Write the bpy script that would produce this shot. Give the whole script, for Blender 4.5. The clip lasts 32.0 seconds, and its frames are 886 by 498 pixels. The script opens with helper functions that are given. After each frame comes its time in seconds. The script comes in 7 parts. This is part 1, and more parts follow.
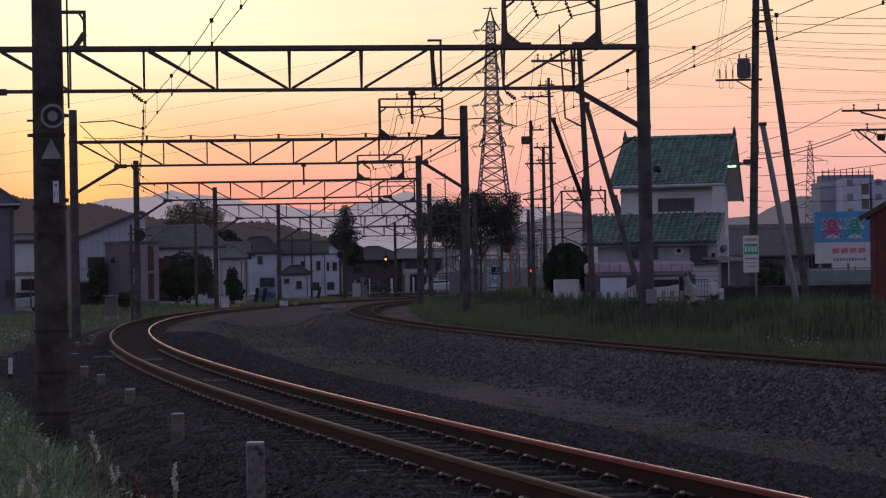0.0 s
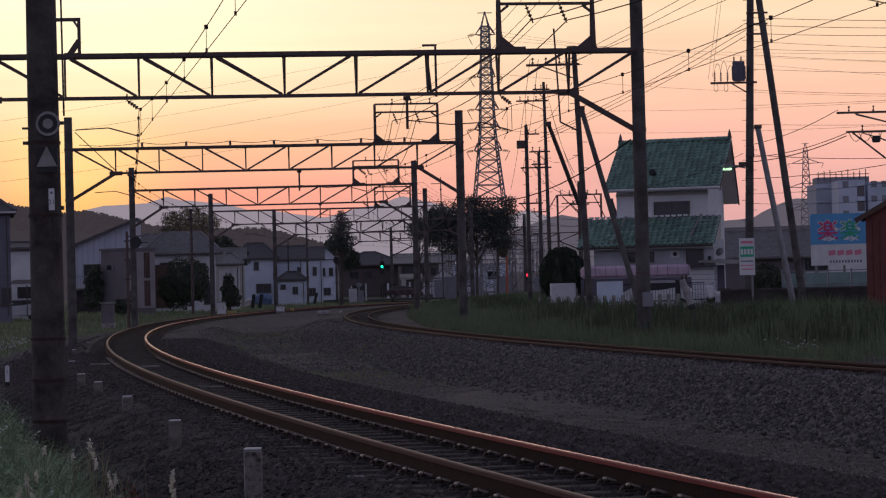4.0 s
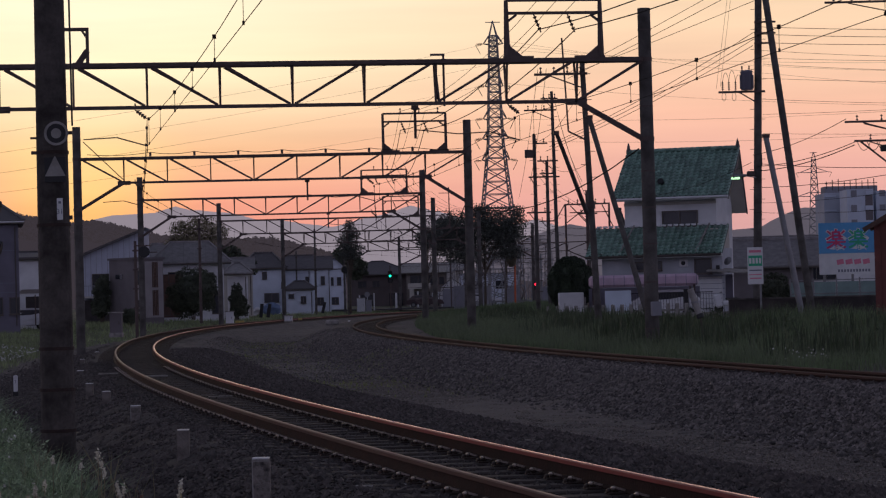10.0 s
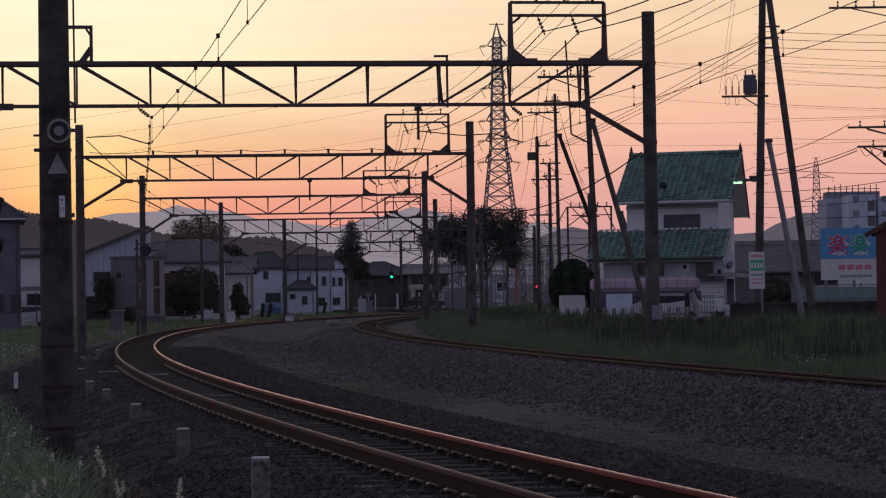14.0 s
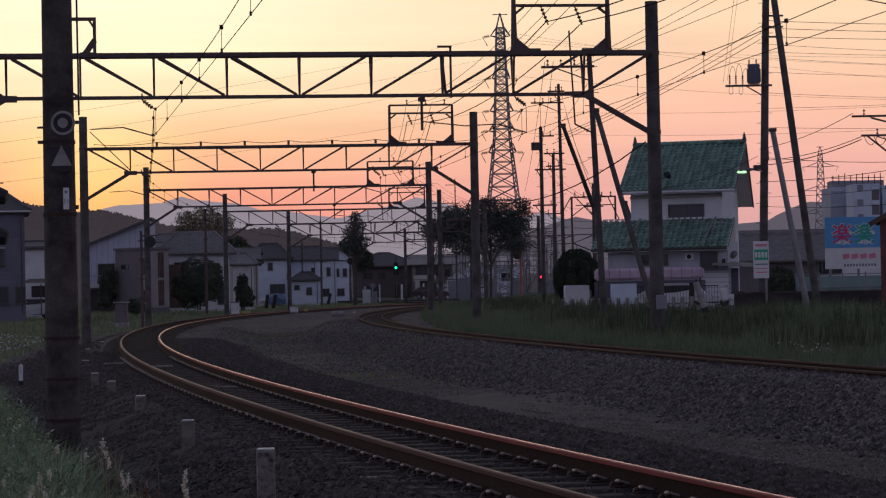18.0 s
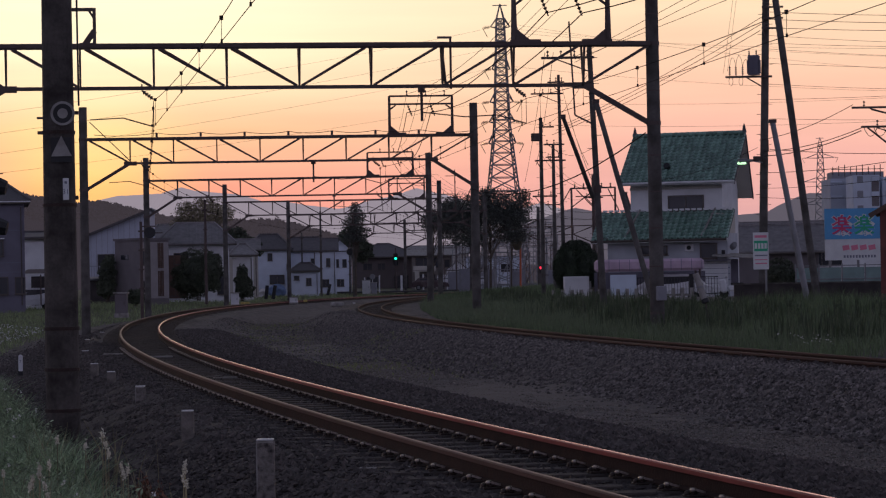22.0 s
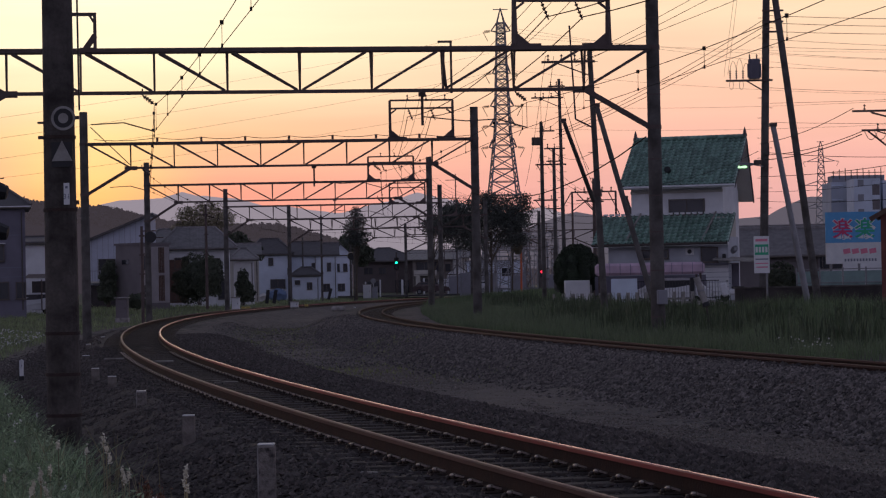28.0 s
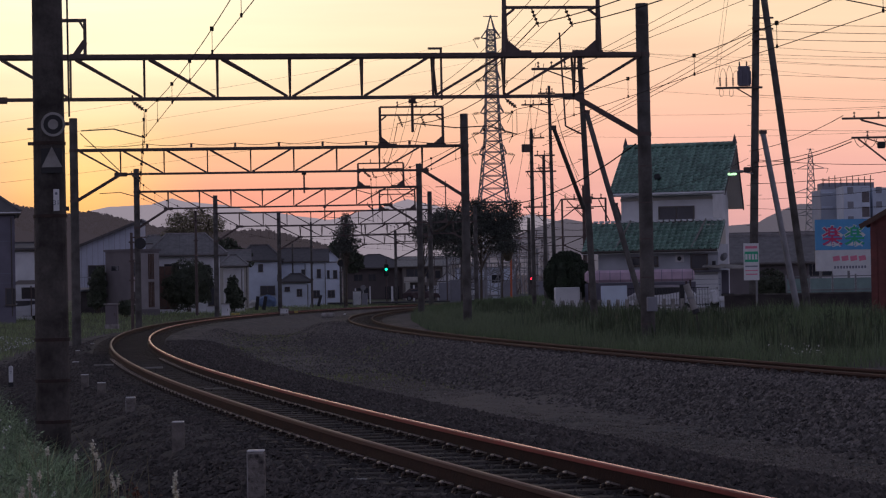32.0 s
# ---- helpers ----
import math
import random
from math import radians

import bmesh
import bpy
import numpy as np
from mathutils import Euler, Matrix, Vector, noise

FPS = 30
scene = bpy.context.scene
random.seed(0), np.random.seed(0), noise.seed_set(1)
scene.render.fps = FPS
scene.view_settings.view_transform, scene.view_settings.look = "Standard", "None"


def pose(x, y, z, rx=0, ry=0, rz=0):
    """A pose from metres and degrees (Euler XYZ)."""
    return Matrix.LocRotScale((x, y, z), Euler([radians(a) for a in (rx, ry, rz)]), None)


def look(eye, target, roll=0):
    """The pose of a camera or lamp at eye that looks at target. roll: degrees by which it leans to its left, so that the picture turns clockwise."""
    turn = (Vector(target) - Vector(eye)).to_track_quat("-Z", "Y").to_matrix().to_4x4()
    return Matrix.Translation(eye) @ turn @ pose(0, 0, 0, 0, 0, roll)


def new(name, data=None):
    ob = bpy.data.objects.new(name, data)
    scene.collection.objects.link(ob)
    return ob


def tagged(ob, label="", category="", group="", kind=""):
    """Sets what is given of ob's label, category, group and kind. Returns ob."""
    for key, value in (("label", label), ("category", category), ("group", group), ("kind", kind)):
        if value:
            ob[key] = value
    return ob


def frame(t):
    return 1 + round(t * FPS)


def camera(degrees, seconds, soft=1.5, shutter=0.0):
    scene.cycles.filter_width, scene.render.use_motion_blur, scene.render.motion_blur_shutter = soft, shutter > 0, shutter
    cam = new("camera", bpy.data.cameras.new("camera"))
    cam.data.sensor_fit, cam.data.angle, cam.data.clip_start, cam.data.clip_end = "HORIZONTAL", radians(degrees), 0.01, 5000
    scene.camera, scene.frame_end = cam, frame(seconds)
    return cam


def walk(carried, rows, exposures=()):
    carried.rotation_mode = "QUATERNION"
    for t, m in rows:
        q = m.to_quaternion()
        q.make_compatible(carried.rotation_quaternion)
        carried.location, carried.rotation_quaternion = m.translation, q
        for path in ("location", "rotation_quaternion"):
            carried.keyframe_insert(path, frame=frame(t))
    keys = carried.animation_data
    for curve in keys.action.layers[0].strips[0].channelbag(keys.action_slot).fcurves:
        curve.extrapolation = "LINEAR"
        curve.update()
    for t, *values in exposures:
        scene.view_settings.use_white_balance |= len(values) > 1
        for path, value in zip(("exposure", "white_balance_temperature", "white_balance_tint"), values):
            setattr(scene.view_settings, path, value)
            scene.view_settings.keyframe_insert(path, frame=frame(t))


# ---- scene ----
cam = camera(20.5, 32.0, soft=1.2)
EYE = (0.0, 0.0, 1.53)
# seconds, turn to the left, tilt up, lean: a standing, hand-held long lens
AIM = [
    (0.0, -0.246, 0.785, -1.037),
    (0.5, -0.221, 0.832, -1.150),
    (1.0, -0.230, 0.855, -1.183),
    (1.5, -0.270, 0.839, -1.299),
    (2.0, -0.321, 0.835, -1.156),
    (2.5, -0.347, 0.832, -1.337),
    (3.0, -0.349, 0.853, -1.344),
    (3.5, -0.342, 0.880, -1.485),
    (5.5, -0.321, 0.922, -1.230),
    (6.0, -0.317, 0.935, -1.321),
    (6.5, -0.349, 0.896, -1.174),
    (7.0, -0.363, 0.859, -1.066),
    (7.5, -0.351, 0.889, -1.085),
    (8.0, -0.332, 0.936, -1.250),
    (8.5, -0.289, 0.988, -1.408),
    (9.0, -0.250, 1.041, -1.376),
    (9.5, -0.209, 1.088, -1.531),
    (10.0, -0.155, 1.119, -1.484),
    (10.5, -0.135, 1.158, -1.586),
    (11.0, -0.088, 1.176, -1.635),
    (11.5, -0.033, 1.210, -1.229),
    (12.0, 0.002, 1.203, -0.818),
    (12.5, -0.029, 1.187, -0.973),
    (13.0, -0.080, 1.165, -1.137),
    (13.5, -0.119, 1.155, -0.897),
    (14.0, -0.116, 1.153, -0.895),
    (14.5, -0.111, 1.134, -0.929),
    (16.5, -0.069, 1.071, -1.032),
    (17.0, -0.059, 1.042, -1.094),
    (17.5, -0.028, 0.989, -1.012),
    (18.0, -0.014, 0.934, -1.119),
    (18.5, -0.007, 0.855, -0.947),
    (19.0, 0.001, 0.805, -0.858),
    (19.5, -0.005, 0.784, -0.973),
    (20.0, 0.011, 0.759, -0.976),
    (20.5, -0.001, 0.740, -1.020),
    (21.0, -0.006, 0.717, -0.926),
    (21.5, -0.010, 0.711, -0.989),
    (22.0, -0.016, 0.721, -1.060),
    (22.5, -0.013, 0.719, -1.109),
    (23.0, -0.002, 0.729, -1.101),
    (23.5, -0.008, 0.724, -0.952),
    (24.0, -0.024, 0.743, -0.975),
    (24.5, -0.009, 0.766, -1.037),
    (25.0, -0.014, 0.763, -1.082),
    (25.5, -0.018, 0.768, -1.231),
    (27.5, 0.005, 0.830, -1.088),
    (28.0, 0.000, 0.819, -1.150),
    (28.5, 0.001, 0.824, -1.127),
    (29.0, 0.002, 0.834, -1.060),
    (29.5, -0.002, 0.845, -0.991),
    (30.0, -0.054, 0.851, -1.104),
    (30.5, -0.142, 0.884, -1.186),
    (31.0, -0.208, 0.908, -1.109),
    (31.5, -0.229, 0.937, -1.041),
    (32.0, -0.239, 0.972, -1.078),
]
walk(cam, [(t, pose(*EYE, 0, 0, turn) @ pose(0, 0, 0, 90 + tilt) @ pose(0, 0, 0, 0, 0, lean)) for t, turn, tilt, lean in AIM],
     exposures=[(0.0, 0.12), (6.0, 0.08), (9.0, 0.05), (11.0, -0.06), (13.0, -0.08), (17.0, -0.04), (19.0, 0.10), (25.0, 0.12), (29.0, 0.11), (32.0, 0.09)])

# ---- sky and sun: just after sunset, the glow low on the far left
SUN_DIR = Vector((-0.144, 0.988, 0.038)).normalized()
world = bpy.data.worlds.new("dusk_sky")
scene.world = world
world.use_nodes = True
wn, wl = world.node_tree.nodes, world.node_tree.links
wn.clear()


def srgb(r, g, b):
    f = lambda c: c / 12.92 if c <= 0.04045 else ((c + 0.055) / 1.055) ** 2.4
    return (f(r / 255), f(g / 255), f(b / 255), 1)


def ramp(nodes, stops):
    n = nodes.new("ShaderNodeValToRGB")
    e = n.color_ramp.elements
    while len(e) < len(stops):
        e.new(0.5)
    for k, (p, c) in enumerate(stops):
        e[k].position, e[k].color = p, c
    return n


def dusk():
    co = wn.new("ShaderNodeTexCoord")
    sep = wn.new("ShaderNodeSeparateXYZ")
    wl.new(co.outputs["Generated"], sep.inputs[0])
    # square root of height above the horizon spreads the low bands
    up = wn.new("ShaderNodeMath"); up.operation = "MAXIMUM"; up.inputs[1].default_value = 0.0
    wl.new(sep.outputs["Z"], up.inputs[0])
    root = wn.new("ShaderNodeMath"); root.operation = "SQRT"
    wl.new(up.outputs[0], root.inputs[0])
    dot = wn.new("ShaderNodeVectorMath"); dot.operation = "DOT_PRODUCT"
    dot.inputs[1].default_value = SUN_DIR
    wl.new(co.outputs["Generated"], dot.inputs[0])
    ang = wn.new("ShaderNodeMath"); ang.operation = "ARCCOSINE"; ang.use_clamp = False
    lim = wn.new("ShaderNodeClamp")
    lim.inputs["Min"].default_value, lim.inputs["Max"].default_value = -1, 1
    wl.new(dot.outputs["Value"], lim.inputs[0])
    wl.new(lim.outputs[0], ang.inputs[0])

    def near(a, b):
        m = wn.new("ShaderNodeMapRange")
        m.interpolation_type = "SMOOTHSTEP"
        for key, v in (("From Min", a), ("From Max", b), ("To Min", 1.0), ("To Max", 0.0)):
            m.inputs[key].default_value = v
        wl.new(ang.outputs[0], m.inputs["Value"])
        return m
    sunward = ramp(wn, SUNWARD)
    aside = ramp(wn, ASIDE)
    away = ramp(wn, AWAY)
    for r in (sunward, aside, away):
        wl.new(root.outputs[0], r.inputs[0])

    def mix(f, a, b):
        m = wn.new("ShaderNodeMix"); m.data_type = "RGBA"
        wl.new(f, m.inputs["Factor"]); wl.new(a, m.inputs[6]); wl.new(b, m.inputs[7])
        return m.outputs[2]
    c = mix(near(0.0, 0.26).outputs[0], aside.outputs[0], sunward.outputs[0])
    core = ramp(wn, CORE)
    wl.new(root.outputs[0], core.inputs[0])
    c = mix(near(0.0, 0.06).outputs[0], c, core.outputs[0])
    c = mix(near(0.35, 1.3).outputs[0], away.outputs[0], c)
    # thin streaks of high cloud
    noi = wn.new("ShaderNodeTexNoise"); noi.inputs["Scale"].default_value = 7.0; noi.inputs["Detail"].default_value = 4.0
    mp = wn.new("ShaderNodeMapping"); mp.inputs["Scale"].default_value = (1.0, 1.0, 14.0)
    wl.new(co.outputs["Generated"], mp.inputs[0]); wl.new(mp.outputs[0], noi.inputs["Vector"])
    st = wn.new("ShaderNodeMapRange")
    for key, v in (("From Min", 0.3), ("From Max", 0.7), ("To Min", 0.95), ("To Max", 1.05)):
        st.inputs[key].default_value = v
    wl.new(noi.outputs[0], st.inputs["Value"])
    mul = wn.new("ShaderNodeVectorMath"); mul.operation = "SCALE"
    wl.new(c, mul.inputs[0]); wl.new(st.outputs[0], mul.inputs["Scale"])
    bg = wn.new("ShaderNodeBackground"); bg.inputs["Strength"].default_value = 1.0
    wl.new(mul.outputs[0], bg.inputs[0])
    out = wn.new("ShaderNodeOutputWorld")
    wl.new(bg.outputs[0], out.inputs[0])


# position = square root of the sine of the height
CORE = [(0.0, srgb(255, 160, 82)), (0.14, (1.05, 0.45, 0.14, 1)), (0.20, (1.12, 0.60, 0.20, 1)), (0.25, (1.18, 0.84, 0.34, 1)), (0.31, (1.2, 1.1, 0.74, 1)), (0.36, (1.2, 1.12, 0.82, 1)), (1.0, srgb(80, 86, 105))]
SUNWARD = [(0.0, srgb(244, 140, 112)), (0.14, srgb(248, 149, 135)), (0.20, srgb(252, 165, 136)), (0.25, srgb(255, 200, 149)), (0.31, (1.16, 1.02, 0.66, 1)), (0.36, (1.2, 1.1, 0.80, 1)),
           (0.5, srgb(190, 180, 178)), (0.7, srgb(104, 108, 126)), (1.0, srgb(80, 86, 105))]
ASIDE = [(0.0, srgb(198, 152, 160)), (0.16, srgb(224, 167, 164)), (0.22, srgb(242, 180, 167)), (0.27, srgb(251, 195, 168)), (0.33, srgb(255, 218, 182)), (0.40, srgb(253, 226, 194)),
         (0.55, srgb(160, 155, 166)), (0.75, srgb(96, 100, 118)), (1.0, srgb(80, 86, 105))]
AWAY = [(0.0, srgb(158, 154, 184)), (0.3, srgb(180, 172, 204)), (0.5, srgb(152, 152, 182)), (0.75, srgb(102, 106, 128)), (1.0, srgb(80, 86, 105))]
dusk()
sun = new("sun", bpy.data.lights.new("sun", "SUN"))
sun.data.energy, sun.data.angle, sun.data.color = 0.5, radians(2), (1.0, 0.5, 0.24)
sun.matrix_world = look((-150, 1000, 22), (0, 0, 0))

# ---- materials
MATS = {}


def mat(name, color, rough=0.8, metal=0.0, scale=4.0, vary=0.25, bump=0.2, second=None, fine=40.0, random_tint=0.0, spec=0.5):
    """Two scales of variation in colour, and a fine relief. second: a colour for stains."""
    if name in MATS:
        return MATS[name]
    m = bpy.data.materials.new(name)
    m.use_nodes = True
    MATS[name] = m
    n, l = m.node_tree.nodes, m.node_tree.links
    b = n["Principled BSDF"]
    b.inputs["Metallic"].default_value, b.inputs["Specular IOR Level"].default_value = metal, spec
    co = n.new("ShaderNodeTexCoord")
    a = n.new("ShaderNodeTexNoise"); a.inputs["Scale"].default_value = scale; a.inputs["Detail"].default_value = 5
    f = n.new("ShaderNodeTexNoise"); f.inputs["Scale"].default_value = fine; f.inputs["Detail"].default_value = 3
    for t in (a, f):
        l.new(co.outputs["Object"], t.inputs["Vector"])
    base = tuple(color) + (1,)
    dark = tuple(c * (1 - vary) for c in color) + (1,) if second is None else tuple(second) + (1,)
    lite = tuple(min(1, c * (1 + vary)) for c in color) + (1,)
    r1 = ramp(n, [(0.32, dark), (0.52, base), (0.72, lite)])
    l.new(a.outputs[0], r1.inputs[0])
    r2 = ramp(n, [(0.25, (1 - vary * 0.6,) * 3 + (1,)), (0.75, (1, 1, 1, 1))])
    l.new(f.outputs[0], r2.inputs[0])
    mx = n.new("ShaderNodeMix"); mx.data_type = "RGBA"; mx.blend_type = "MULTIPLY"; mx.inputs["Factor"].default_value = 1
    l.new(r1.outputs[0], mx.inputs[6]); l.new(r2.outputs[0], mx.inputs[7])
    col = mx.outputs[2]
    if random_tint:
        oi = n.new("ShaderNodeObjectInfo")
        geo = n.new("ShaderNodeNewGeometry")
        ad = n.new("ShaderNodeMath"); ad.operation = "ADD"
        l.new(oi.outputs["Random"], ad.inputs[0]); l.new(geo.outputs["Random Per Island"], ad.inputs[1])
        fr = n.new("ShaderNodeMath"); fr.operation = "FRACT"
        l.new(ad.outputs[0], fr.inputs[0])
        mr = n.new("ShaderNodeMapRange"); mr.inputs["To Min"].default_value = 1 - random_tint; mr.inputs["To Max"].default_value = 1 + random_tint
        l.new(fr.outputs[0], mr.inputs["Value"])
        sc = n.new("ShaderNodeVectorMath"); sc.operation = "SCALE"
        l.new(col, sc.inputs[0]); l.new(mr.outputs[0], sc.inputs["Scale"])
        col = sc.outputs[0]
    l.new(col, b.inputs["Base Color"])
    rr = n.new("ShaderNodeMapRange"); rr.inputs["To Min"].default_value = max(0.03, rough - 0.12); rr.inputs["To Max"].default_value = min(1, rough + 0.12)
    l.new(a.outputs[0], rr.inputs["Value"]); l.new(rr.outputs[0], b.inputs["Roughness"])
    if bump:
        bp = n.new("ShaderNodeBump"); bp.inputs["Strength"].default_value = bump; bp.inputs["Distance"].default_value = 0.02
        l.new(f.outputs[0], bp.inputs["Height"]); l.new(bp.outputs[0], b.inputs["Normal"])
    return m


def glow(name, color, strength):
    if name not in MATS:
        m = MATS[name] = bpy.data.materials.new(name)
        m.use_nodes = True
        b = m.node_tree.nodes["Principled BSDF"]
        b.inputs["Base Color"].default_value = (*color, 1)
        b.inputs["Emission Color"].default_value, b.inputs["Emission Strength"].default_value = (*color, 1), strength
    return MATS[name]


BALLAST = mat("ballast_gravel", (0.122, 0.105, 0.095), 0.9, scale=1.2, vary=0.35, bump=1.0, fine=22, second=(0.08, 0.07, 0.068))
STONE = mat("ballast_stone", (0.150, 0.130, 0.118), 0.8, scale=9, vary=0.45, bump=0.3, random_tint=0.75)
GRIT = mat("pale_grit_stone", (0.215, 0.185, 0.16), 0.9, scale=9, vary=0.4, bump=0, random_tint=0.5)
VERGE = mat("verge_grass_blade", (0.26, 0.32, 0.14), 0.6, scale=0.35, vary=0.45, bump=0, random_tint=0.5)
STONE_D = mat("sooty_ballast_stone", (0.088, 0.073, 0.066), 0.85, scale=9, vary=0.4, bump=0.3, random_tint=0.55)
PATH = mat("trodden_grit_path", (0.150, 0.128, 0.113), 0.92, scale=0.5, vary=0.25, bump=0.8, fine=26, second=(0.105, 0.094, 0.086))
SOIL = mat("grassy_soil", (0.10, 0.11, 0.06), 0.95, scale=0.6, vary=0.4, bump=0.8, fine=14, second=(0.05, 0.06, 0.025))
BLADE = mat("grass_blade", (0.14, 0.20, 0.085), 0.6, scale=0.35, vary=0.45, bump=0, random_tint=0.4)
STRAW = mat("dry_grass", (0.32, 0.27, 0.15), 0.7, scale=2, vary=0.3, bump=0, random_tint=0.3)
RAILSIDE = mat("red_rail_side", (0.27, 0.05, 0.05), 0.5, 0.4, scale=1.5, vary=0.25, bump=0.05, spec=0.3)
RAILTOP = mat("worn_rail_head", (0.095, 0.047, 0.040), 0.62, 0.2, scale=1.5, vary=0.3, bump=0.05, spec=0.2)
RAILDULL = mat("dull_brown_rail_head", (0.080, 0.043, 0.036), 0.66, 0.2, scale=1.5, vary=0.25, bump=0.05, spec=0.2)
BED = mat("oil_stained_ballast", (0.062, 0.052, 0.047), 0.9, scale=1.2, vary=0.35, bump=1.0, fine=22, second=(0.034, 0.028, 0.026))
BEDSTONE = mat("oil_stained_stone", (0.068, 0.056, 0.052), 0.85, scale=9, vary=0.4, bump=0.3, random_tint=0.45)
# polished steel, the sunset's pink glint put into its tint
RAILSHINE = mat("polished_rail_pink_glint", (0.72, 0.36, 0.58), 0.20, 0.95, scale=1.5, vary=0.2, bump=0.02)
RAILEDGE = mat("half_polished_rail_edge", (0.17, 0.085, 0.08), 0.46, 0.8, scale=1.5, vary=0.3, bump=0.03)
RUST = mat("rusted_rail_web", (0.040, 0.020, 0.015), 0.85, 0.0, spec=0.2, scale=5, vary=0.35, bump=0.3)
SLEEPER = mat("weathered_sleeper", (0.060, 0.047, 0.040), 0.85, scale=6, vary=0.3, bump=0.4, random_tint=0.25)
CLIP = mat("worn_steel_clip", (0.062, 0.043, 0.034), 0.5, 0.4, scale=30, vary=0.35, bump=0.2)
# pale colour holds the glints on the clip ends
CLIP_GLINT = mat("clip_end_glint", (0.50, 0.42, 0.37), 0.40, 0.7, scale=30, vary=0.2, bump=0)
OLIVE = mat("thin_olive_leaves", (0.24, 0.21, 0.13), 0.75, scale=0.7, vary=0.3, bump=0, random_tint=0.4)
CONC = mat("weathered_pole_concrete", (0.112, 0.102, 0.094), 0.85, scale=2.2, vary=0.42, bump=0.4, second=(0.058, 0.050, 0.044), fine=18)
CONC_N = mat("rust_stained_pole_concrete", (0.080, 0.068, 0.060), 0.85, scale=3.4, vary=0.6, bump=0.6, second=(0.022, 0.015, 0.011), fine=26)
RUSTBAND = mat("rusted_band", (0.045, 0.027, 0.02), 0.85, scale=8, vary=0.4, bump=0.4)
CONC2 = mat("pale_concrete", (0.33, 0.31, 0.29), 0.85, scale=4, vary=0.22, bump=0.3, second=(0.20, 0.18, 0.16))
STEEL = mat("dark_painted_steel", (0.115, 0.085, 0.078), 0.6, 0.4, scale=3, vary=0.3, bump=0.1, second=(0.09, 0.062, 0.054))
GALV = mat("dull_galvanised_steel", (0.26, 0.26, 0.27), 0.55, 0.6, scale=2, vary=0.2, bump=0.05)
WIRE = mat("oxidised_wire", (0.045, 0.038, 0.035), 0.9, 0.0, scale=1, vary=0.2, bump=0, spec=0.05)
PORC = mat("brown_insulator", (0.07, 0.045, 0.035), 0.3, scale=8, vary=0.2, bump=0)
LEAF = mat("dark_leaves", (0.078, 0.092, 0.058), 0.7, scale=0.7, vary=0.35, bump=0, random_tint=0.4)
BARK = mat("tree_bark", (0.10, 0.08, 0.06), 0.95, scale=5, vary=0.3, bump=0.6)
WHITE = mat("white_stucco", (0.72, 0.72, 0.73), 0.85, scale=1.2, vary=0.10, bump=0.15, fine=30)
CREAM = mat("cream_siding", (0.50, 0.47, 0.42), 0.85, scale=1, vary=0.12, bump=0.15)
GREYW = mat("grey_siding", (0.28, 0.28, 0.31), 0.85, scale=1, vary=0.12, bump=0.15)
DGREY = mat("dark_grey_siding", (0.17, 0.16, 0.20), 0.85, scale=1, vary=0.15, bump=0.15)
BROWNW = mat("taupe_siding", (0.17, 0.15, 0.155), 0.85, scale=1, vary=0.14, bump=0.15)
HEDGE = mat("clipped_evergreen", (0.036, 0.052, 0.028), 0.7, scale=1.5, vary=0.35, bump=0, random_tint=0.4)
PALEW = mat("bluish_white_siding", (0.62, 0.67, 0.76), 0.8, scale=1.2, vary=0.08, bump=0.1)
TILE_D = mat("dark_slate_tile", (0.105, 0.094, 0.098), 0.65, scale=3, vary=0.25, bump=0.3, random_tint=0.2)
TILE_G = mat("grey_clay_tile", (0.23, 0.212, 0.212), 0.6, scale=3, vary=0.25, bump=0.3, random_tint=0.25)
GREEN = mat("green_glazed_tile", (0.19, 0.30, 0.245), 0.26, scale=3, vary=0.22, bump=0.1, random_tint=0.3)
GREEN_D = mat("dark_green_tile_joint", (0.02, 0.06, 0.04), 0.6, scale=3, vary=0.2, bump=0.1)
WOODB = mat("brown_timber", (0.11, 0.06, 0.042), 0.7, scale=4, vary=0.25, bump=0.2)
REDW = mat("red_brown_boards", (0.17, 0.05, 0.042), 0.75, scale=3, vary=0.3, bump=0.3)
BLACK = mat("black_painted_metal", (0.02, 0.02, 0.022), 0.5, 0.2, scale=4, vary=0.3, bump=0)
MAUVE = mat("mauve_corrugated_sheet", (0.58, 0.42, 0.52), 0.6, scale=2, vary=0.15, bump=0.1)
BLUE = mat("billboard_blue", (0.10, 0.37, 0.68), 0.5, scale=1.5, vary=0.08, bump=0)
SIGNW = mat("sign_white", (0.72, 0.72, 0.72), 0.5, scale=2, vary=0.08, bump=0)
SIGNR = mat("sign_red", (0.65, 0.05, 0.16), 0.5, scale=2, vary=0.08, bump=0)
SIGNG = mat("sign_green", (0.03, 0.42, 0.22), 0.5, scale=2, vary=0.08, bump=0)
SIGNP = mat("sign_pink", (0.75, 0.22, 0.32), 0.5, scale=2, vary=0.08, bump=0)
SIGNK = mat("sign_grey", (0.18, 0.19, 0.24), 0.5, scale=2, vary=0.08, bump=0)
CARW = mat("white_car_paint", (0.68, 0.68, 0.70), 0.25, scale=2, vary=0.05, bump=0)
CARS = mat("silver_car_paint", (0.60, 0.61, 0.64), 0.3, 0.0, scale=2, vary=0.06, bump=0)
CARB = mat("dark_car_paint", (0.085, 0.058, 0.058), 0.25, scale=2, vary=0.08, bump=0)
RUBBER = mat("black_rubber", (0.02, 0.02, 0.02), 0.85, scale=8, vary=0.2, bump=0.1)
PANE = mat("dark_window_pane", (0.03, 0.033, 0.04), 0.08, scale=1, vary=0.15, bump=0)
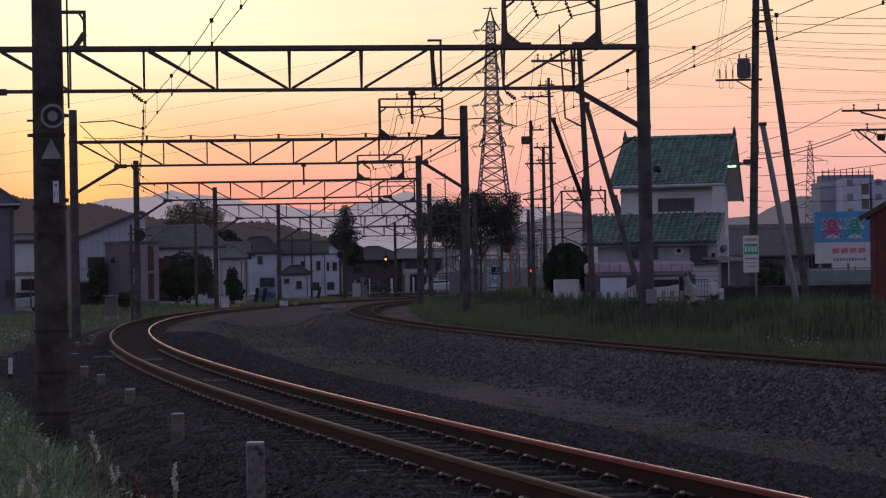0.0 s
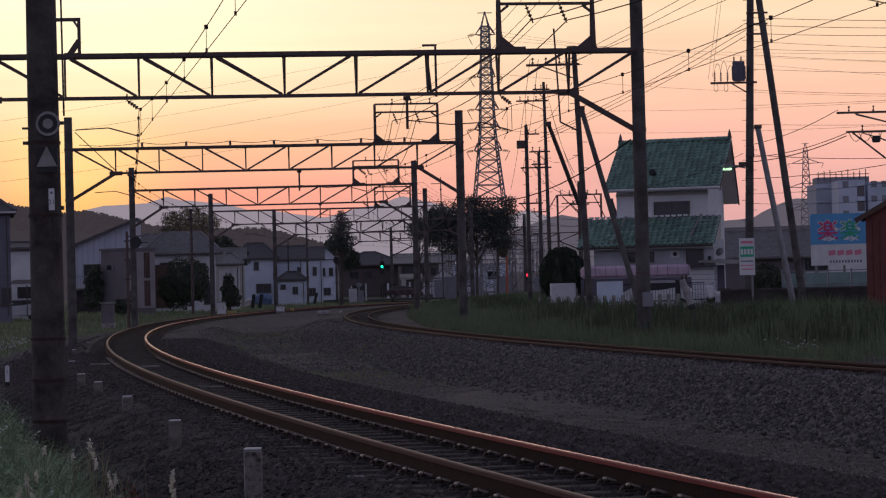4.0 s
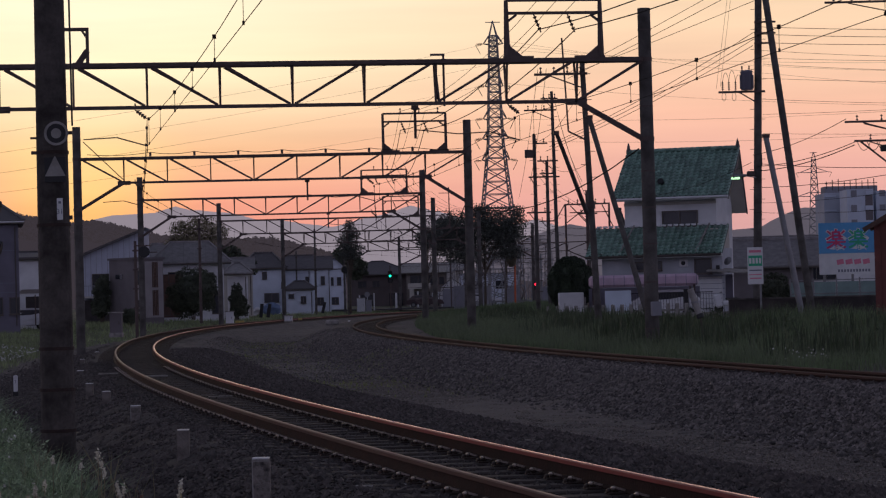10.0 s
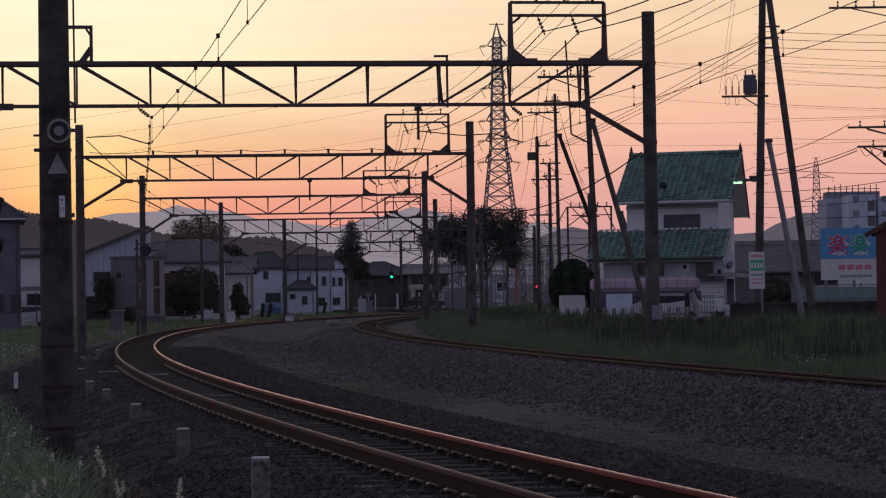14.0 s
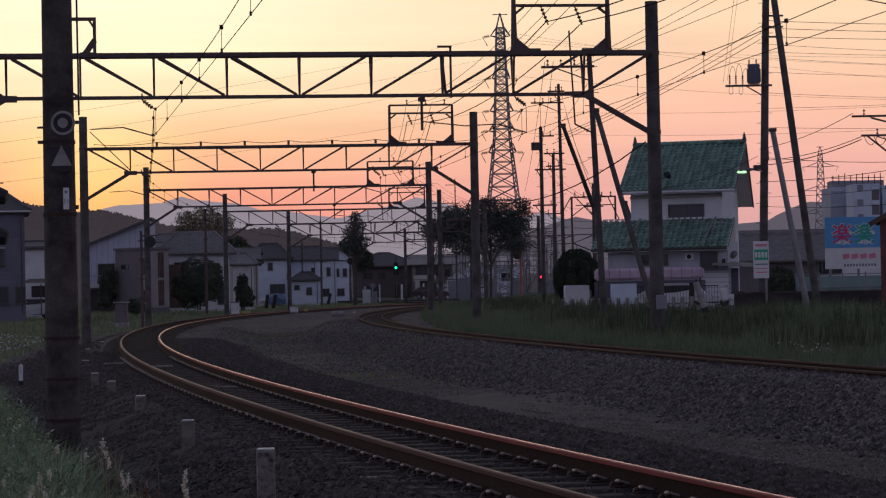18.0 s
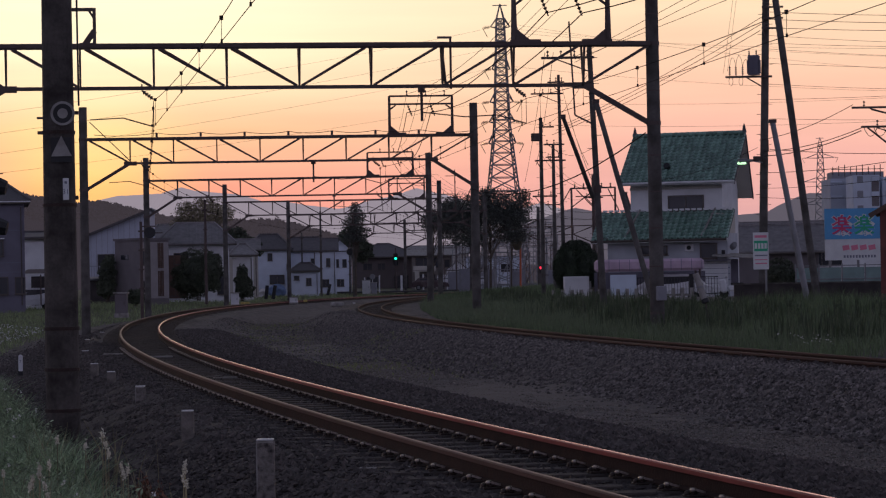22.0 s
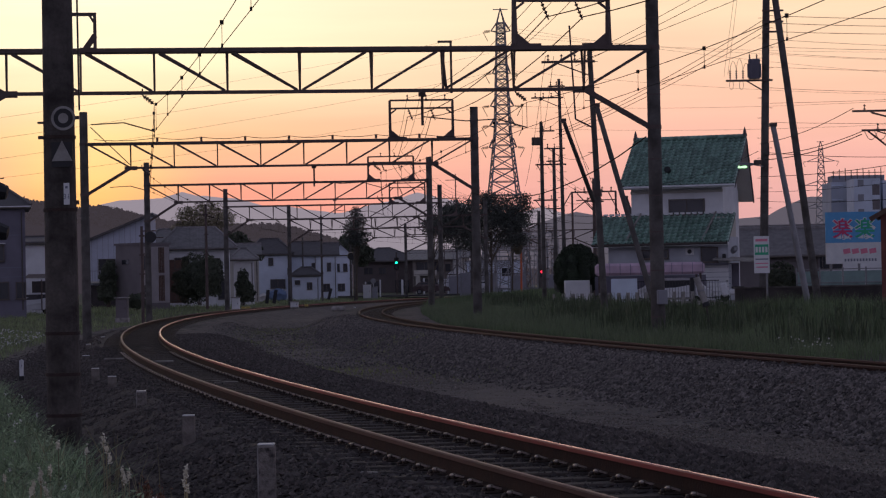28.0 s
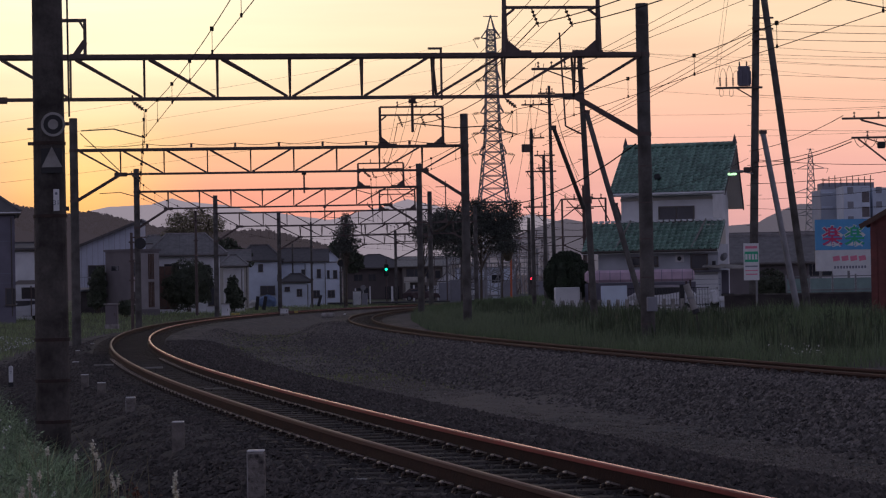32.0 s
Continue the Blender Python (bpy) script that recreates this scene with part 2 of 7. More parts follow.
ALU = mat("bronze_window_frame", (0.10, 0.085, 0.075), 0.5, 0.5, scale=4, vary=0.1, bump=0)
ASPHALT = mat("asphalt", (0.055, 0.055, 0.06), 0.9, scale=2, vary=0.2, bump=0.5)
HILL = mat("wooded_hill", (0.055, 0.055, 0.05), 1.0, scale=0.03, vary=0.3, bump=0.0, fine=0.25, spec=0.0)
FLAKE = mat("flaking_white_paint", (0.22, 0.195, 0.175), 0.85, scale=16, vary=0.3, bump=0.6, second=(0.026, 0.022, 0.020), fine=70)
ORANGE = mat("orange_painted_steel", (0.55, 0.12, 0.04), 0.6, scale=4, vary=0.2, bump=0)
TARP = mat("blue_tarpaulin", (0.16, 0.23, 0.38), 0.6, scale=3, vary=0.2, bump=0.3)


# ---- mesh helpers
def link(name, mesh, material, parent=None, label="", m=None):
    if material and not mesh.materials:
        mesh.materials.append(material)
    ob = new(name, mesh)
    if parent:
        ob.parent = parent
    if m is not None:
        ob.matrix_basis = m
    if label:
        ob["label"] = label
    return ob


def part(name, bm, material, parent, label="", smooth=False):
    me = bpy.data.meshes.new(name)
    bm.to_mesh(me)
    bm.free()
    if smooth:
        for p in me.polygons:
            p.use_smooth = True
    return link(name, me, material, parent, label)


def thing(name, at, label, category, group="", kind="", turn=0.0):
    ob = new(name)
    ob.matrix_basis = pose(*at, 0, 0, turn)
    return tagged(ob, label, category, group, kind)


def box(bm, c, s, m=None, bevel=0.0):
    """A box with its centre c and full sizes s."""
    r = bmesh.ops.create_cube(bm, size=1, matrix=(m or Matrix()) @ Matrix.Translation(c) @ Matrix.Diagonal((*s, 1)))
    if bevel:
        es = list({e for v in r["verts"] for e in v.link_edges})
        bmesh.ops.bevel(bm, geom=es, offset=bevel, segments=1, affect="EDGES")
    return bm


def rod(bm, a, b, r1, r2=None, n=8):
    a, b = Vector(a), Vector(b)
    d = b - a
    m = Matrix.Translation((a + b) / 2) @ d.to_track_quat("Z", "Y").to_matrix().to_4x4()
    bmesh.ops.create_cone(bm, cap_ends=True, segments=n, radius1=r1, radius2=r1 if r2 is None else r2, depth=d.length, matrix=m)
    return bm


def bar(bm, a, b, w, h):
    """A straight bar of section w by h from a to b."""
    a, b = Vector(a), Vector(b)
    d = b - a
    m = Matrix.Translation((a + b) / 2) @ d.to_track_quat("X", "Z").to_matrix().to_4x4()
    bmesh.ops.create_cube(bm, size=1, matrix=m @ Matrix.Diagonal((d.length, w, h, 1)))
    return bm


def B():
    return bmesh.new()


def boxm(c, s, bevel=0.0):
    return box(bmesh.new(), c, s, None, bevel)


# ---- the plan: both tracks are arcs round one far centre
CX, CY = 489.14, 134.45
R1, R2 = 501.96, 492.95
# how far the outer and the inner rail of each track stand above the datum
CANT = {R1: (0.046, 0.034), R2: (0.117, 0.076)}


def arc(r, deg, z=0.0):
    a = radians(deg)
    return Vector((CX - r * math.cos(a), CY + r * math.sin(a), z))


def along(deg):
    """The pose's turn at that angle: local x points outwards (away from the centre), y along the track."""
    return 180 - deg


PROFILE = [(0, 0.15), (477.5, 0.15), (481.5, 0.38), (484, 0.45), (486.6, 0.30), (489.0, 0.16), (490.8, 0.07), (491.3, 0.05), (493.4, 0.08), (493.57, 0.21), (494.45, 0.21), (494.9, 0.13), (496.0, -0.30), (496.5, -0.36), (498.1, -0.37),
           (498.8, -0.22), (499.4, -0.04), (500.0, 0.03), (500.6, 0.01), (502.6, 0.01), (502.75, 0.035), (503.2, 0.03), (503.6, -0.05), (504.3, -0.34), (505.0, -0.42), (506.4, -0.40), (508, -0.2), (512, 0.02), (520, 0.12), (530, 0.38), (542, 0.6), (9000, 0.6)]


def land(x, y):
    r = math.hypot(x - CX, y - CY)
    z = float(np.interp(r, [p[0] for p in PROFILE], [p[1] for p in PROFILE]))
    return z


def ground():
    rs = np.concatenate([[0, 150, 300, 400, 450, 470, 478], np.arange(482, 516, 0.22), [517, 519, 522, 526, 532, 540, 560, 600, 700, 900, 1300, 2200, 3600, 6000]])
    fine = np.arange(-15.5, 12, 0.035)
    degs = np.concatenate([np.arange(-180, -40, 20), np.arange(-40, -16, 2), fine, np.arange(12, 34, 0.5), np.arange(34, 180, 12)])
    zs = np.interp(rs, [p[0] for p in PROFILE], [p[1] for p in PROFILE])
    nr, nd = len(rs), len(degs)
    a = np.radians(degs)
    X = CX - rs[None] * np.cos(a)[:, None]
    Y = CY + rs[None] * np.sin(a)[:, None]
    rng = np.random.default_rng(3)
    inner = ((rs > 482) & (rs < 516))[None] & ((degs > -16) & (degs < 12))[:, None]
    keep = ((rs > 491.2) & (rs < 494.5) | (rs > 500.6) & (rs < 503.2))[None]
    bumps = rng.normal(0, 0.012, (nd, nr)) + 0.014 * np.sin(X * 0.5 + np.sin(Y * 0.21)) * np.sin(Y * 0.17 + X * 0.2)
    Z = zs[None] + np.where(inner, bumps * np.where(keep, 0.2, 1.0), 0.0)
    v = np.stack([X, Y, Z], -1).reshape(-1, 3)
    i = (np.arange(nd)[:, None] * nr + np.arange(nr - 1)[None])
    j = (np.roll(np.arange(nd), -1)[:, None] * nr + np.arange(nr - 1)[None])
    f = np.stack([i, i + 1, j + 1, j], -1).reshape(-1, 4)
    rc = np.broadcast_to((rs[1:] + rs[:-1])[None] / 2, (nd, nr - 1))
    wob = 0.22 * np.sin(np.radians(degs) * R1 * 0.31)[:, None] + 0.7 * rng.normal(0, 0.5, (nd, nr - 1)) + 0.12 * np.sin(np.radians(degs) * R1 * 1.1)[:, None]
    rr = rc + wob
    idx = np.full(rr.shape, 2)
    idx[(rr > 489.2) & (rr < 506.6)] = 0
    idx[(rr > 495.8) & (rr < 498.7)] = 1
    idx[(rr > 502.8) & (rr < 505.3)] = 3
    for c in (R1, R2):
        idx[np.abs(rr - c) < 1.45] = 3
    me = bpy.data.meshes.new("ground")
    me.from_pydata(v.tolist(), [], f.tolist())
    for m in (BALLAST, PATH, SOIL, BED):
        me.materials.append(m)
    me.polygons.foreach_set("material_index", idx.reshape(-1).astype(np.int32))
    me.update()
    ob = new("ground", me)
    return tagged(ob, "railway ground of dark ballast, a trodden grit path and grassy verges", "ground", kind="structure")


ground()


# ---- tracks
def rail_mesh(r, d0, d1, head, step=0.12, dz=0.0):
    """Flat-bottomed rail, 153 mm high, swept along its arc; the head is polished."""
    prof = [(-0.064, 0.0), (-0.064, 0.010), (-0.012, 0.026), (-0.0085, 0.108), (-0.0325, 0.118), (-0.0325, 0.146), (-0.024, 0.153),
            (0.006, 0.1535), (0.024, 0.153), (0.0325, 0.146), (0.0325, 0.118), (0.0085, 0.108), (0.012, 0.026), (0.064, 0.010), (0.064, 0.0)]
    degs = np.arange(d0, d1, step)
    v, f, mi = [], [], []
    k = len(prof)
    for n, d in enumerate(degs):
        a = radians(d)
        c, s = math.cos(a), math.sin(a)
        v += [(CX - (r + o) * c, CY + (r + o) * s, z + 0.004 + dz) for o, z in prof]
        if n:
            p, q = (n - 1) * k, n * k
            for i in range(k):
                j = (i + 1) % k
                f.append((p + i, p + j, q + j, q + i))
                # strip 6 takes the head colour, on the inner rail its painted pink glint
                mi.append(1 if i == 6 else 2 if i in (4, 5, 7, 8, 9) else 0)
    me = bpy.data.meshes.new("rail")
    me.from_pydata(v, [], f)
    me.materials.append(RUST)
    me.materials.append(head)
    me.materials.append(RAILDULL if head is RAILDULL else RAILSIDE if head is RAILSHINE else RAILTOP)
    me.polygons.foreach_set("material_index", mi)
    me.update()
    return me


def clip_mesh():
    bm = B()
    # base plate, a bent leaf spring, its dark block, a clip end with its glint painted pale, and a domed nut
    box(bm, (-0.01, 0, 0.008), (0.14, 0.13, 0.016), bevel=0.006)
    bar(bm, (-0.07, -0.03, 0.030), (0.0, -0.03, 0.050), 0.03, 0.016)
    bar(bm, (-0.07, 0.03, 0.030), (0.0, 0.03, 0.050), 0.03, 0.016)
    box(bm, (-0.005, -0.015, 0.034), (0.05, 0.085, 0.05), bevel=0.014)
    box(bm, (0.028, 0.058, 0.050), (0.030, 0.050, 0.022), bevel=0.008)
    bmesh.ops.create_uvsphere(bm, u_segments=9, v_segments=6, radius=1, matrix=Matrix.Translation((0.046, 0.004, 0.024)) @ Matrix.Diagonal((0.022, 0.026, 0.022, 1)))
    bm.faces.ensure_lookup_table()
    shiny = [f.calc_center_median().z > 0.036 and f.calc_center_median().y > 0.035 for f in bm.faces]
    for f in bm.faces:
        f.smooth = len(f.verts) < 5 and f.calc_area() < 0.0004
    me = bpy.data.meshes.new("fastener")
    bm.to_mesh(me); bm.free()
    me.materials.append(CLIP)
    me.materials.append(CLIP_GLINT)
    me.polygons.foreach_set("material_index", [int(b) for b in shiny])
    return me


def track(name, r, label, near, far):
    t = tagged(new(name), label, "railway track", "railway tracks", "structure")
    for o in (-0.566, 0.566):
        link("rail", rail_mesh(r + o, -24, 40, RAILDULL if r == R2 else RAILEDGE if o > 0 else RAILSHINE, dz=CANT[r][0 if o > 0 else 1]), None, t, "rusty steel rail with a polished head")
    bm = bmesh.new()
    box(bm, (0, 0, -0.07), (2.1, 0.22, 0.14), bevel=0.012)
    me = bpy.data.meshes.new("sleeper")
    bm.to_mesh(me); bm.free()
    me.materials.append(SLEEPER)
    cm = clip_mesh()
    step = math.degrees(0.5643 / r)
    rng = random.Random(5)
    d = near
    out, inn = CANT[r]
    lean = math.degrees(math.atan2(out - inn, 1.132))
    for k in range(90):
        p = arc(r, d)
        s = link("sleeper", me, None, t, m=pose(p.x, p.y, (out + inn) / 2 + rng.uniform(-0.004, 0.002), 0, -lean, along(d) + rng.uniform(-0.8, 0.8)))
        for o in (-0.566, 0.566) if r == R1 else ():
            for side in (-1, 1):
                link("fastener", cm, None, s, m=pose(o + side * 0.135, rng.uniform(-0.01, 0.01), 0, 0, 0, 0 if side > 0 else 180))
        d += step
    # the farther sleepers, beyond picking apart
    v, f = [], []
    while d < far:
        p, u = arc(r, d), arc(1, d) - arc(0, d)
        w = Vector((-u.y, u.x, 0))
        n = len(v)
        for z in (-0.12, 0):
            for a, b in ((-1.05, -0.11), (1.05, -0.11), (1.05, 0.11), (-1.05, 0.11)):
                q = p + u * a + w * b
                v.append((q.x, q.y, z + (out + inn) / 2))
        f += [tuple(n + i for i in q) for q in ((4, 5, 6, 7), (0, 1, 5, 4), (1, 2, 6, 5), (2, 3, 7, 6), (3, 0, 4, 7))]
        d += step
    m2 = bpy.data.meshes.new("far_sleepers")
    m2.from_pydata(v, [], f)
    o = link("far_sleepers", m2, SLEEPER, t)
    o["kind"] = "stuff"


track("railway_track", R1, "curving single railway track on dark ballast, rails glowing", -14.628, 24)
track("railway_track", R2, "second curving railway track beside tall grass", -12.6, 24)


# ---- overhead line: concrete poles and trussed portals
def pole_part(parent, x, y, z0, z1, rb, rt, material=None, bands=(), name="pole"):
    bm = rod(B(), (x, y, z0), (x, y, z1), rb, rt, 20)
    p = part(name, bm, material or CONC, parent, smooth=False)
    for z in bands:
        r = rb + (rt - rb) * (z - z0) / (z1 - z0)
        part("band", rod(B(), (x, y, z - 0.05), (x, y, z + 0.05), r + 0.014, None, 20), STEEL, p)
    return p


def insulator(bm, a, b, r=0.06, n=4):
    a, b = Vector(a), Vector(b)
    rod(bm, a, b, 0.018, None, 6)
    for k in range(n):
        p = a.lerp(b, 0.2 + 0.6 * k / max(1, n - 1))
        u = (b - a).normalized() * 0.025
        rod(bm, p - u, p + u, r, r * 0.6, 10)


def portal(left, right, panels, z_top=7.33, depth=1.0, label="", zl=-0.3, zr=0.1, near=False, frames=(), back=0.0):
    """A portal across both tracks. Local x runs from the left pole to the right pole."""
    left, right = Vector((*left, 0)), Vector((*right, 0))
    t = thing("catenary_portal", (left.x, left.y, 0), label or "catenary portal of dark steel truss on two concrete poles", "catenary portal", "catenary portals over the tracks", turn=math.degrees(math.atan2(right.y - left.y, right.x - left.x)))
    w = (right - left).length
    for x, z in ((-back, zl), (w, zr)):
        pole_part(t, x, 0, z - 0.5, 8.55, 0.18, 0.158, bands=(z_top - 0.05, z_top - 2.02))
    e = 0.21
    pw = w / panels
    zb = z_top - depth
    for y in (-e, e):
        part("top_chord", box(B(), ((w - back) / 2, y, z_top - 0.05), (w + back - 0.2, 0.09, 0.10)), STEEL, t)
    part("bottom_chord", box(B(), (w / 2, 0, zb), (w - 2 * pw + 0.5, 0.09, 0.085)), STEEL, t)
    for k in range(1, panels):
        for y in (-e, e):
            part("strut", bar(B(), (k * pw, y, z_top - 0.1), (k * pw, 0, zb + 0.04), 0.05, 0.055), STEEL, t)
        part("batten", bar(B(), (k * pw, -e, z_top - 0.02), (k * pw, e, z_top - 0.02), 0.06, 0.05), STEEL, t)
    half = panels // 2
    for k in range(panels):
        down = k < half
        a, b = ((k * pw + 0.12, z_top - 0.1), ((k + 1) * pw - 0.06, zb + 0.04))
        if not down:
            a, b = (((k + 1) * pw - 0.12, z_top - 0.1), (k * pw + 0.06, zb + 0.04))
        for y in (-e, e):
            part("diagonal", bar(B(), (a[0], y, a[1]), (b[0], 0, b[1]), 0.05, 0.06), STEEL, t)
    for x0, x1 in ((0.1 - back, pw), (w - 0.1, w - pw)):
        part("knee_brace", bar(B(), (x0, 0, z_top - 2.02), (x1, 0, zb), 0.11, 0.12), STEEL, t)
        g = B()
        box(g, (x1, 0, zb - 0.01), (0.5, 0.04, 0.16))
        part("gusset", g, STEEL, t)
    # frames for the feeder wires, standing on or hanging from the beam
    for x0, x1, zlo, zhi in frames:
        fr = B()
        for x in (x0, x1):
            rod(fr, (x, 0, zlo), (x, 0, zhi), 0.085 if depth > 1.03 else 0.06, 0.05, 4)
        for z in (zhi, zhi - 0.32):
            box(fr, ((x0 + x1) / 2, 0, z), (x1 - x0, 0.07, 0.07))
        foot = zlo if abs(zlo - z_top) < 0.3 else zhi
        for x, s in ((x0, 1), (x1, -1)):
            bar(fr, (x, 0, foot + 0.32), (x + s * 0.35, 0, foot + 0.03), 0.06, 0.10)
            bar(fr, (x, 0, zhi - 0.55), (x + s * 0.25, 0, zhi - 0.36), 0.05, 0.06)
            box(fr, (x + s * 0.28, 0, foot + 0.02), (0.75, 0.12, 0.10))
            if foot == zlo:
                g3 = [fr.verts.new((x + s * a, b, foot + c)) for b in (-0.02, 0.02) for a, c in ((0.0, 0.03), (0.44, 0.03), (0.0, 0.36))]
                for q in ((0, 1, 2), (5, 4, 3), (0, 3, 4, 1), (1, 4, 5, 2), (2, 5, 3, 0)):
                    fr.faces.new([g3[n] for n in q])
        f = part("feeder_frame", fr, STEEL, t, "dark steel feeder frame")
        n = 2
        for k in range(n):
            x = x0 + (x1 - x0) * (0.29 + 0.36 * k)
            b = B()
            insulator(b, (x, 0, zhi - 0.34), (x + 0.18, 0.0, zhi - 0.80), 0.055, 4)
            part("insulator", b, PORC, f, "brown ribbed insulator")
        for k in range(3):
            x = x0 + (x1 - x0) * (0.28 + 0.3 * k)
            b = B()
            insulator(b, (x, 0, zhi), (x, 0, zhi + 0.22), 0.05, 2)
            part("insulator", b, PORC, f)
    return t, w


P1T, P1W = portal((-12.075, 58.2), (5.29, 60.6), 10, frames=((14.07, 16.42, 7.33, 8.78),), zr=0.15, depth=1.06)
br = B()
bar(br, (3.2, 0, 8.17), (3.9, 0, 8.17), 0.08, 0.08)
bar(br, (3.86, 0, 8.2), (3.86, 0, 7.28), 0.10, 0.08)
bar(br, (3.74, 0, 8.14), (3.84, 0, 7.98), 0.06, 0.05)
bar(br, (3.86, 0, 7.66), (3.62, 0, 7.32), 0.06, 0.14)
bar(br, (3.5, 0, 7.34), (3.9, 0, 7.34), 0.08, 0.06)
part("meter_box", boxm((P1W + 0.05, -0.26, 1.10), (0.24, 0.2, 0.36), bevel=0.02), GREYW, P1T, "grey meter box strapped to the pole")
for z in (0.6, 1.75, 2.7, 3.6, 4.5, 6.1, 8.0):
    part("seam", rod(B(), (P1W, 0, z), (P1W, 0, z + 0.03), 0.184 - 0.0022 * z, None, 20), STEEL, P1T)
part("wire_bracket", br, STEEL, P1T, "dark steel bracket standing on the beam")
hb = B()
bar(hb, (P1W - 5.37, 0, 7.46), (P1W - 5.02, 0, 7.46), 0.07, 0.05)
bar(hb, (P1W - 5.05, 0, 7.47), (P1W - 5.05, 0, 6.2), 0.05, 0.05)
bar(hb, (P1W - 5.26, 0.1, 7.3), (P1W - 5.18, 0, 6.27), 0.05, 0.05)
part("hanger_bracket", hb, STEEL, P1T, "slim steel hanger on the beam")
P2T, _ = portal((-13.88, 96.0), (1.335, 97.4), 9, back=0.12, frames=((11.93, 14.43, 7.33, 8.85),))
part("stay", bar(B(), (0.15, -0.2, 7.95), (1.7, -0.2, 6.42), 0.035, 0.035), STEEL, P2T, "thin steel stay")
for k in range(7):
    part("cable_post", boxm((2.75 + 1.72 * k, -0.2, 7.42), (0.09, 0.09, 0.16)), STEEL, P2T)
portal((-16.26, 135.0), (-0.69, 135.0), 9, frames=((12.22, 14.72, 7.33, 8.62),), zl=0.0)
portal((-15.3, 173.0), (-0.16, 173.0), 9, frames=((11.6, 14.1, 7.33, 8.72),), zl=0.1)
portal((-13.1, 209.0), (3.6, 205.0), 9, frames=((12.2, 14.7, 7.33, 8.72),), zl=0.2)
portal((-8.9, 247.0), (9.5, 241.0), 9, frames=((12.2, 14.7, 7.33, 8.72),), zl=0.2)
portal((-4.3, 283.0), (17.0, 272.0), 9, zl=0.2)


def near_pole():
    p = arc(504.784, -11.94)
    z0 = -0.30
    t = thing("catenary_pole", (p.x, p.y, 0), "thick weathered concrete catenary pole with signs on it", "catenary pole", "catenary poles", turn=0)
    body = pole_part(t, 0.045, 0, z0 - 0.4, 8.6, 0.214, 0.168, bands=())
    body.data.materials.clear()
    body.data.materials.append(CONC_N)
    for z in (3.42, 2.53, 1.02, 0.52, 0.02):
        r = 0.213 - 0.045 * (z - z0) / 8.9
        part("band", rod(B(), (0.045, 0, z - 0.02), (0.045, 0, z + 0.02), r + 0.010, None, 24), RUSTBAND, body)
    # round marker: a ring with a pale centre
    y = -0.215
    part("marker_disc", rod(B(), (0.135, y, 3.64), (0.135, y - 0.02, 3.64), 0.128, None, 32), BLACK, t, "black round marker board")
    ring = B()
    rv = [[ring.verts.new((0.135 + rr * math.cos(k * math.pi / 16), yy, 3.64 + rr * math.sin(k * math.pi / 16))) for rr, yy in ((0.118, y - 0.02), (0.148, y - 0.02), (0.148, y - 0.03), (0.118, y - 0.03))] for k in range(32)]
    for k in range(32):
        for i in range(4):
            ring.faces.new((rv[k][i], rv[k][(i + 1) % 4], rv[(k + 1) % 32][(i + 1) % 4], rv[(k + 1) % 32][i]))
    bmesh.ops.recalc_face_normals(ring, faces=ring.faces)
    part("marker_ring", ring, CONC2, t, "pale grey ring")
    part("marker_centre", rod(B(), (0.135, y - 0.02, 3.64), (0.135, y - 0.034, 3.64), 0.062, None, 24), CONC2, t, "pale grey centre")
    part("triangle_board", boxm((0.11, y + 0.01, 3.2), (0.26, 0.012, 0.30)), BLACK, t, "black board behind a triangle")
    tri = B()
    vs = [tri.verts.new(q) for q in ((-0.015, y, 3.12), (0.235, y, 3.12), (0.11, y, 3.37), (-0.015, y - 0.012, 3.12), (0.235, y - 0.012, 3.12), (0.11, y - 0.012, 3.37))]
    for q in ((0, 1, 2), (5, 4, 3), (0, 3, 4, 1), (1, 4, 5, 2), (2, 5, 3, 0)):
        tri.faces.new([vs[i] for i in q])
    bmesh.ops.recalc_face_normals(tri, faces=tri.faces)
    part("triangle_sign", tri, CONC2, t, "pale grey triangular sign")
    pl = boxm((0.155, y + 0.012, 2.72), (0.072, 0.01, 0.265), bevel=0.004)
    plate = part("number_plate", pl, SIGNW, t, "small white enamel plate with the number 31")
    c = bpy.data.curves.new("pole_number", "FONT")
    c.body, c.size, c.extrude, c.align_x = "31", 0.085, 0.001, "CENTER"
    c.materials.append(SIGNK)
    n = new("pole_number", c)
    n.parent, n.matrix_basis = t, pose(0.155, y + 0.004, 2.66, 90)
    part("plate_mark", boxm((0.155, y + 0.004, 2.80), (0.03, 0.004, 0.03)), SIGNK, t)
    # a cable in a tube down the far side
    cab = B()
    rod(cab, (0.29, 0.05, 3.75), (0.27, 0.05, 8.5), 0.012, None, 8)
    part("cable", cab, BLACK, t, "black cable running up the pole")
    part("clamp", boxm((0.235, 0.0, 2.62), (0.08, 0.05, 0.05)), STEEL, t)
    part("clamp", boxm((0.245, 0.0, 3.66), (0.10, 0.06, 0.04)), STEEL, t)
    part("clamp", boxm((-0.155, -0.06, 3.6), (0.10, 0.05, 0.025)), STEEL, t)
    part("clamp", boxm((-0.16, -0.06, 3.42), (0.08, 0.05, 0.04)), STEEL, t)


near_pole()


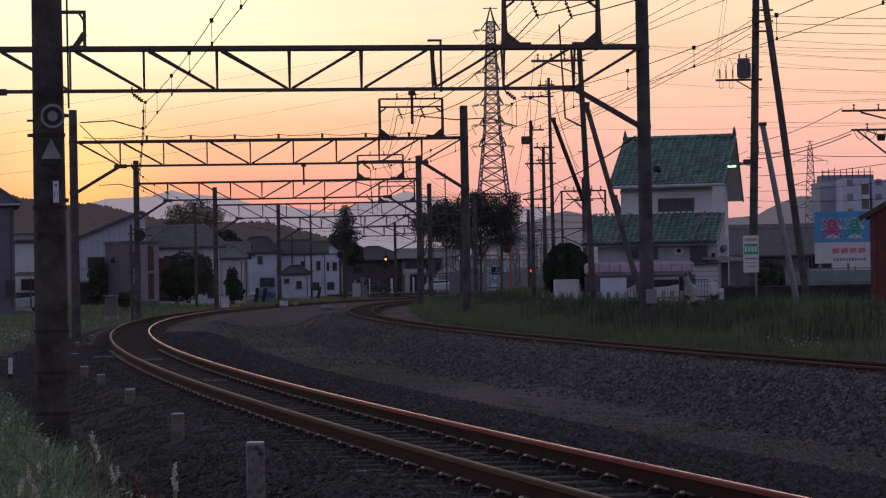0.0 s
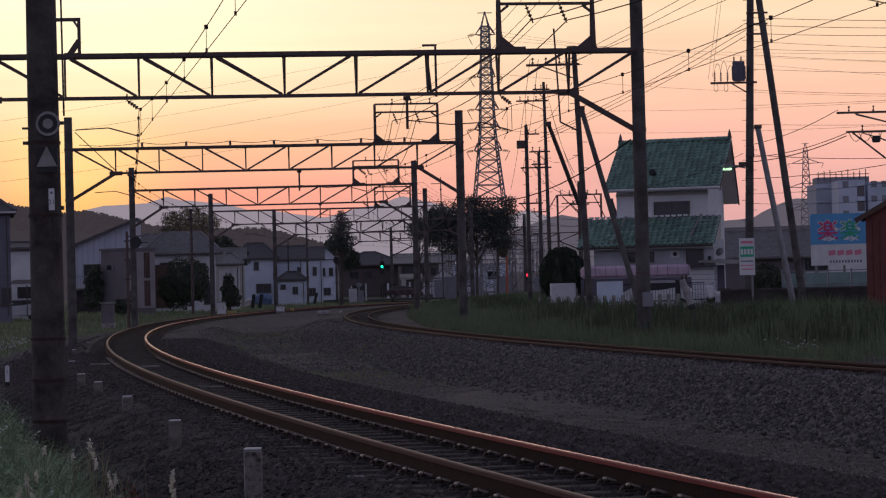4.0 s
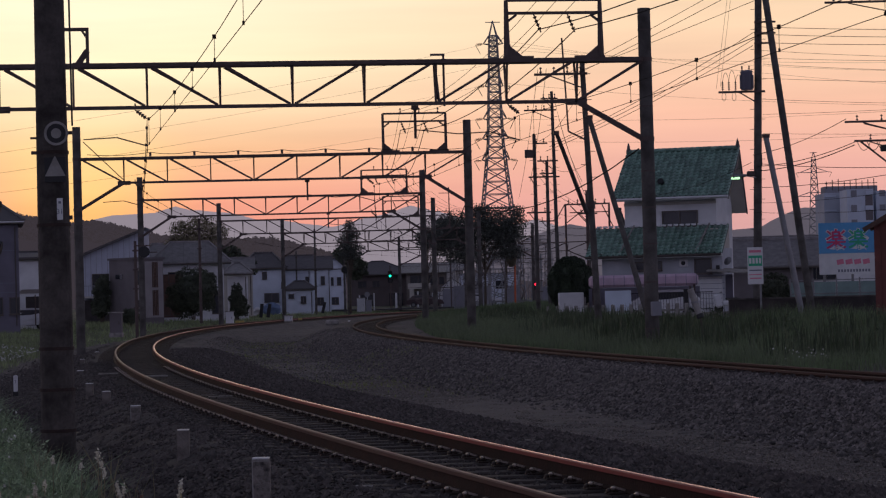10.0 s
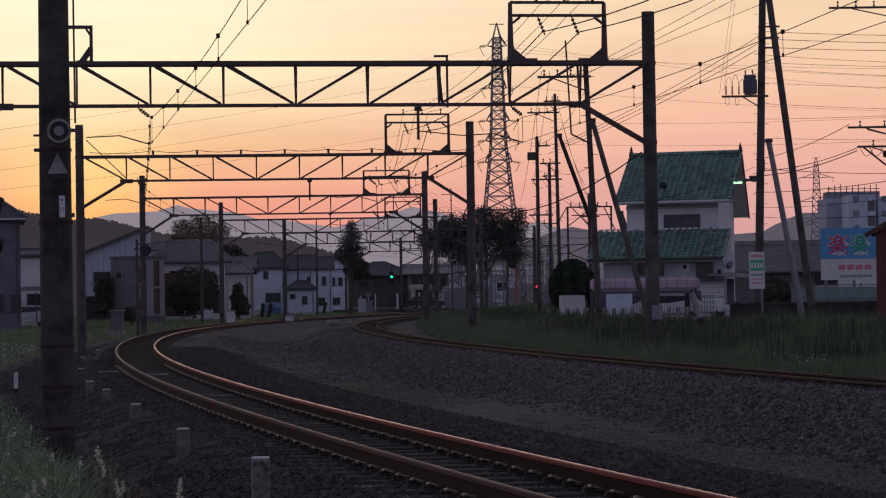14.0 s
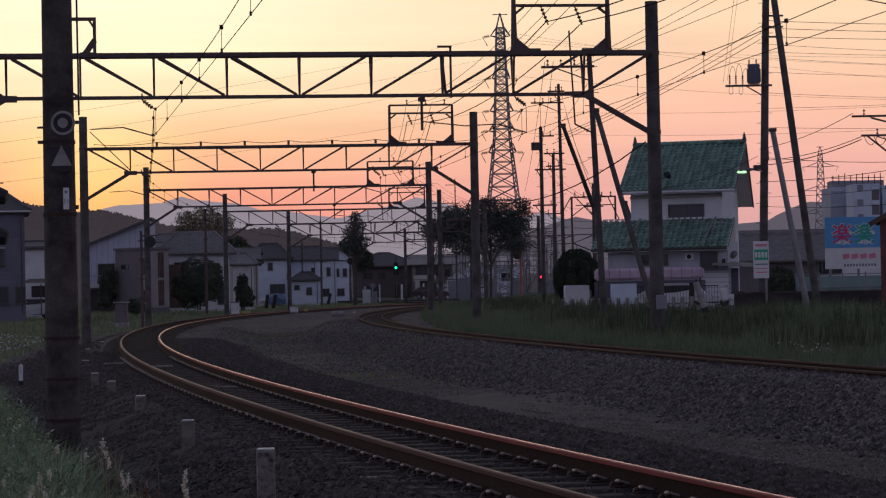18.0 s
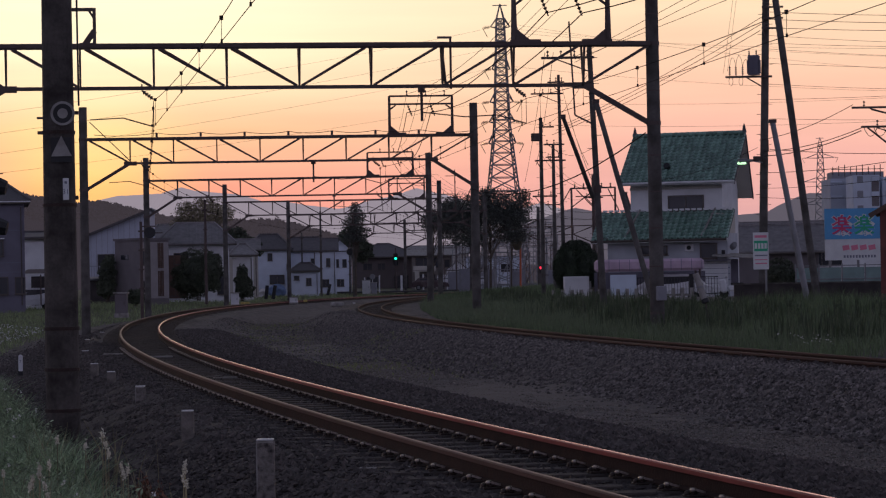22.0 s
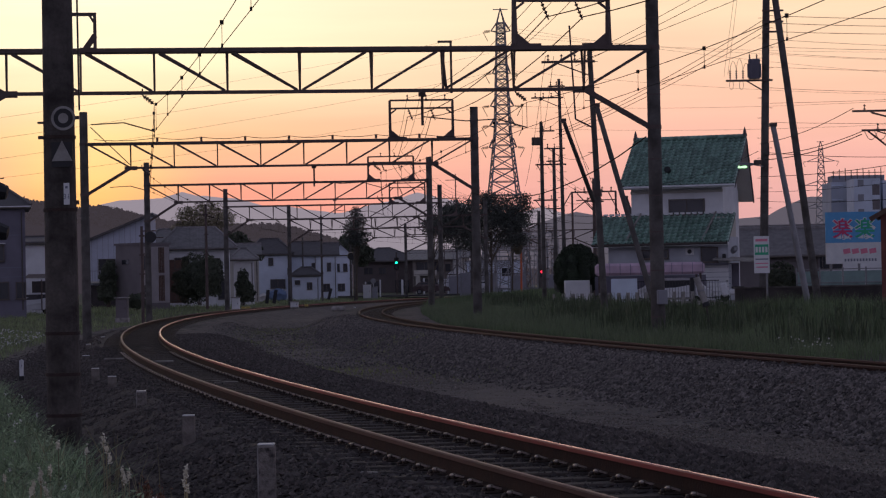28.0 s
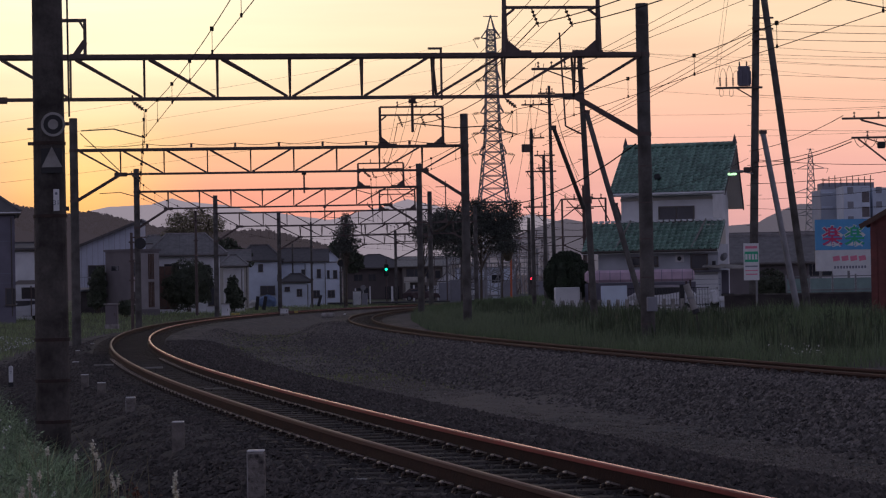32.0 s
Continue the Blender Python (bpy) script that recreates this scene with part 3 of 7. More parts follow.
# ---- wires
def wire(name, pts, r, label, category="overhead wire", sag=0.0, group="overhead wires", seg=10, parent=None, material=None):
    """A wire hung from point to point, with the sag given in each span."""
    v, f = [], []
    path = []
    for a, b in zip(pts[:-1], pts[1:]):
        a, b = Vector(a), Vector(b)
        for k in range(seg if sag else 1):
            s = k / (seg if sag else 1)
            path.append(a.lerp(b, s) - Vector((0, 0, 4 * sag * s * (1 - s))))
    path.append(Vector(pts[-1]))
    for k, p in enumerate(path):
        d = (path[min(k + 1, len(path) - 1)] - path[max(k - 1, 0)]).normalized()
        x = d.cross(Vector((0, 0, 1)))
        x = x.normalized() if x.length > 1e-3 else Vector((1, 0, 0))
        u = x.cross(d)
        for i in range(5):
            a = 2 * math.pi * i / 5
            v.append(p + x * (r * math.cos(a)) + u * (r * math.sin(a)))
        if k:
            for i in range(5):
                j = (i + 1) % 5
                f.append(((k - 1) * 5 + i, (k - 1) * 5 + j, k * 5 + j, k * 5 + i))
    me = bpy.data.meshes.new(name)
    me.from_pydata([tuple(q) for q in v], [], f)
    ob = link(name, me, material or WIRE, parent, "" if parent else label)
    if not parent:
        tagged(ob, label, category, group)
    return ob


wire("beam_cable", [(0.3, -0.2, 7.45)] + [(2.75 + 1.72 * k, -0.2, 7.50) for k in range(7)] + [(15.1, -0.2, 7.42)], 0.012, "", sag=0.08, seg=6, parent=P2T)
STATIONS = [-17.2, -12.2, -8.52, -4.32, 0.06, 4.40, 8.40, 12.7, 16.8]


def catenary(r, contact, messenger, side, stagger):
    """stagger: how far out the wire is held at the even and at the odd supports."""
    t = thing("catenary_line", (0, 0, 0), "overhead contact wire hung by droppers from its messenger wire", "overhead wire", "overhead wires")
    cp = [arc(r + stagger[k % 2], d, contact) for k, d in enumerate(STATIONS)]
    mp = [arc(r + stagger[k % 2], d, messenger) for k, d in enumerate(STATIONS)]
    wire("contact_wire", cp, 0.007, "", parent=t)
    wire("messenger_wire", mp, 0.008, "", parent=t, sag=0.28)
    for a, b, c, d in zip(cp[:-1], cp[1:], mp[:-1], mp[1:]):
        for s in (0.05, 0.184, 0.344, 0.504, 0.664, 0.824, 0.975):
            s += 0.0 if side > 0 else -0.03
            p, q = a.lerp(b, s), c.lerp(d, s) - Vector((0, 0, 4 * 0.28 * s * (1 - s)))
            g = rod(B(), p, q, 0.005, None, 4)
            rod(g, q - Vector((0, 0, 0.03)), q + Vector((0, 0, 0.04)), 0.035, None, 6)
            rod(g, p - Vector((0, 0, 0.02)), p + Vector((0, 0, 0.04)), 0.02, None, 6)
            part("dropper", g, WIRE, t)
    for k, d in enumerate(STATIONS[2:], 2):
        p, q = mp[k], cp[k]
        out = arc(1, d) - arc(0, d)
        g = B()
        insulator(g, p + Vector((0, 0, 0.04)), p + out * 0.28 + Vector((0, 0, 0.26)), 0.06, 4)
        rod(g, p + out * 0.28 + Vector((0, 0, 0.26)), p + out * 0.28 + Vector((0, 0, 0.42)), 0.02, None, 6)
        part("insulator", g, PORC, t, "brown ribbed insulator")
        g = B()
        rod(g, p, q, 0.008, None, 5)
        m1 = q + out * 0.75 + Vector((0, 0, 0.22))
        rod(g, q, m1, 0.016, None, 6)
        rod(g, m1, q + out * 1.55 + Vector((0, 0, 0.18)), 0.014, None, 6)
        part("steady_arm", g, STEEL, t, "thin curved steel steady arm")
        if side < 0:
            h = q + out * 2.65
            g = B()
            rod(g, (h.x, h.y, 6.33), (h.x, h.y, 5.5), 0.035, None, 8)
            box(g, (h.x, h.y, 6.27), (0.18, 0.1, 0.10))
            rod(g, (h.x, h.y, 5.72), q + out * 1.55 + Vector((0, 0, 0.18)), 0.014, None, 6)
            part("drop_bracket", g, STEEL, t, "dark steel bracket hanging from the beam")
    return t


catenary(R1, 5.42, 6.05, 1, (-0.26, 0.14))
catenary(R2, 5.42, 6.05, -1, (-0.55, 0.0))
for r, z in ((490.9, 8.2), (491.85, 8.2)):
    wire("feeder_wire", [arc(r, d, z) for d in STATIONS], 0.015, "dark feeder wire running from portal to portal", sag=0.5)
for r, z in ((490.85, 8.95), (491.35, 8.95), (491.85, 8.95)):
    wire("power_wire", [arc(r, d, z) for d in STATIONS], 0.008, "thin power wire running from portal to portal", sag=0.5)
wire("signal_cable", [arc(489.35, d, 5.15) for d in STATIONS[2:]], 0.018, "thick dark cable hung from pole to pole", sag=0.75)


# ---- houses
def window(parent, c, w, h, face, panes=2, pane_mat=None, depth=0.06):
    """A window on a wall. face: '-y' looks at the camera's side, 'x' or '-x' are the side walls."""
    s = -1 if face == "-y" else 1
    rot = {"-y": Matrix(), "x": Matrix.Rotation(radians(90), 4, "Z"), "-x": Matrix.Rotation(radians(-90), 4, "Z")}[face]
    M = Matrix.Translation(c) @ rot
    g = B()
    for x in (-w / 2, w / 2):
        box(g, (x, -0.02, 0), (0.06, depth + 0.04, h + 0.06), M)
    for z in (-h / 2, h / 2):
        box(g, (0, -0.02, z), (w + 0.06, depth + 0.04, 0.06), M)
    for k in range(1, panes):
        box(g, (-w / 2 + w * k / panes, -0.01, 0), (0.045, depth, h), M)
    f = part("window", g, ALU, parent)
    for k in range(panes):
        part("pane", box(B(), (-w / 2 + w * (k + 0.5) / panes, 0.0, 0), (w / panes - 0.05, 0.03, h - 0.05), M), pane_mat or PANE, f)
    part("sill", box(B(), (0, -0.07, -h / 2 - 0.05), (w + 0.16, 0.10, 0.04), M), ALU, f)
    return f


def gable_roof(w, d, z, rise, eave, thick=0.12, ridge="x"):
    """Two slabs with a thickness, and a ridge cap: three meshes."""
    out = []
    for s in (-1, 1):
        bm = B()
        if ridge == "x":
            h, L = d / 2 + eave, w / 2 + eave
            n = [(-L, s * h, z - rise * eave / (d / 2)), (L, s * h, z - rise * eave / (d / 2)), (L, 0, z + rise), (-L, 0, z + rise)]
        else:
            h, L = w / 2 + eave, d / 2 + eave
            n = [(s * h, -L, z - rise * eave / (w / 2)), (s * h, L, z - rise * eave / (w / 2)), (0, L, z + rise), (0, -L, z + rise)]
        vs = [bm.verts.new(p) for p in n] + [bm.verts.new((p[0], p[1], p[2] + thick)) for p in n]
        for q in ((0, 1, 2, 3), (4, 5, 6, 7), (0, 1, 5, 4), (1, 2, 6, 5), (2, 3, 7, 6), (3, 0, 4, 7)):
            bm.faces.new([vs[i] for i in q])
        bmesh.ops.recalc_face_normals(bm, faces=bm.faces)
        out.append(("roof", bm))
    L = (w if ridge == "x" else d) / 2 + eave
    out.append(("ridge_cap", boxm((0, 0, z + rise + thick + 0.03), (2 * L, 0.22, 0.14) if ridge == "x" else (0.22, 2 * L, 0.14))))
    return out


def hip_roof(w, d, z, rise, eave, ridge_len, thick=0.14):
    bm = B()
    L, D, r = w / 2 + eave, d / 2 + eave, ridge_len / 2
    lo = [(-L, -D, z), (L, -D, z), (L, D, z), (-L, D, z)]
    a = [bm.verts.new((x, y, zz)) for x, y, zz in lo]
    b = [bm.verts.new((x, y, zz + thick)) for x, y, zz in lo]
    e = [bm.verts.new((-r, 0, z + rise + thick)), bm.verts.new((r, 0, z + rise + thick))]
    bm.faces.new(a[::-1])
    for i in range(4):
        j = (i + 1) % 4
        bm.faces.new((a[i], a[j], b[j], b[i]))
    bm.faces.new((b[0], b[1], e[1], e[0]))
    bm.faces.new((b[1], b[2], e[1]))
    bm.faces.new((b[2], b[3], e[0], e[1]))
    bm.faces.new((b[3], b[0], e[0]))
    bmesh.ops.recalc_face_normals(bm, faces=bm.faces)
    out = [("roof", bm)]
    for s in (-1, 1):
        for y in (-1, 1):
            out.append(("hip_cap", bar(B(), (s * L, y * D, z + thick + 0.03), (s * r, 0, z + rise + thick + 0.05), 0.16, 0.10)))
    out.append(("ridge_cap", boxm((0, 0, z + rise + thick + 0.04), (ridge_len + 0.1, 0.2, 0.14))))
    return out


def walls(w, d, h):
    return boxm((0, 0, h / 2 - 0.5), (w, d, h + 1.0))


def gables(w, d, h, rise, ridge="x"):
    """The two triangles of wall under a gable roof."""
    out = []
    for s in (-1, 1):
        bm = B()
        if ridge == "x":
            n = [(s * w / 2, -d / 2, h), (s * w / 2, d / 2, h), (s * w / 2, 0, h + rise)]
            n2 = [(x - s * 0.2, y, z) for x, y, z in n]
        else:
            n = [(-w / 2, s * d / 2, h), (w / 2, s * d / 2, h), (0, s * d / 2, h + rise)]
            n2 = [(x, y - s * 0.2, z) for x, y, z in n]
        vs = [bm.verts.new(p) for p in n + n2]
        for q in ((0, 1, 2), (5, 4, 3), (0, 1, 4, 3), (1, 2, 5, 4), (2, 0, 3, 5)):
            bm.faces.new([vs[i] for i in q])
        bmesh.ops.recalc_face_normals(bm, faces=bm.faces)
        out.append(bm)
    return out


def house(x, y, z, w, d, h, label, wall, tile, roof="gable", rise=1.6, eave=0.5, ridge="x", ridge_len=2.0, turn=0.0, wins=(), gutter=True):
    t = thing("house", (x, y, z), label, "house", "houses beside the railway", turn=turn)
    part("wall", walls(w, d, h), wall, t)
    if roof == "gable":
        for g in gables(w, d, h, rise, ridge):
            part("gable", g, wall, t)
        for name, g in gable_roof(w, d, h, rise, eave, ridge=ridge):
            part(name, g, tile, t)
    elif roof == "hip":
        for name, g in hip_roof(w, d, h - 0.05, rise, eave, ridge_len):
            part(name, g, tile, t)
    else:
        g = boxm((0, 0, h + 0.08), (w + 0.2, d + 0.2, 0.16))
        part("roof", g, tile, t)
    if gutter and roof != "flat":
        zz = h - (rise * eave / (d / 2) if roof == "gable" and ridge == "x" else 0.05) - 0.02
        part("gutter", rod(B(), (-w / 2 - eave, -d / 2 - eave - 0.04, zz), (w / 2 + eave, -d / 2 - eave - 0.04, zz), 0.06, None, 6), ALU, t)
        part("downpipe", rod(B(), (w / 2 - 0.2, -d / 2 - 0.06, -0.2), (w / 2 - 0.2, -d / 2 - 0.06, h - 0.3), 0.04, None, 6), ALU, t)
    for c, ww, hh, face, n in wins:
        window(t, c, ww, hh, face, n)
    return t


H1 = house(-27.95, 147.0, 0.7, 5.6, 8, 5.85, "dark grey two-storey house with a tiled hip roof", DGREY, TILE_D, "hip", 1.5, 0.35, ridge_len=2.5, turn=10.5,
      wins=(((1.1, -4.02, 3.15), 0.9, 0.9, "-y", 2), ((1.5, -4.02, 0.95), 0.6, 1.0, "-y", 1), ((2.5, -4.02, 0.95), 0.55, 0.95, "-y", 1)))
part("awning", boxm((1.1, -4.16, 3.72), (1.1, 0.3, 0.05)), SIGNW, H1, "thin white window awning")
part("fascia", boxm((0, -4.38, 5.83), (6.3, 0.05, 0.14)), SIGNW, H1, "white eaves board")
for zz in (1.75, 2.3, 4.2):
    part("siding_joint", boxm((0, -4.012, zz), (5.58, 0.02, 0.03)), SIGNK, H1)
house(-27.0, 166.0, 0.7, 3.4, 6, 4.1, "narrow white house with a thin dark roof edge", WHITE, TILE_D, "gable", 0.35, 0.3, ridge="x", turn=9)
def lean_house(x, y, z, w, d, lo, hi):
    """A house under one slope, low on its left and high on its right."""
    t = thing("house", (x, y, z), "pale blue-grey house under one long sloping roof", "house", "houses beside the railway", turn=3)
    g = B()
    ends = [[g.verts.new((a, b, c)) for a, c in ((-w / 2, -1.0), (w / 2, -1.0), (w / 2, hi), (-w / 2, lo))] for b in (0, d)]
    g.faces.new(ends[0]); g.faces.new(ends[1][::-1])
    for k in range(4):
        g.faces.new((ends[0][k], ends[0][(k + 1) % 4], ends[1][(k + 1) % 4], ends[1][k]))
    bmesh.ops.recalc_face_normals(g, faces=g.faces)
    siding = mat("pale_blue_siding", (0.46, 0.48, 0.56), 0.8, scale=1.2, vary=0.1, bump=0.1)
    part("wall", g, siding, t)
    rise = (hi - lo) / w
    part("roof", slab([(-w / 2 - 0.4, -0.35, lo - 0.4 * rise), (w / 2 + 0.3, -0.35, hi + 0.3 * rise), (w / 2 + 0.3, d + 0.3, hi + 0.3 * rise), (-w / 2 - 0.4, d + 0.3, lo - 0.4 * rise)], 0.12), GREYW, t, "thin grey metal roof")
    part("verge", bar(B(), (-w / 2 - 0.4, -0.38, lo - 0.4 * rise + 0.02), (w / 2 + 0.3, -0.38, hi + 0.3 * rise + 0.02), 0.06, 0.22), TILE_D, t, "dark verge board")
    for k in range(11):
        xx = -w / 2 + 0.3 + k * (w - 0.5) / 10
        part("siding_joint", boxm((xx, -0.012, 2.0 + (lo + rise * (xx + w / 2) - 2.0) / 2), (0.03, 0.02, lo + rise * (xx + w / 2) - 2.1)), GREYW, t)
    window(t, (-w / 2 + 1.5, -0.02, 2.9), 1.3, 1.3, "-y", 2)
    window(t, (-w / 2 + 1.6, -0.02, 0.6), 1.8, 1.6, "-y", 2)
    window(t, (w / 2 - 1.6, -0.02, 3.9), 0.8, 0.7, "-y", 1)
    # dark sheet added for the shade under the balcony
    part("recess", boxm((-w / 2 + 1.7, -0.08, 0.5), (3.0, 0.12, 2.0)), mat("brown_shade_sheet", (0.06, 0.05, 0.05), 0.85, scale=3, vary=0.3, bump=0.2), t, "dark sheet for the shade under the balcony")
    part("balcony", boxm((-w / 2 + 1.7, -0.6, 1.72), (3.2, 1.1, 0.14)), CREAM, t)
    rail = part("balcony_rail", boxm((-w / 2 + 1.7, -1.12, 2.62), (3.2, 0.05, 0.06)), GREYW, t, "grey balcony rail")
    for k in range(15):
        part("baluster", boxm((-w / 2 + 0.2 + 0.215 * k, -1.12, 2.2), (0.035, 0.035, 0.85)), GREYW, rail)
    for xx in (0.2, 3.2):
        part("balcony_post", boxm((-w / 2 + xx, -1.1, 0.7), (0.1, 0.1, 2.2)), STEEL, t)


th = house(-22.6, 184.2, 0.55, 2.7, 3.1, 4.35, "taupe flat-roofed house with brown timber slats", BROWNW, BROWNW, "flat", turn=43,
           wins=(((-0.85, -1.57, 3.1), 0.5, 1.2, "-y", 1), ((-0.85, -1.57, 0.9), 0.4, 0.8, "-y", 1)))
part("cladding", boxm((0.05, -1.565, 2.1), (2.5, 0.03, 4.2)), mat("pale_taupe_cladding", (0.33, 0.30, 0.30), 0.85, scale=1, vary=0.14, bump=0.15), th, "pale cladding on one wall")
for k in range(4):
    for z in (1.1, 3.2):
        part("slat", boxm((0.35 + 0.14 * k, -1.60, z), (0.08, 0.06, 1.9)), WOODB, th, "brown timber slat")
part("side_window", boxm((-1.36, 0.3, 3.1), (0.05, 0.9, 0.35)), PANE, th)
H5 = house(-20.95, 208.0, 0.5, 5.6, 6, 4.4, "white house with a heavy grey tiled hip roof", WHITE, TILE_G, "hip", 1.75, 0.65, ridge_len=3.2, turn=5.6,
      wins=(((1.5, -3.02, 3.1), 0.9, 0.9, "-y", 2), ((-1.2, -3.02, 3.2), 1.2, 0.9, "-y", 2), ((2.2, -3.02, 1.0), 0.8, 1.7, "-y", 1), ((-2.2, -3.02, 1.0), 1.0, 1.8, "-y", 2)))
part("timber_front", boxm((-1.75, -3.06, 1.7), (2.1, 0.06, 3.6)), MATS["brown_shade_sheet"] if "brown_shade_sheet" in MATS else WOODB, H5, "dark brown panel on the house front")
for k in range(22):
    x = -3.3 + 0.31 * k
    top = min(1.0, (3.45 - abs(x)) / (3.45 - 1.6))
    part("tile_roll", bar(B(), (x, -3.6, 4.53), (x, -3.6 + 3.6 * top, 4.53 + 1.72 * top), 0.07, 0.06), TILE_G, H5)
house(-25.6, 230.0, 0.5, 4.2, 6, 5.1, "house with a heavy grey tiled roof behind others", CREAM, TILE_G, "hip", 1.5, 0.6, ridge_len=2.0, turn=5)
house(-17.6, 216.0, 0.5, 1.8, 5, 3.5, "small white annexe with a grey tiled roof", WHITE, TILE_G, "hip", 0.9, 0.4, ridge_len=0.6, turn=5)
house(-19.0, 232.0, 0.5, 3.0, 5, 4.2, "pale house with a white balcony rail", CREAM, TILE_G, "gable", 0.9, 0.3, ridge="x", turn=5)
house(-18.4, 260.0, 0.4, 4.3, 7, 4.6, "white two-storey house with a dark hip roof", PALEW, TILE_D, "hip", 1.6, 0.35, ridge_len=1.8, turn=4,
      wins=(((0.1, -3.52, 3.85), 0.45, 0.75, "-y", 1), ((1.95, -3.52, 2.8), 0.22, 0.6, "-y", 1), ((-1.55, -3.52, 1.3), 0.4, 0.45, "-y", 1), ((0.8, -3.52, 1.5), 1.5, 0.9, "-y", 2)))
house(-15.1, 266.0, 0.4, 2.8, 6, 4.6, "white two-storey house with a dark tiled gable roof", PALEW, TILE_D, "gable", 1.3, 0.35, ridge="x", turn=3,
      wins=(((1.0, -3.02, 3.2), 0.35, 0.9, "-y", 1),))
house(-14.3, 255.0, 0.4, 2.8, 4, 2.3, "low white extension with a dark hip roof", PALEW, TILE_D, "hip", 0.75, 0.2, ridge_len=1.0, turn=3,
      wins=(((-0.9, -2.02, 1.6), 0.5, 0.4, "-y", 1), ((0.35, -2.02, 1.2), 0.5, 0.7, "-y", 2)))
house(-13.2, 276.0, 0.4, 2.4, 6, 4.7, "narrow white house with a dark gable roof", PALEW, TILE_D, "gable", 1.2, 0.3, ridge="x", turn=3,
      wins=(((0.3, -3.02, 3.3), 0.4, 0.9, "-y", 1), ((0, -3.02, 1.0), 0.7, 0.8, "-y", 2)))
house(-12.2, 292.0, 0.4, 2.6, 6, 4.8, "narrow white house with its gable to the line", PALEW, TILE_D, "gable", 1.2, 0.3, ridge="y", turn=2.5,
      wins=(((-0.4, -3.02, 3.3), 0.45, 0.9, "-y", 1), ((0.5, -3.02, 3.3), 0.45, 0.9, "-y", 1), ((0, -3.02, 1.0), 0.8, 0.8, "-y", 2)))
house(-8.2, 340.0, 0.4, 8.4, 8, 4.4, "dark brown two-storey house with a hip roof", mat("dark_brown_render", (0.12, 0.10, 0.10), 0.85, scale=1, vary=0.15, bump=0.15), TILE_D, "hip", 1.8, 0.9, ridge_len=1.6, turn=1.5,
      wins=(((-2.2, -4.02, 3.1), 1.2, 0.9, "-y", 2), ((-0.3, -4.02, 3.1), 1.0, 0.9, "-y", 2), ((2.4, -4.02, 0.9), 1.9, 1.9, "-y", 3), ((-1.6, -4.02, 0.9), 1.6, 1.6, "-y", 2)))
# the wide upper window's dark panes stand in for the shaded balcony recess
bh = house(-1.4, 330.0, 0.4, 5.4, 8, 4.5, "beige two-storey house with a balcony and pale roof", mat("beige_render", (0.21, 0.185, 0.17), 0.85, scale=1, vary=0.15, bump=0.15), CONC2, "gable", 0.7, 0.8, ridge="x",
           wins=(((-0.6, -4.02, 3.45), 3.2, 1.3, "-y", 3), ((-0.9, -4.02, 1.0), 2.6, 1.8, "-y", 2), ((2.0, -4.02, 3.3), 0.7, 1.0, "-y", 1)))
part("balcony", boxm((-1.0, -4.6, 2.35), (3.0, 1.1, 0.12)), CREAM, bh)
part("balcony_rail", boxm((-1.0, -5.12, 2.75), (3.0, 0.06, 0.55)), CREAM, bh)
part("pier", boxm((-2.0, -4.9, 1.0), (0.6, 0.6, 2.6)), CREAM, bh, "pale square pier")
house(1.9, 318.0, 0.4, 2.8, 5, 2.4, "small pale blue shed with a dark gable roof", WHITE, TILE_D, "gable", 1.0, 0.2, ridge="y")
house(-0.5, 372.0, 0.4, 9.0, 6, 5.2, "low pale building behind the poles", CREAM, CONC2, "gable", 1.0, 0.5, ridge="x")
house(7.0, 330.0, 0.4, 8.0, 6, 4.0, "pale grey substation hut behind the steelwork", PALEW, GREYW, "flat",
      wins=(((-2.0, -3.02, 2.6), 1.4, 1.0, "-y", 2), ((1.5, -3.02, 2.6), 1.4, 1.0, "-y", 2)))
house(29.0, 190.0, 0.4, 14.0, 9, 3.95, "low white workshop with a grey sloping roof", WHITE, TILE_G, "gable", 1.05, 0.5, ridge="x", turn=-9,
      wins=(((-3.0, -4.52, 2.6), 0.4, 1.6, "-y", 1), ((0.8, -4.52, 2.4), 2.2, 1.4, "-y", 3)))
house(21.5, 160.0, 0.4, 6.0, 6, 2.7, "low outbuilding with a grey roof beside the green-roofed house", BROWNW, TILE_G, "gable", 1.5, 0.5, ridge="x", turn=-8)


# ---- hills and mountains behind
def hills(name, y, x0, x1, base, height, seed, label, material, depth=200, step=6.0, rough=1.0):
    """A ridge whose skyline is summed from a few waves."""
    rng = np.random.default_rng(seed)
    xs = np.arange(x0, x1, step)
    h = height(xs)
    for k in range(1, 7):
        h = h + rough * rng.normal(0, 1) * np.sin(xs * 0.013 * 1.9 ** k + rng.uniform(0, 6)) * 3.2 / 1.7 ** k
    rows = [0.0, 0.25, 0.5, 0.75, 1.0]
    v, f = [], []
    for j, s in enumerate(rows):
        v += [(x, y - depth * (1 - s), base + hh * math.sin(s * math.pi / 2)) for x, hh in zip(xs, h)]
        if j:
            n = len(xs)
            f += [((j - 1) * n + i, (j - 1) * n + i + 1, j * n + i + 1, j * n + i) for i in range(n - 1)]
    me = bpy.data.meshes.new(name)
    me.from_pydata(v, [], f)
    ob = link(name, me, material)
    return tagged(ob, label, "hill", kind="structure")


HAZE = mat("hazy_mountain", (0.30, 0.24, 0.27), 1.0, scale=0.004, vary=0.08, bump=0, fine=0.02, spec=0)


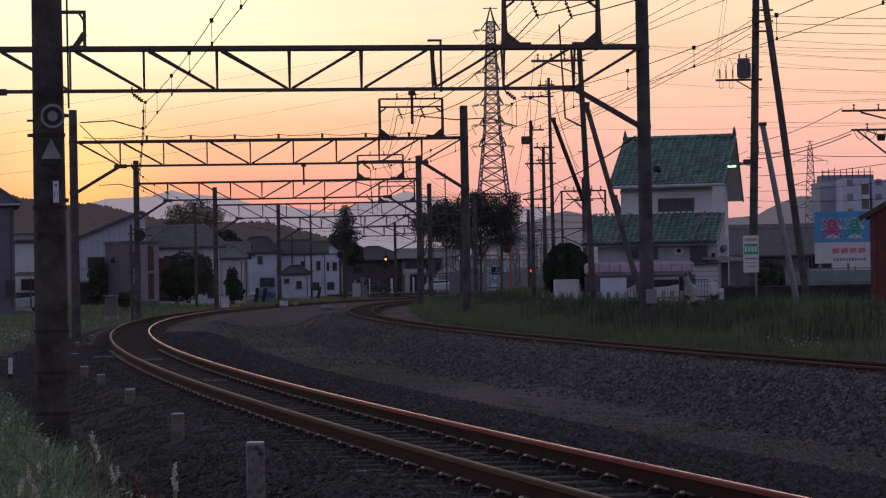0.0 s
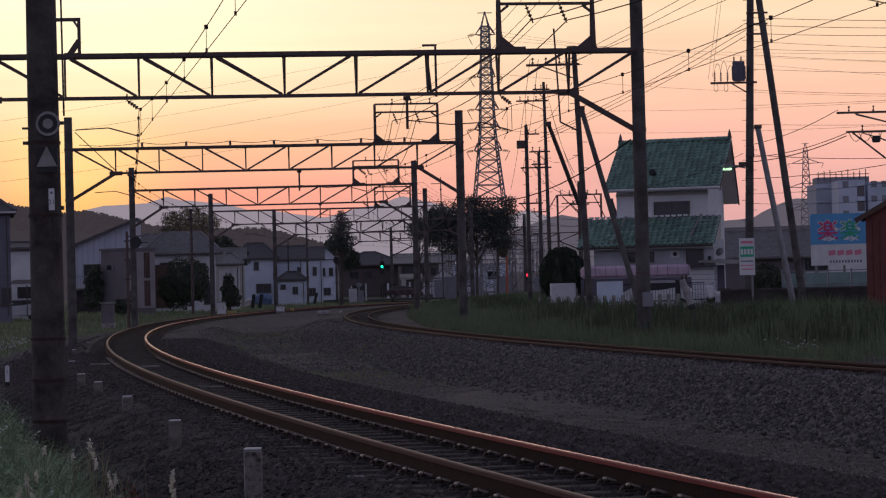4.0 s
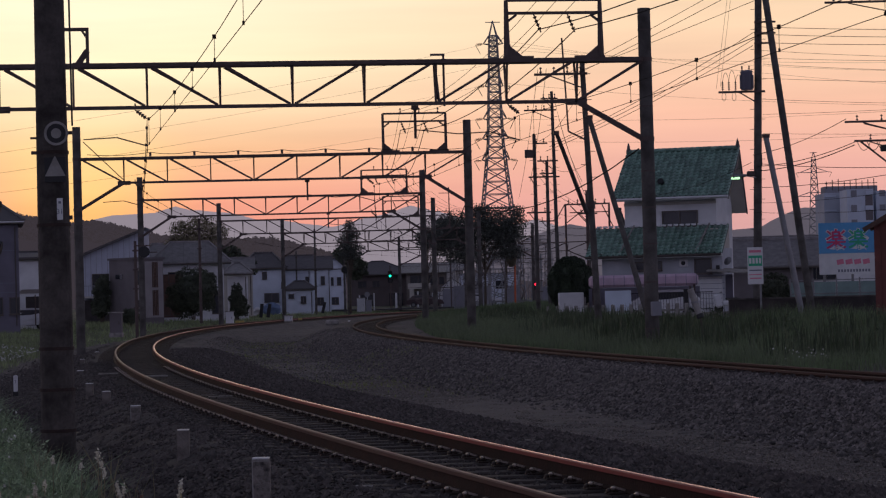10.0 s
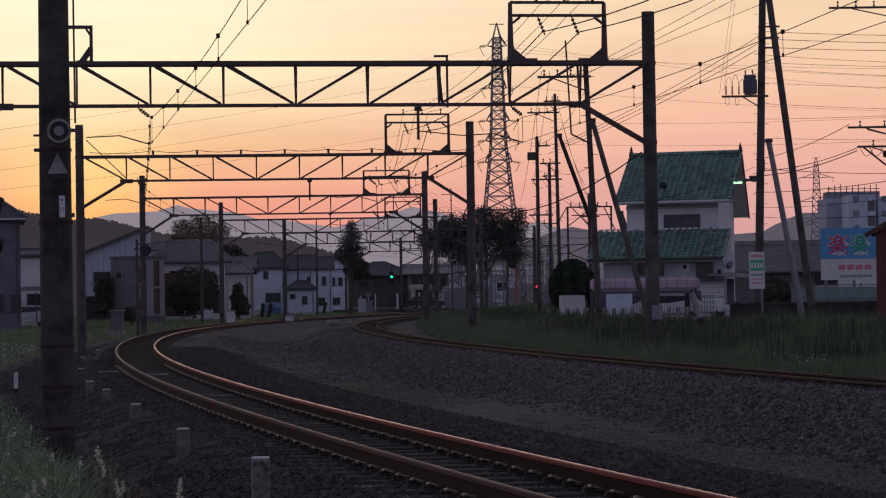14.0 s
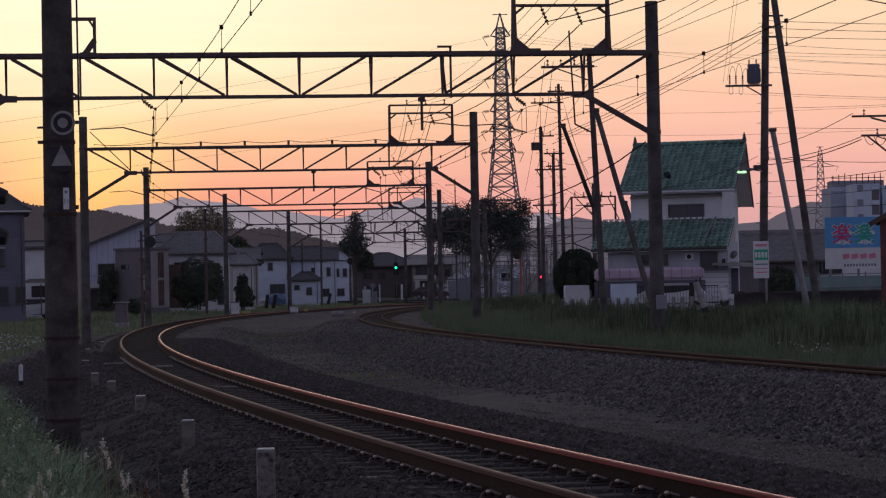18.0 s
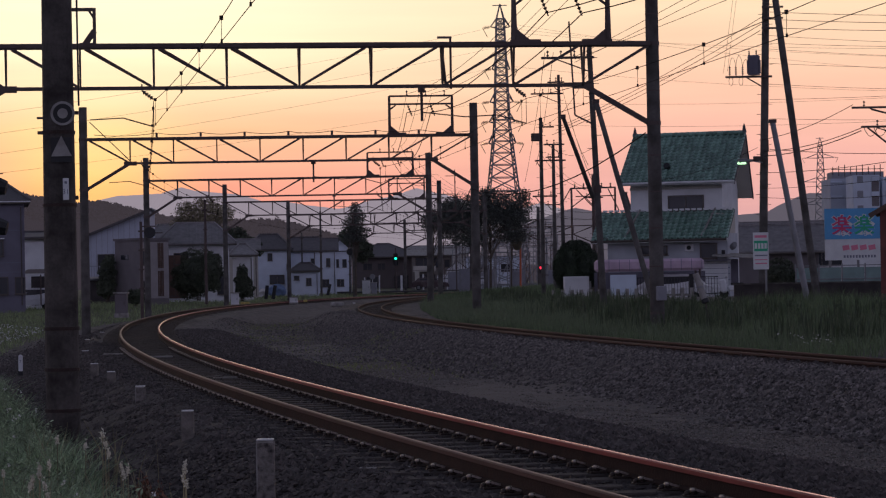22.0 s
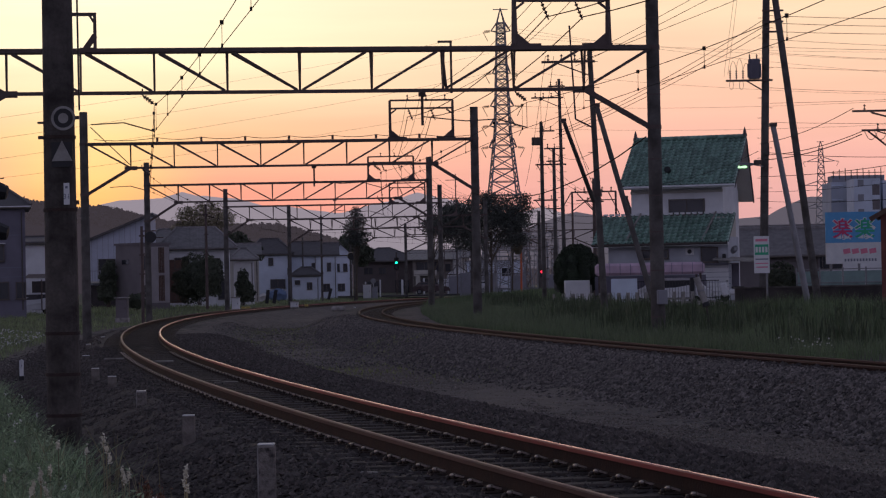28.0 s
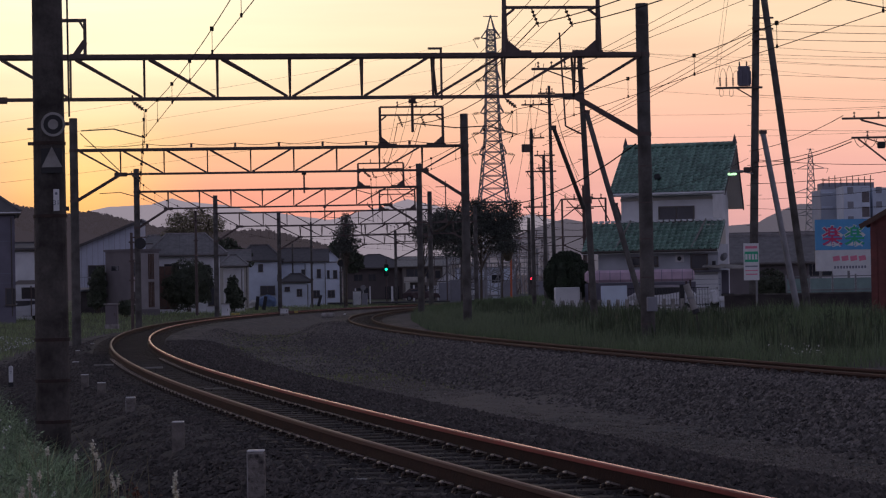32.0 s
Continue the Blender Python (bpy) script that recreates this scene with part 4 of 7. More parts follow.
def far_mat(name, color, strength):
    """Distance through evening air: a plain backdrop, its haze painted in as a self-glow."""
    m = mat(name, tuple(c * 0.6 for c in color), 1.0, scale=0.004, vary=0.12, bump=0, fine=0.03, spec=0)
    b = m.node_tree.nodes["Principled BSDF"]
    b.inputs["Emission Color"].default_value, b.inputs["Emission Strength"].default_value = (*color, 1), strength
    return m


def skyline(xs, hs):
    return lambda x: np.interp(x, xs, hs)


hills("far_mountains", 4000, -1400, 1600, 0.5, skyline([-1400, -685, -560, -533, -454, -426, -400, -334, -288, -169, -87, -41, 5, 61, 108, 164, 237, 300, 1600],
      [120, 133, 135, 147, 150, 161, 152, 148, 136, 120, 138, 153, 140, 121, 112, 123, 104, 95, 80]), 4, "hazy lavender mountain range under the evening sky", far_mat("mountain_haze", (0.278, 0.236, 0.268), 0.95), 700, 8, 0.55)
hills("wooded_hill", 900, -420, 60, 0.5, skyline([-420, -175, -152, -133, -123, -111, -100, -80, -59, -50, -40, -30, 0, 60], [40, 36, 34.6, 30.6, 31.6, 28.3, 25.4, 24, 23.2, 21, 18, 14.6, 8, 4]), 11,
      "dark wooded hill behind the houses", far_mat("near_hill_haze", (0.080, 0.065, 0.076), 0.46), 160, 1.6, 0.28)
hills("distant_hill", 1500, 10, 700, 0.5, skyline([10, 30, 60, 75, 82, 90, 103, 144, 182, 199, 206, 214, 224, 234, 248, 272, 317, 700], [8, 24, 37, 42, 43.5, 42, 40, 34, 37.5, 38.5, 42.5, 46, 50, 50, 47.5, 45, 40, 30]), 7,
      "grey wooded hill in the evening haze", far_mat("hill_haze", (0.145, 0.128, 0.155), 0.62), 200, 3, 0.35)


# ---- house with green tiled roofs
def tile_mesh(name, w=0.29, l=0.34):
    """One barrel tile: a raised roll beside a flat pan. Local x across, y down the slope, z up."""
    sec = [(-w / 2, 0.012), (-w * 0.22, 0.0), (w * 0.05, 0.004), (w * 0.16, 0.07), (w * 0.36, 0.092), (w * 0.54, 0.02)]
    v = [(x, 0, z + 0.018) for x, z in sec] + [(x, -l, z + 0.06) for x, z in sec] + [(x, -l, z + 0.02) for x, z in sec]
    n = len(sec)
    f = [(i, i + n, i + n + 1, i + 1) for i in range(n - 1)] + [(i + n, i + 2 * n, i + 2 * n + 1, i + n + 1) for i in range(n - 1)]
    me = bpy.data.meshes.new(name)
    me.from_pydata(v, [], f)
    me.materials.append(GREEN)
    return me


def tiled_slope(parent, name, x0, x1, y_hi, z_hi, y_lo, z_lo, limit=300):
    """Tiles from the upper edge down to the eave, each an object on one mesh."""
    me = tile_mesh(name)
    run = math.hypot(y_hi - y_lo, z_hi - z_lo)
    tilt = math.degrees(math.atan2(z_hi - z_lo, y_hi - y_lo))
    rows = max(1, int(run / 0.275))
    cols = int((x1 - x0) / 0.285)
    rng = random.Random(len(name))
    for r in range(rows):
        s = (r + 0.2) / rows
        for c in range(cols):
            if r * cols + c >= limit:
                return
            link(name, me, None, parent, m=pose(x0 + (c + 0.5) * (x1 - x0) / cols, y_hi + (y_lo - y_hi) * s, z_hi + (z_lo - z_hi) * s + rng.uniform(0, 0.006), tilt, 0, rng.uniform(-0.5, 0.5)))


def slab(p, thick):
    """A sloping slab from its four lower corners."""
    bm = B()
    vs = [bm.verts.new(q) for q in p] + [bm.verts.new((q[0], q[1], q[2] + thick)) for q in p]
    for q in ((3, 2, 1, 0), (4, 5, 6, 7), (0, 1, 5, 4), (1, 2, 6, 5), (2, 3, 7, 6), (3, 0, 4, 7)):
        bm.faces.new([vs[i] for i in q])
    bmesh.ops.recalc_face_normals(bm, faces=bm.faces)
    return bm


lean_house(-25.94, 196, 0.5, 4.91, 8.0, 5.05, 6.98)


def green_house():
    t = thing("house", (12.65, 124.5, 0.68), "white stucco house with green tiled upper and lower roofs", "house", "houses beside the railway", turn=-17)
    # local: front wall of the upper storey at y = -2.9, of the lower one at y = -4.3
    part("roof_edge_band", boxm((-0.14, -2.93, 5.2), (4.66, 0.05, 0.14)), CREAM, t)
    part("upper_wall", boxm((-0.14, -0.7, 2.4), (4.62, 4.4, 5.9)), WHITE, t)
    gb = B()
    ga = [[gb.verts.new((x, y, z)) for y, z in ((-2.9, 5.34), (1.5, 5.2), (0, 7.7), (-0.1, 7.7))] for x in (-2.44, 2.16)]
    for i in range(4):
        gb.faces.new((ga[0][i], ga[0][(i + 1) % 4], ga[1][(i + 1) % 4], ga[1][i]))
    gb.faces.new(ga[0]); gb.faces.new(ga[1][::-1])
    bmesh.ops.recalc_face_normals(gb, faces=gb.faces)
    part("gable_wall", gb, WHITE, t)
    lo = boxm((-0.35, -2.9, 1.2), (6.0, 2.8, 3.4))
    # grey siding, its tone lowered for the shade under the eave
    part("lower_wall", lo, mat("eave_shaded_grey_siding", (0.46, 0.48, 0.52), 0.8, scale=1.5, vary=0.12, bump=0.15), t, "grey-sided ground-floor wall, toned darker for the eave's shade")
    part("side_wing", boxm((1.98, -1.7, 1.7), (0.62, 3.2, 4.4)), CREAM, t, "pale side wing")
    for z in (0.3, 0.6, 0.9, 1.2):
        part("siding_joint", boxm((-0.1, -4.31, z), (5.7, 0.02, 0.025)), SIGNK, t)
    rl, rr, zr, ze = 2.9, 2.93, 7.82, 5.42
    up = part("upper_roof", slab([(-rl, -3.6, ze), (rr, -3.6, ze), (rr, 0, zr), (-rl, 0, zr)], 0.10), GREEN_D, t)
    part("back_roof", slab([(-rl, 0, zr), (rr, 0, zr), (rr, 1.75, ze - 0.62), (-rl, 1.75, ze - 0.62)], 0.10), GREEN_D, t)
    part("soffit", slab([(-rl, 0, zr - 0.06), (rr, 0, zr - 0.06), (rr, 1.75, ze - 0.68), (-rl, 1.75, ze - 0.68)], 0.04), CREAM, t, "pale boarded soffit")
    tiled_slope(up, "roof_tile", -rl, rr, 0, zr + 0.1, -3.6, ze + 0.1, 330)
    for k in range(20):
        x = -rl + (rl + rr) * (k + 0.5) / 20
        part("ridge_tile", rod(B(), (x - 0.155, 0, zr + 0.20), (x + 0.13, 0, zr + 0.20), 0.105, 0.12, 8), GREEN, t)
    for x in (-rl + 0.1, rr - 0.1):
        fin = B()
        rod(fin, (x, 0, zr + 0.2), (x, 0, zr + 0.45), 0.13, 0.07, 8)
        rod(fin, (x, 0, zr + 0.45), (x, 0, zr + 0.66), 0.08, 0.012, 8)
        part("finial", fin, TILE_D, t, "small dark roof finial")
    # soffit boards, gutters
    part("fascia", box(B(), ((rr - rl) / 2, -3.63, ze + 0.0), (rl + rr, 0.05, 0.16)), WHITE, t, "white fascia board")
    part("gutter", rod(B(), (-rl, -3.72, ze + 0.02), (rr, -3.72, ze + 0.02), 0.06, None, 8), WHITE, t)
    part("verge_board", slab([(rr - 0.04, -3.6, ze - 0.12), (rr + 0.02, -3.6, ze - 0.12), (rr + 0.02, 0, zr - 0.12), (rr - 0.04, 0, zr - 0.12)], 0.2), TILE_D, t)
    part("verge_board", slab([(rr - 0.04, 0, zr - 0.12), (rr + 0.02, 0, zr - 0.12), (rr + 0.02, 1.75, ze - 0.74), (rr - 0.04, 1.75, ze - 0.74)], 0.2), TILE_D, t)
    zl, zlo = 3.95, 2.56
    pr = part("lower_roof", slab([(-4.0, -5.0, zlo), (2.8, -5.0, zlo), (2.8, -2.9, zl), (-4.0, -2.9, zl)], 0.10), GREEN_D, t)
    tiled_slope(pr, "lower_tile", -4.0, 2.8, -2.9, zl + 0.1, -5.0, zlo + 0.1, 300)
    for k in range(22):
        x = -3.9 + 6.6 * (k + 0.5) / 22
        part("flashing_tile", boxm((x, -2.95, zl + 0.17), (0.22, 0.16, 0.10)), WHITE, t)
    for x in (-2.1, 1.7):
        part("hip_ridge", bar(B(), (x + 0.15, -3.0, zl + 0.2), (x - 0.2, -5.0, zlo + 0.2), 0.07, 0.08), CONC2, t, "pale ridge line down the lower roof")
    part("lower_fascia", box(B(), (-0.6, -5.03, zlo), (6.8, 0.05, 0.16)), WHITE, t, "white fascia board")
    part("lower_gutter", rod(B(), (-4.0, -5.11, zlo + 0.02), (2.75, -5.11, zlo + 0.02), 0.06, None, 8), ALU, t)
    part("roof_vent", rod(B(), (-0.6, -2.6, 6.2), (-0.6, -2.85, 6.35), 0.16, None, 14), BLACK, t, "round black vent on the tiles")
    window(t, (0.36, -2.92, 4.44), 1.75, 0.72, "-y", 2)
    window(t, (-1.0, -4.32, 2.1), 1.3, 0.4, "-y", 2)
    window(t, (1.72, -4.32, 2.02), 0.8, 0.7, "-y", 1)
    ac = part("air_vent", box(B(), (0.75, -4.34, 2.2), (0.42, 0.12, 0.36), bevel=0.02), WHITE, t, "white square extractor hood")
    part("vent_hole", rod(B(), (0.75, -4.40, 2.2), (0.75, -4.42, 2.2), 0.11, None, 14), BLACK, ac)
    part("door_canopy", slab([(2.0, -5.0, 1.75), (4.1, -5.0, 1.6), (4.1, -3.6, 1.75), (2.0, -3.6, 1.9)], 0.06), CONC2, t, "thin flat canopy at the side of the house")
    window(t, (2.3, -3.32, 3.1), 0.3, 0.5, "-y", 1)
    part("side_panel", boxm((1.9, -4.36, 0.75), (1.5, 0.06, 1.5)), WHITE, t, "white boarded panel beside the gate")
    for k in range(6):
        part("panel_joint", boxm((1.9, -4.395, 0.2 + 0.24 * k), (1.48, 0.012, 0.02)), SIGNK, t)
    part("shelf", boxm((1.9, -4.6, 1.56), (1.9, 0.5, 0.05)), DGREY, t, "thin dark ledge over the panel")
    part("wall_lamp", boxm((2.45, -4.36, 1.95), (0.16, 0.12, 0.2)), BLACK, t)
    # no door: a panel added to fill the dark place
    part("side_door", boxm((2.7, -3.43, 0.85), (0.6, 0.08, 1.5)), DGREY, t, "dark panel added beside the side wing")
    part("satellite_dish", rod(B(), (2.9, -4.1, 2.25), (2.85, -4.2, 2.3), 0.22, 0.1, 14), GALV, t)
    part("antenna", rod(B(), (2.6, -4.0, 2.0), (2.6, -4.0, 2.9), 0.02, None, 6), STEEL, t)


green_house()


def carport():
    t = thing("carport", (9.5, 112.5, 0.53), "carport with a mauve corrugated roof edge on posts", "carport")
    part("roof", box(B(), (-0.05, 0, 1.5), (4.9, 2.0, 0.56), bevel=0.12), MAUVE, t, "mauve corrugated roof with rounded edge")
    for k in range(11):
        part("rib", box(B(), (-2.4 + 0.47 * k, -1.02, 1.5), (0.025, 0.03, 0.5)), SIGNK, t)
    # no wall here: a dark sheet added as the carport's shade
    part("back_panel", boxm((0.2, 2.4, 0.35), (5.2, 0.06, 1.7)), DGREY, t, "dark sheet standing in for the shade behind the car")
    for x in (-2.3, 2.2):
        for y in (-0.9, 0.9):
            part("post", box(B(), (x, y, 0.5), (0.09, 0.09, 1.7)), STEEL, t)


carport()


def board_panel():
    t = thing("hoarding_panel", (7.95, 108.0, 0.5), "pale blue plain hoarding panel in front of the carport", "panel")
    part("sheet", boxm((0, 0, 0.58), (1.15, 0.04, 1.05)), mat("pale_blue_sheet", (0.60, 0.68, 0.78), 0.5, scale=1.5, vary=0.08, bump=0.05), t)
    for x in (-0.5, 0.5):
        part("post", boxm((x, 0.05, 0.4), (0.06, 0.06, 1.2)), GALV, t)


board_panel()


def fence():
    t = thing("railing_fence", (10.3, 109.0, 0.45), "black iron railing fence on a low kerb", "fence")
    for z in (0.25, 1.0):
        part("rail", boxm((0, 0, z), (3.9, 0.03, 0.035)), BLACK, t)
    for k in range(31):
        part("bar", boxm((-1.9 + k * 0.1267, 0, 0.6), (0.018, 0.018, 0.85)), BLACK, t)
    part("gate_post", boxm((0.75, -0.05, 0.5), (0.20, 0.20, 1.3)), BLACK, t)
    part("kerb", boxm((-0.3, 0, 0.0), (8.0, 0.2, 0.22)), CONC2, t, "pale concrete kerb")
    low = thing("low_fence", (6.6, 106.5, 0.52), "row of short concrete fence posts along the line", "fence")
    part("rail", boxm((1.2, 0, 0.16), (6.0, 0.05, 0.07)), CONC2, low)
    for k in range(16):
        part("post", boxm((-1.8 + 0.4 * k, -0.06, 0.2), (0.16, 0.08, 0.55)), CONC2, low)


fence()


# ---- poles of the power company
def utility_pole(x, y, z, h, rb, rt, label, arms=(), lean=(0, 0), steps=True, group="utility poles", material=None):
    t = thing("utility_pole", (x, y, z), label, "utility pole", group)
    p = part("pole", rod(B(), (0, 0, -0.4), (lean[0], lean[1], h), rb, rt, 16), material or CONC, t)
    if steps:
        for k in range(int((h - 2) / 0.45)):
            zz = 2 + 0.45 * k
            s = 1 if k % 2 else -1
            q = lean[0] * zz / h
            part("step", rod(B(), (q + s * rb * 0.7, 0, zz), (q + s * (rb + 0.14), 0, zz), 0.012, None, 5), STEEL, p)
    for za, xa, xb, n in arms:
        q = lean[0] * za / h
        a = part("crossarm", boxm((q + (xa + xb) / 2, -rb - 0.03, za), (xb - xa, 0.08, 0.08)), STEEL, t)
        for k in range(n):
            xx = q + xa + (xb - xa) * (k + 0.5) / n
            g = B()
            insulator(g, (xx, -rb - 0.03, za + 0.04), (xx, -rb - 0.03, za + 0.26), 0.055, 2)
            part("insulator", g, PORC, a)
        part("arm_brace", bar(B(), (q + xa * 0.7, -rb - 0.03, za - 0.04), (q, -rb, za - 0.5), 0.04, 0.04), STEEL, a)
    return t


def strut(x0, y0, z0, x1, y1, z1, r, label, material=None):
    t = thing("pole_strut", (x0, y0, z0), label, "strut pole", "leaning strut poles")
    part("shaft", rod(B(), (0, 0, -0.3), (x1 - x0, y1 - y0, z1 - z0), r, r * 0.85, 14), material or CONC, t)
    part("cap", boxm((x1 - x0, y1 - y0, z1 - z0), (r * 2.3, r * 2.3, 0.14)), STEEL, t, "dark steel end clamp")


p85 = utility_pole(5.58, 85, 0.4, 9.3, 0.122, 0.088, "grey concrete utility pole with a bent conduit and crossarms", lean=(-0.36, 0), arms=((8.75, -1.7, 0.15, 4),))
cd = B()
for a, b in (((-1.05, -0.2, 10.0), (-0.95, -0.2, 7.9)), ((-0.95, -0.2, 7.9), (-0.9, -0.2, 6.75)), ((-0.9, -0.2, 6.75), (-0.32, -0.2, 6.45))):
    rod(cd, a, b, 0.03, None, 6)
part("conduit", cd, STEEL, p85, "bent dark conduit pipe")
part("crossarm", boxm((-0.75, -0.2, 7.85), (1.0, 0.07, 0.07)), STEEL, p85)
part("collar", rod(B(), (-0.18, 0, 4.05), (-0.19, 0, 4.3), 0.16, None, 14), STEEL, p85)
strut(7.21, 82, 0.3, 5.40, 84.6, 7.60, 0.10, "dark slim strut pole leaning against the line")
strut(5.25, 84.85, 4.6, 4.12, 82, 6.92, 0.08, "dark slim brace leaning away from a pole")
utility_pole(6.46, 130, 0.4, 11.9, 0.115, 0.078, "tall grey concrete utility pole with crossarms", arms=((11.5, -0.6, 0.3, 3), (10.9, -1.5, 0.2, 4), (8.2, -0.9, 0.2, 3)), lean=(-0.13, 0))
u2 = utility_pole(5.38, 131, 0.4, 9.7, 0.125, 0.09, "concrete utility pole with a hanging switch box", arms=((9.2, -0.1, 0.7, 2), (7.4, -0.35, 1.3, 3), (5.5, -0.5, 0.8, 2)))
part("switch_box", boxm((-0.3, -0.22, 8.65), (0.46, 0.35, 0.42), bevel=0.03), STEEL, u2, "dark switch box")
utility_pole(7.36, 160, 0.4, 9.8, 0.15, 0.10, "slim utility pole with small crossarms", arms=((9.0, -0.5, 0.5, 3), (5.9, -0.6, 0.6, 3)))
utility_pole(9.3, 150, 0.4, 7.4, 0.12, 0.09, "slim dark utility pole with small crossarms", arms=((6.0, -0.6, 0.6, 3),), material=STEEL)
utility_pole(12.0, 150, 0.4, 5.4, 0.12, 0.09, "short dark pole behind the house roof", arms=((4.9, -0.7, 0.7, 3),), material=STEEL)
strut(12.05, 149.95, 4.4, 11.2, 149, 6.6, 0.10, "dark slim brace behind the house roof")


def transformer_pole():
    t = utility_pole(14.33, 110, 0.4, 15.2, 0.20, 0.155, "tall concrete utility pole with transformer, crossarms and sign", lean=(0.47, 0),
                     arms=((13.1, -0.2, 0.75, 2), (12.6, -0.2, 0.75, 2), (12.15, -0.2, 0.75, 2)))
    part("bracket", boxm((-0.45, -0.25, 9.98), (2.08, 0.12, 0.09)), STEEL, t)
    part("bracket_stay", bar(B(), (-0.55, -0.25, 9.95), (0.2, -0.2, 9.5), 0.05, 0.05), STEEL, t)
    tank = part("transformer", rod(B(), (-0.22, -0.3, 10.05), (-0.22, -0.3, 10.85), 0.27, None, 18), DGREY, t, "dark grey transformer tank")
    part("tank_lid", rod(B(), (-0.22, -0.3, 10.85), (-0.22, -0.3, 10.93), 0.30, 0.24, 18), DGREY, tank)
    for k in range(9):
        a = k * 2 * math.pi / 9
        part("fin", boxm((-0.22 + 0.29 * math.cos(a), -0.3 + 0.29 * math.sin(a), 10.42), (0.05, 0.05, 0.6)), DGREY, tank)
    for x in (-0.42, -0.1):
        g = B(); insulator(g, (x, -0.3, 10.9), (x, -0.3, 11.15), 0.05, 3)
        part("bushing", g, PORC, tank)
    for x in (-1.3, -1.02, -0.72):
        g = B(); insulator(g, (x, -0.25, 10.02), (x, -0.25, 10.5), 0.06, 4)
        part("cutout", g, PORC, t, "brown fuse cutout")
    for x0, x1, top in ((-1.3, -1.02, 10.85), (-1.02, -0.72, 10.95), (-0.72, -0.42, 10.75)):
        g = B()
        arch = [(x0 + (x1 - x0) * k / 8, -0.27, 10.45 + (top - 10.45) * math.sin(math.pi * k / 8) ** 0.7) for k in range(9)]
        for a, b in zip(arch[:-1], arch[1:]):
            rod(g, a, b, 0.010, None, 5)
        part("jumper", g, BLACK, t, "thin black jumper wire")
    for x in (-1.25, -0.8):
        g = B()
        loop = [(x + 0.09 * math.cos(2 * math.pi * k / 10), -0.25, 9.78 + 0.2 * math.sin(2 * math.pi * k / 10)) for k in range(11)]
        for a, b in zip(loop[:-1], loop[1:]):
            rod(g, a, b, 0.009, None, 4)
        part("cable_coil", g, BLACK, t)
    part("bracket_cover", boxm((0.25, 0, 6.9), (0.3, 0.3, 0.5)), STEEL, t)
    lamp = part("street_lamp_arm", bar(B(), (0.1, -0.2, 6.12), (-0.6, -0.35, 6.24), 0.05, 0.05), GALV, t, "grey street lamp arm")
    h = B()
    rod(h, (-0.35, -0.32, 6.22), (-1.0, -0.42, 6.18), 0.055, 0.13, 12)
    part("lamp_head", h, GALV, lamp)
    part("lamp_glass", box(B(), (-0.86, -0.42, 6.1), (0.40, 0.22, 0.10), bevel=0.04), glow("lamp_glow", (0.5, 1.0, 0.5), 1.4), lamp, "glowing greenish lamp glass")
    part("junction_box", boxm((-0.14, -0.22, 6.3), (0.35, 0.25, 0.22), bevel=0.02), STEEL, t)
    return t


transformer_pole()
sg = thing("advertising_sign", (12.74, 98, 0.35), "white sign board with faded coloured bars on a post", "sign")
part("board", boxm((0, 0, 2.1), (0.62, 0.04, 1.48), bevel=0.01), SIGNW, sg)
for z, w, hh, m in ((2.68, 0.48, 0.10, SIGNP), (2.30, 0.54, 0.42, SIGNG), (1.92, 0.5, 0.05, SIGNK), (1.75, 0.5, 0.04, SIGNP), (1.6, 0.46, 0.05, SIGNP)):
    part("print_bar", boxm((0, -0.024, z), (w, 0.006, hh)), m, sg)
for k in range(4):
    part("print_bar", boxm((-0.2 + 0.13 * k, -0.028, 2.3), (0.09, 0.006, 0.22)), SIGNW, sg)
part("post", boxm((0.2, 0.06, 0.9), (0.07, 0.07, 2.6)), GALV, sg)
strut(15.32, 100, 0.3, 13.68, 101, 15.0, 0.155, "thick dark concrete strut pole leaning on the line")
strut(14.78, 99, 0.3, 13.44, 99, 7.7, 0.13, "grey steel strut pole with a clamp on top", GALV)

ap = utility_pole(18.3, 95, 0.4, 13.0, 0.19, 0.13, "concrete utility pole with wide cable arms", arms=((12.15, -3.0, 0.5, 5), (7.5, -2.35, 0.5, 3), (6.75, -2.0, 0.5, 2)))
part("arm_truss", bar(B(), (-1.6, -0.2, 7.42), (0, -0.2, 7.0), 0.05, 0.05), STEEL, ap)
part("arm_truss", bar(B(), (-1.75, -0.2, 6.72), (0, -0.2, 5.3), 0.06, 0.06), STEEL, ap)
part("cable_box", boxm((-0.85, -0.25, 6.45), (0.3, 0.25, 0.26), bevel=0.04), BLACK, ap, "black cable joint box")
g = B()
for k in range(5):
    x = -1.9 + 0.38 * k
    for i in range(8):
        a, b = i / 8, (i + 1) / 8
        rod(g, (x + 0.5 * a, -0.3, 6.7 - 1.3 * a * (1 - a)), (x + 0.5 * b, -0.3, 6.7 - 1.3 * b * (1 - b)), 0.012, None, 4)
part("cable_loop", g, BLACK, ap, "drooping black cable loops")


# ---- a steel gantry between the utility poles and the green-roofed house
gt = thing("cable_gantry", (0, 150, 0.3), "dark steel cable gantry behind the utility poles", "gantry")
part("beam", bar(B(), (7.92, 0, 6.68), (10.69, 0, 6.70), 0.09, 0.09), STEEL, gt)
part("lower_beam", bar(B(), (8.22, 0, 6.18), (10.69, 0, 6.20), 0.06, 0.06), STEEL, gt)
part("brace", bar(B(), (7.42, 0, 5.83), (7.92, 0, 6.68), 0.06, 0.06), STEEL, gt)
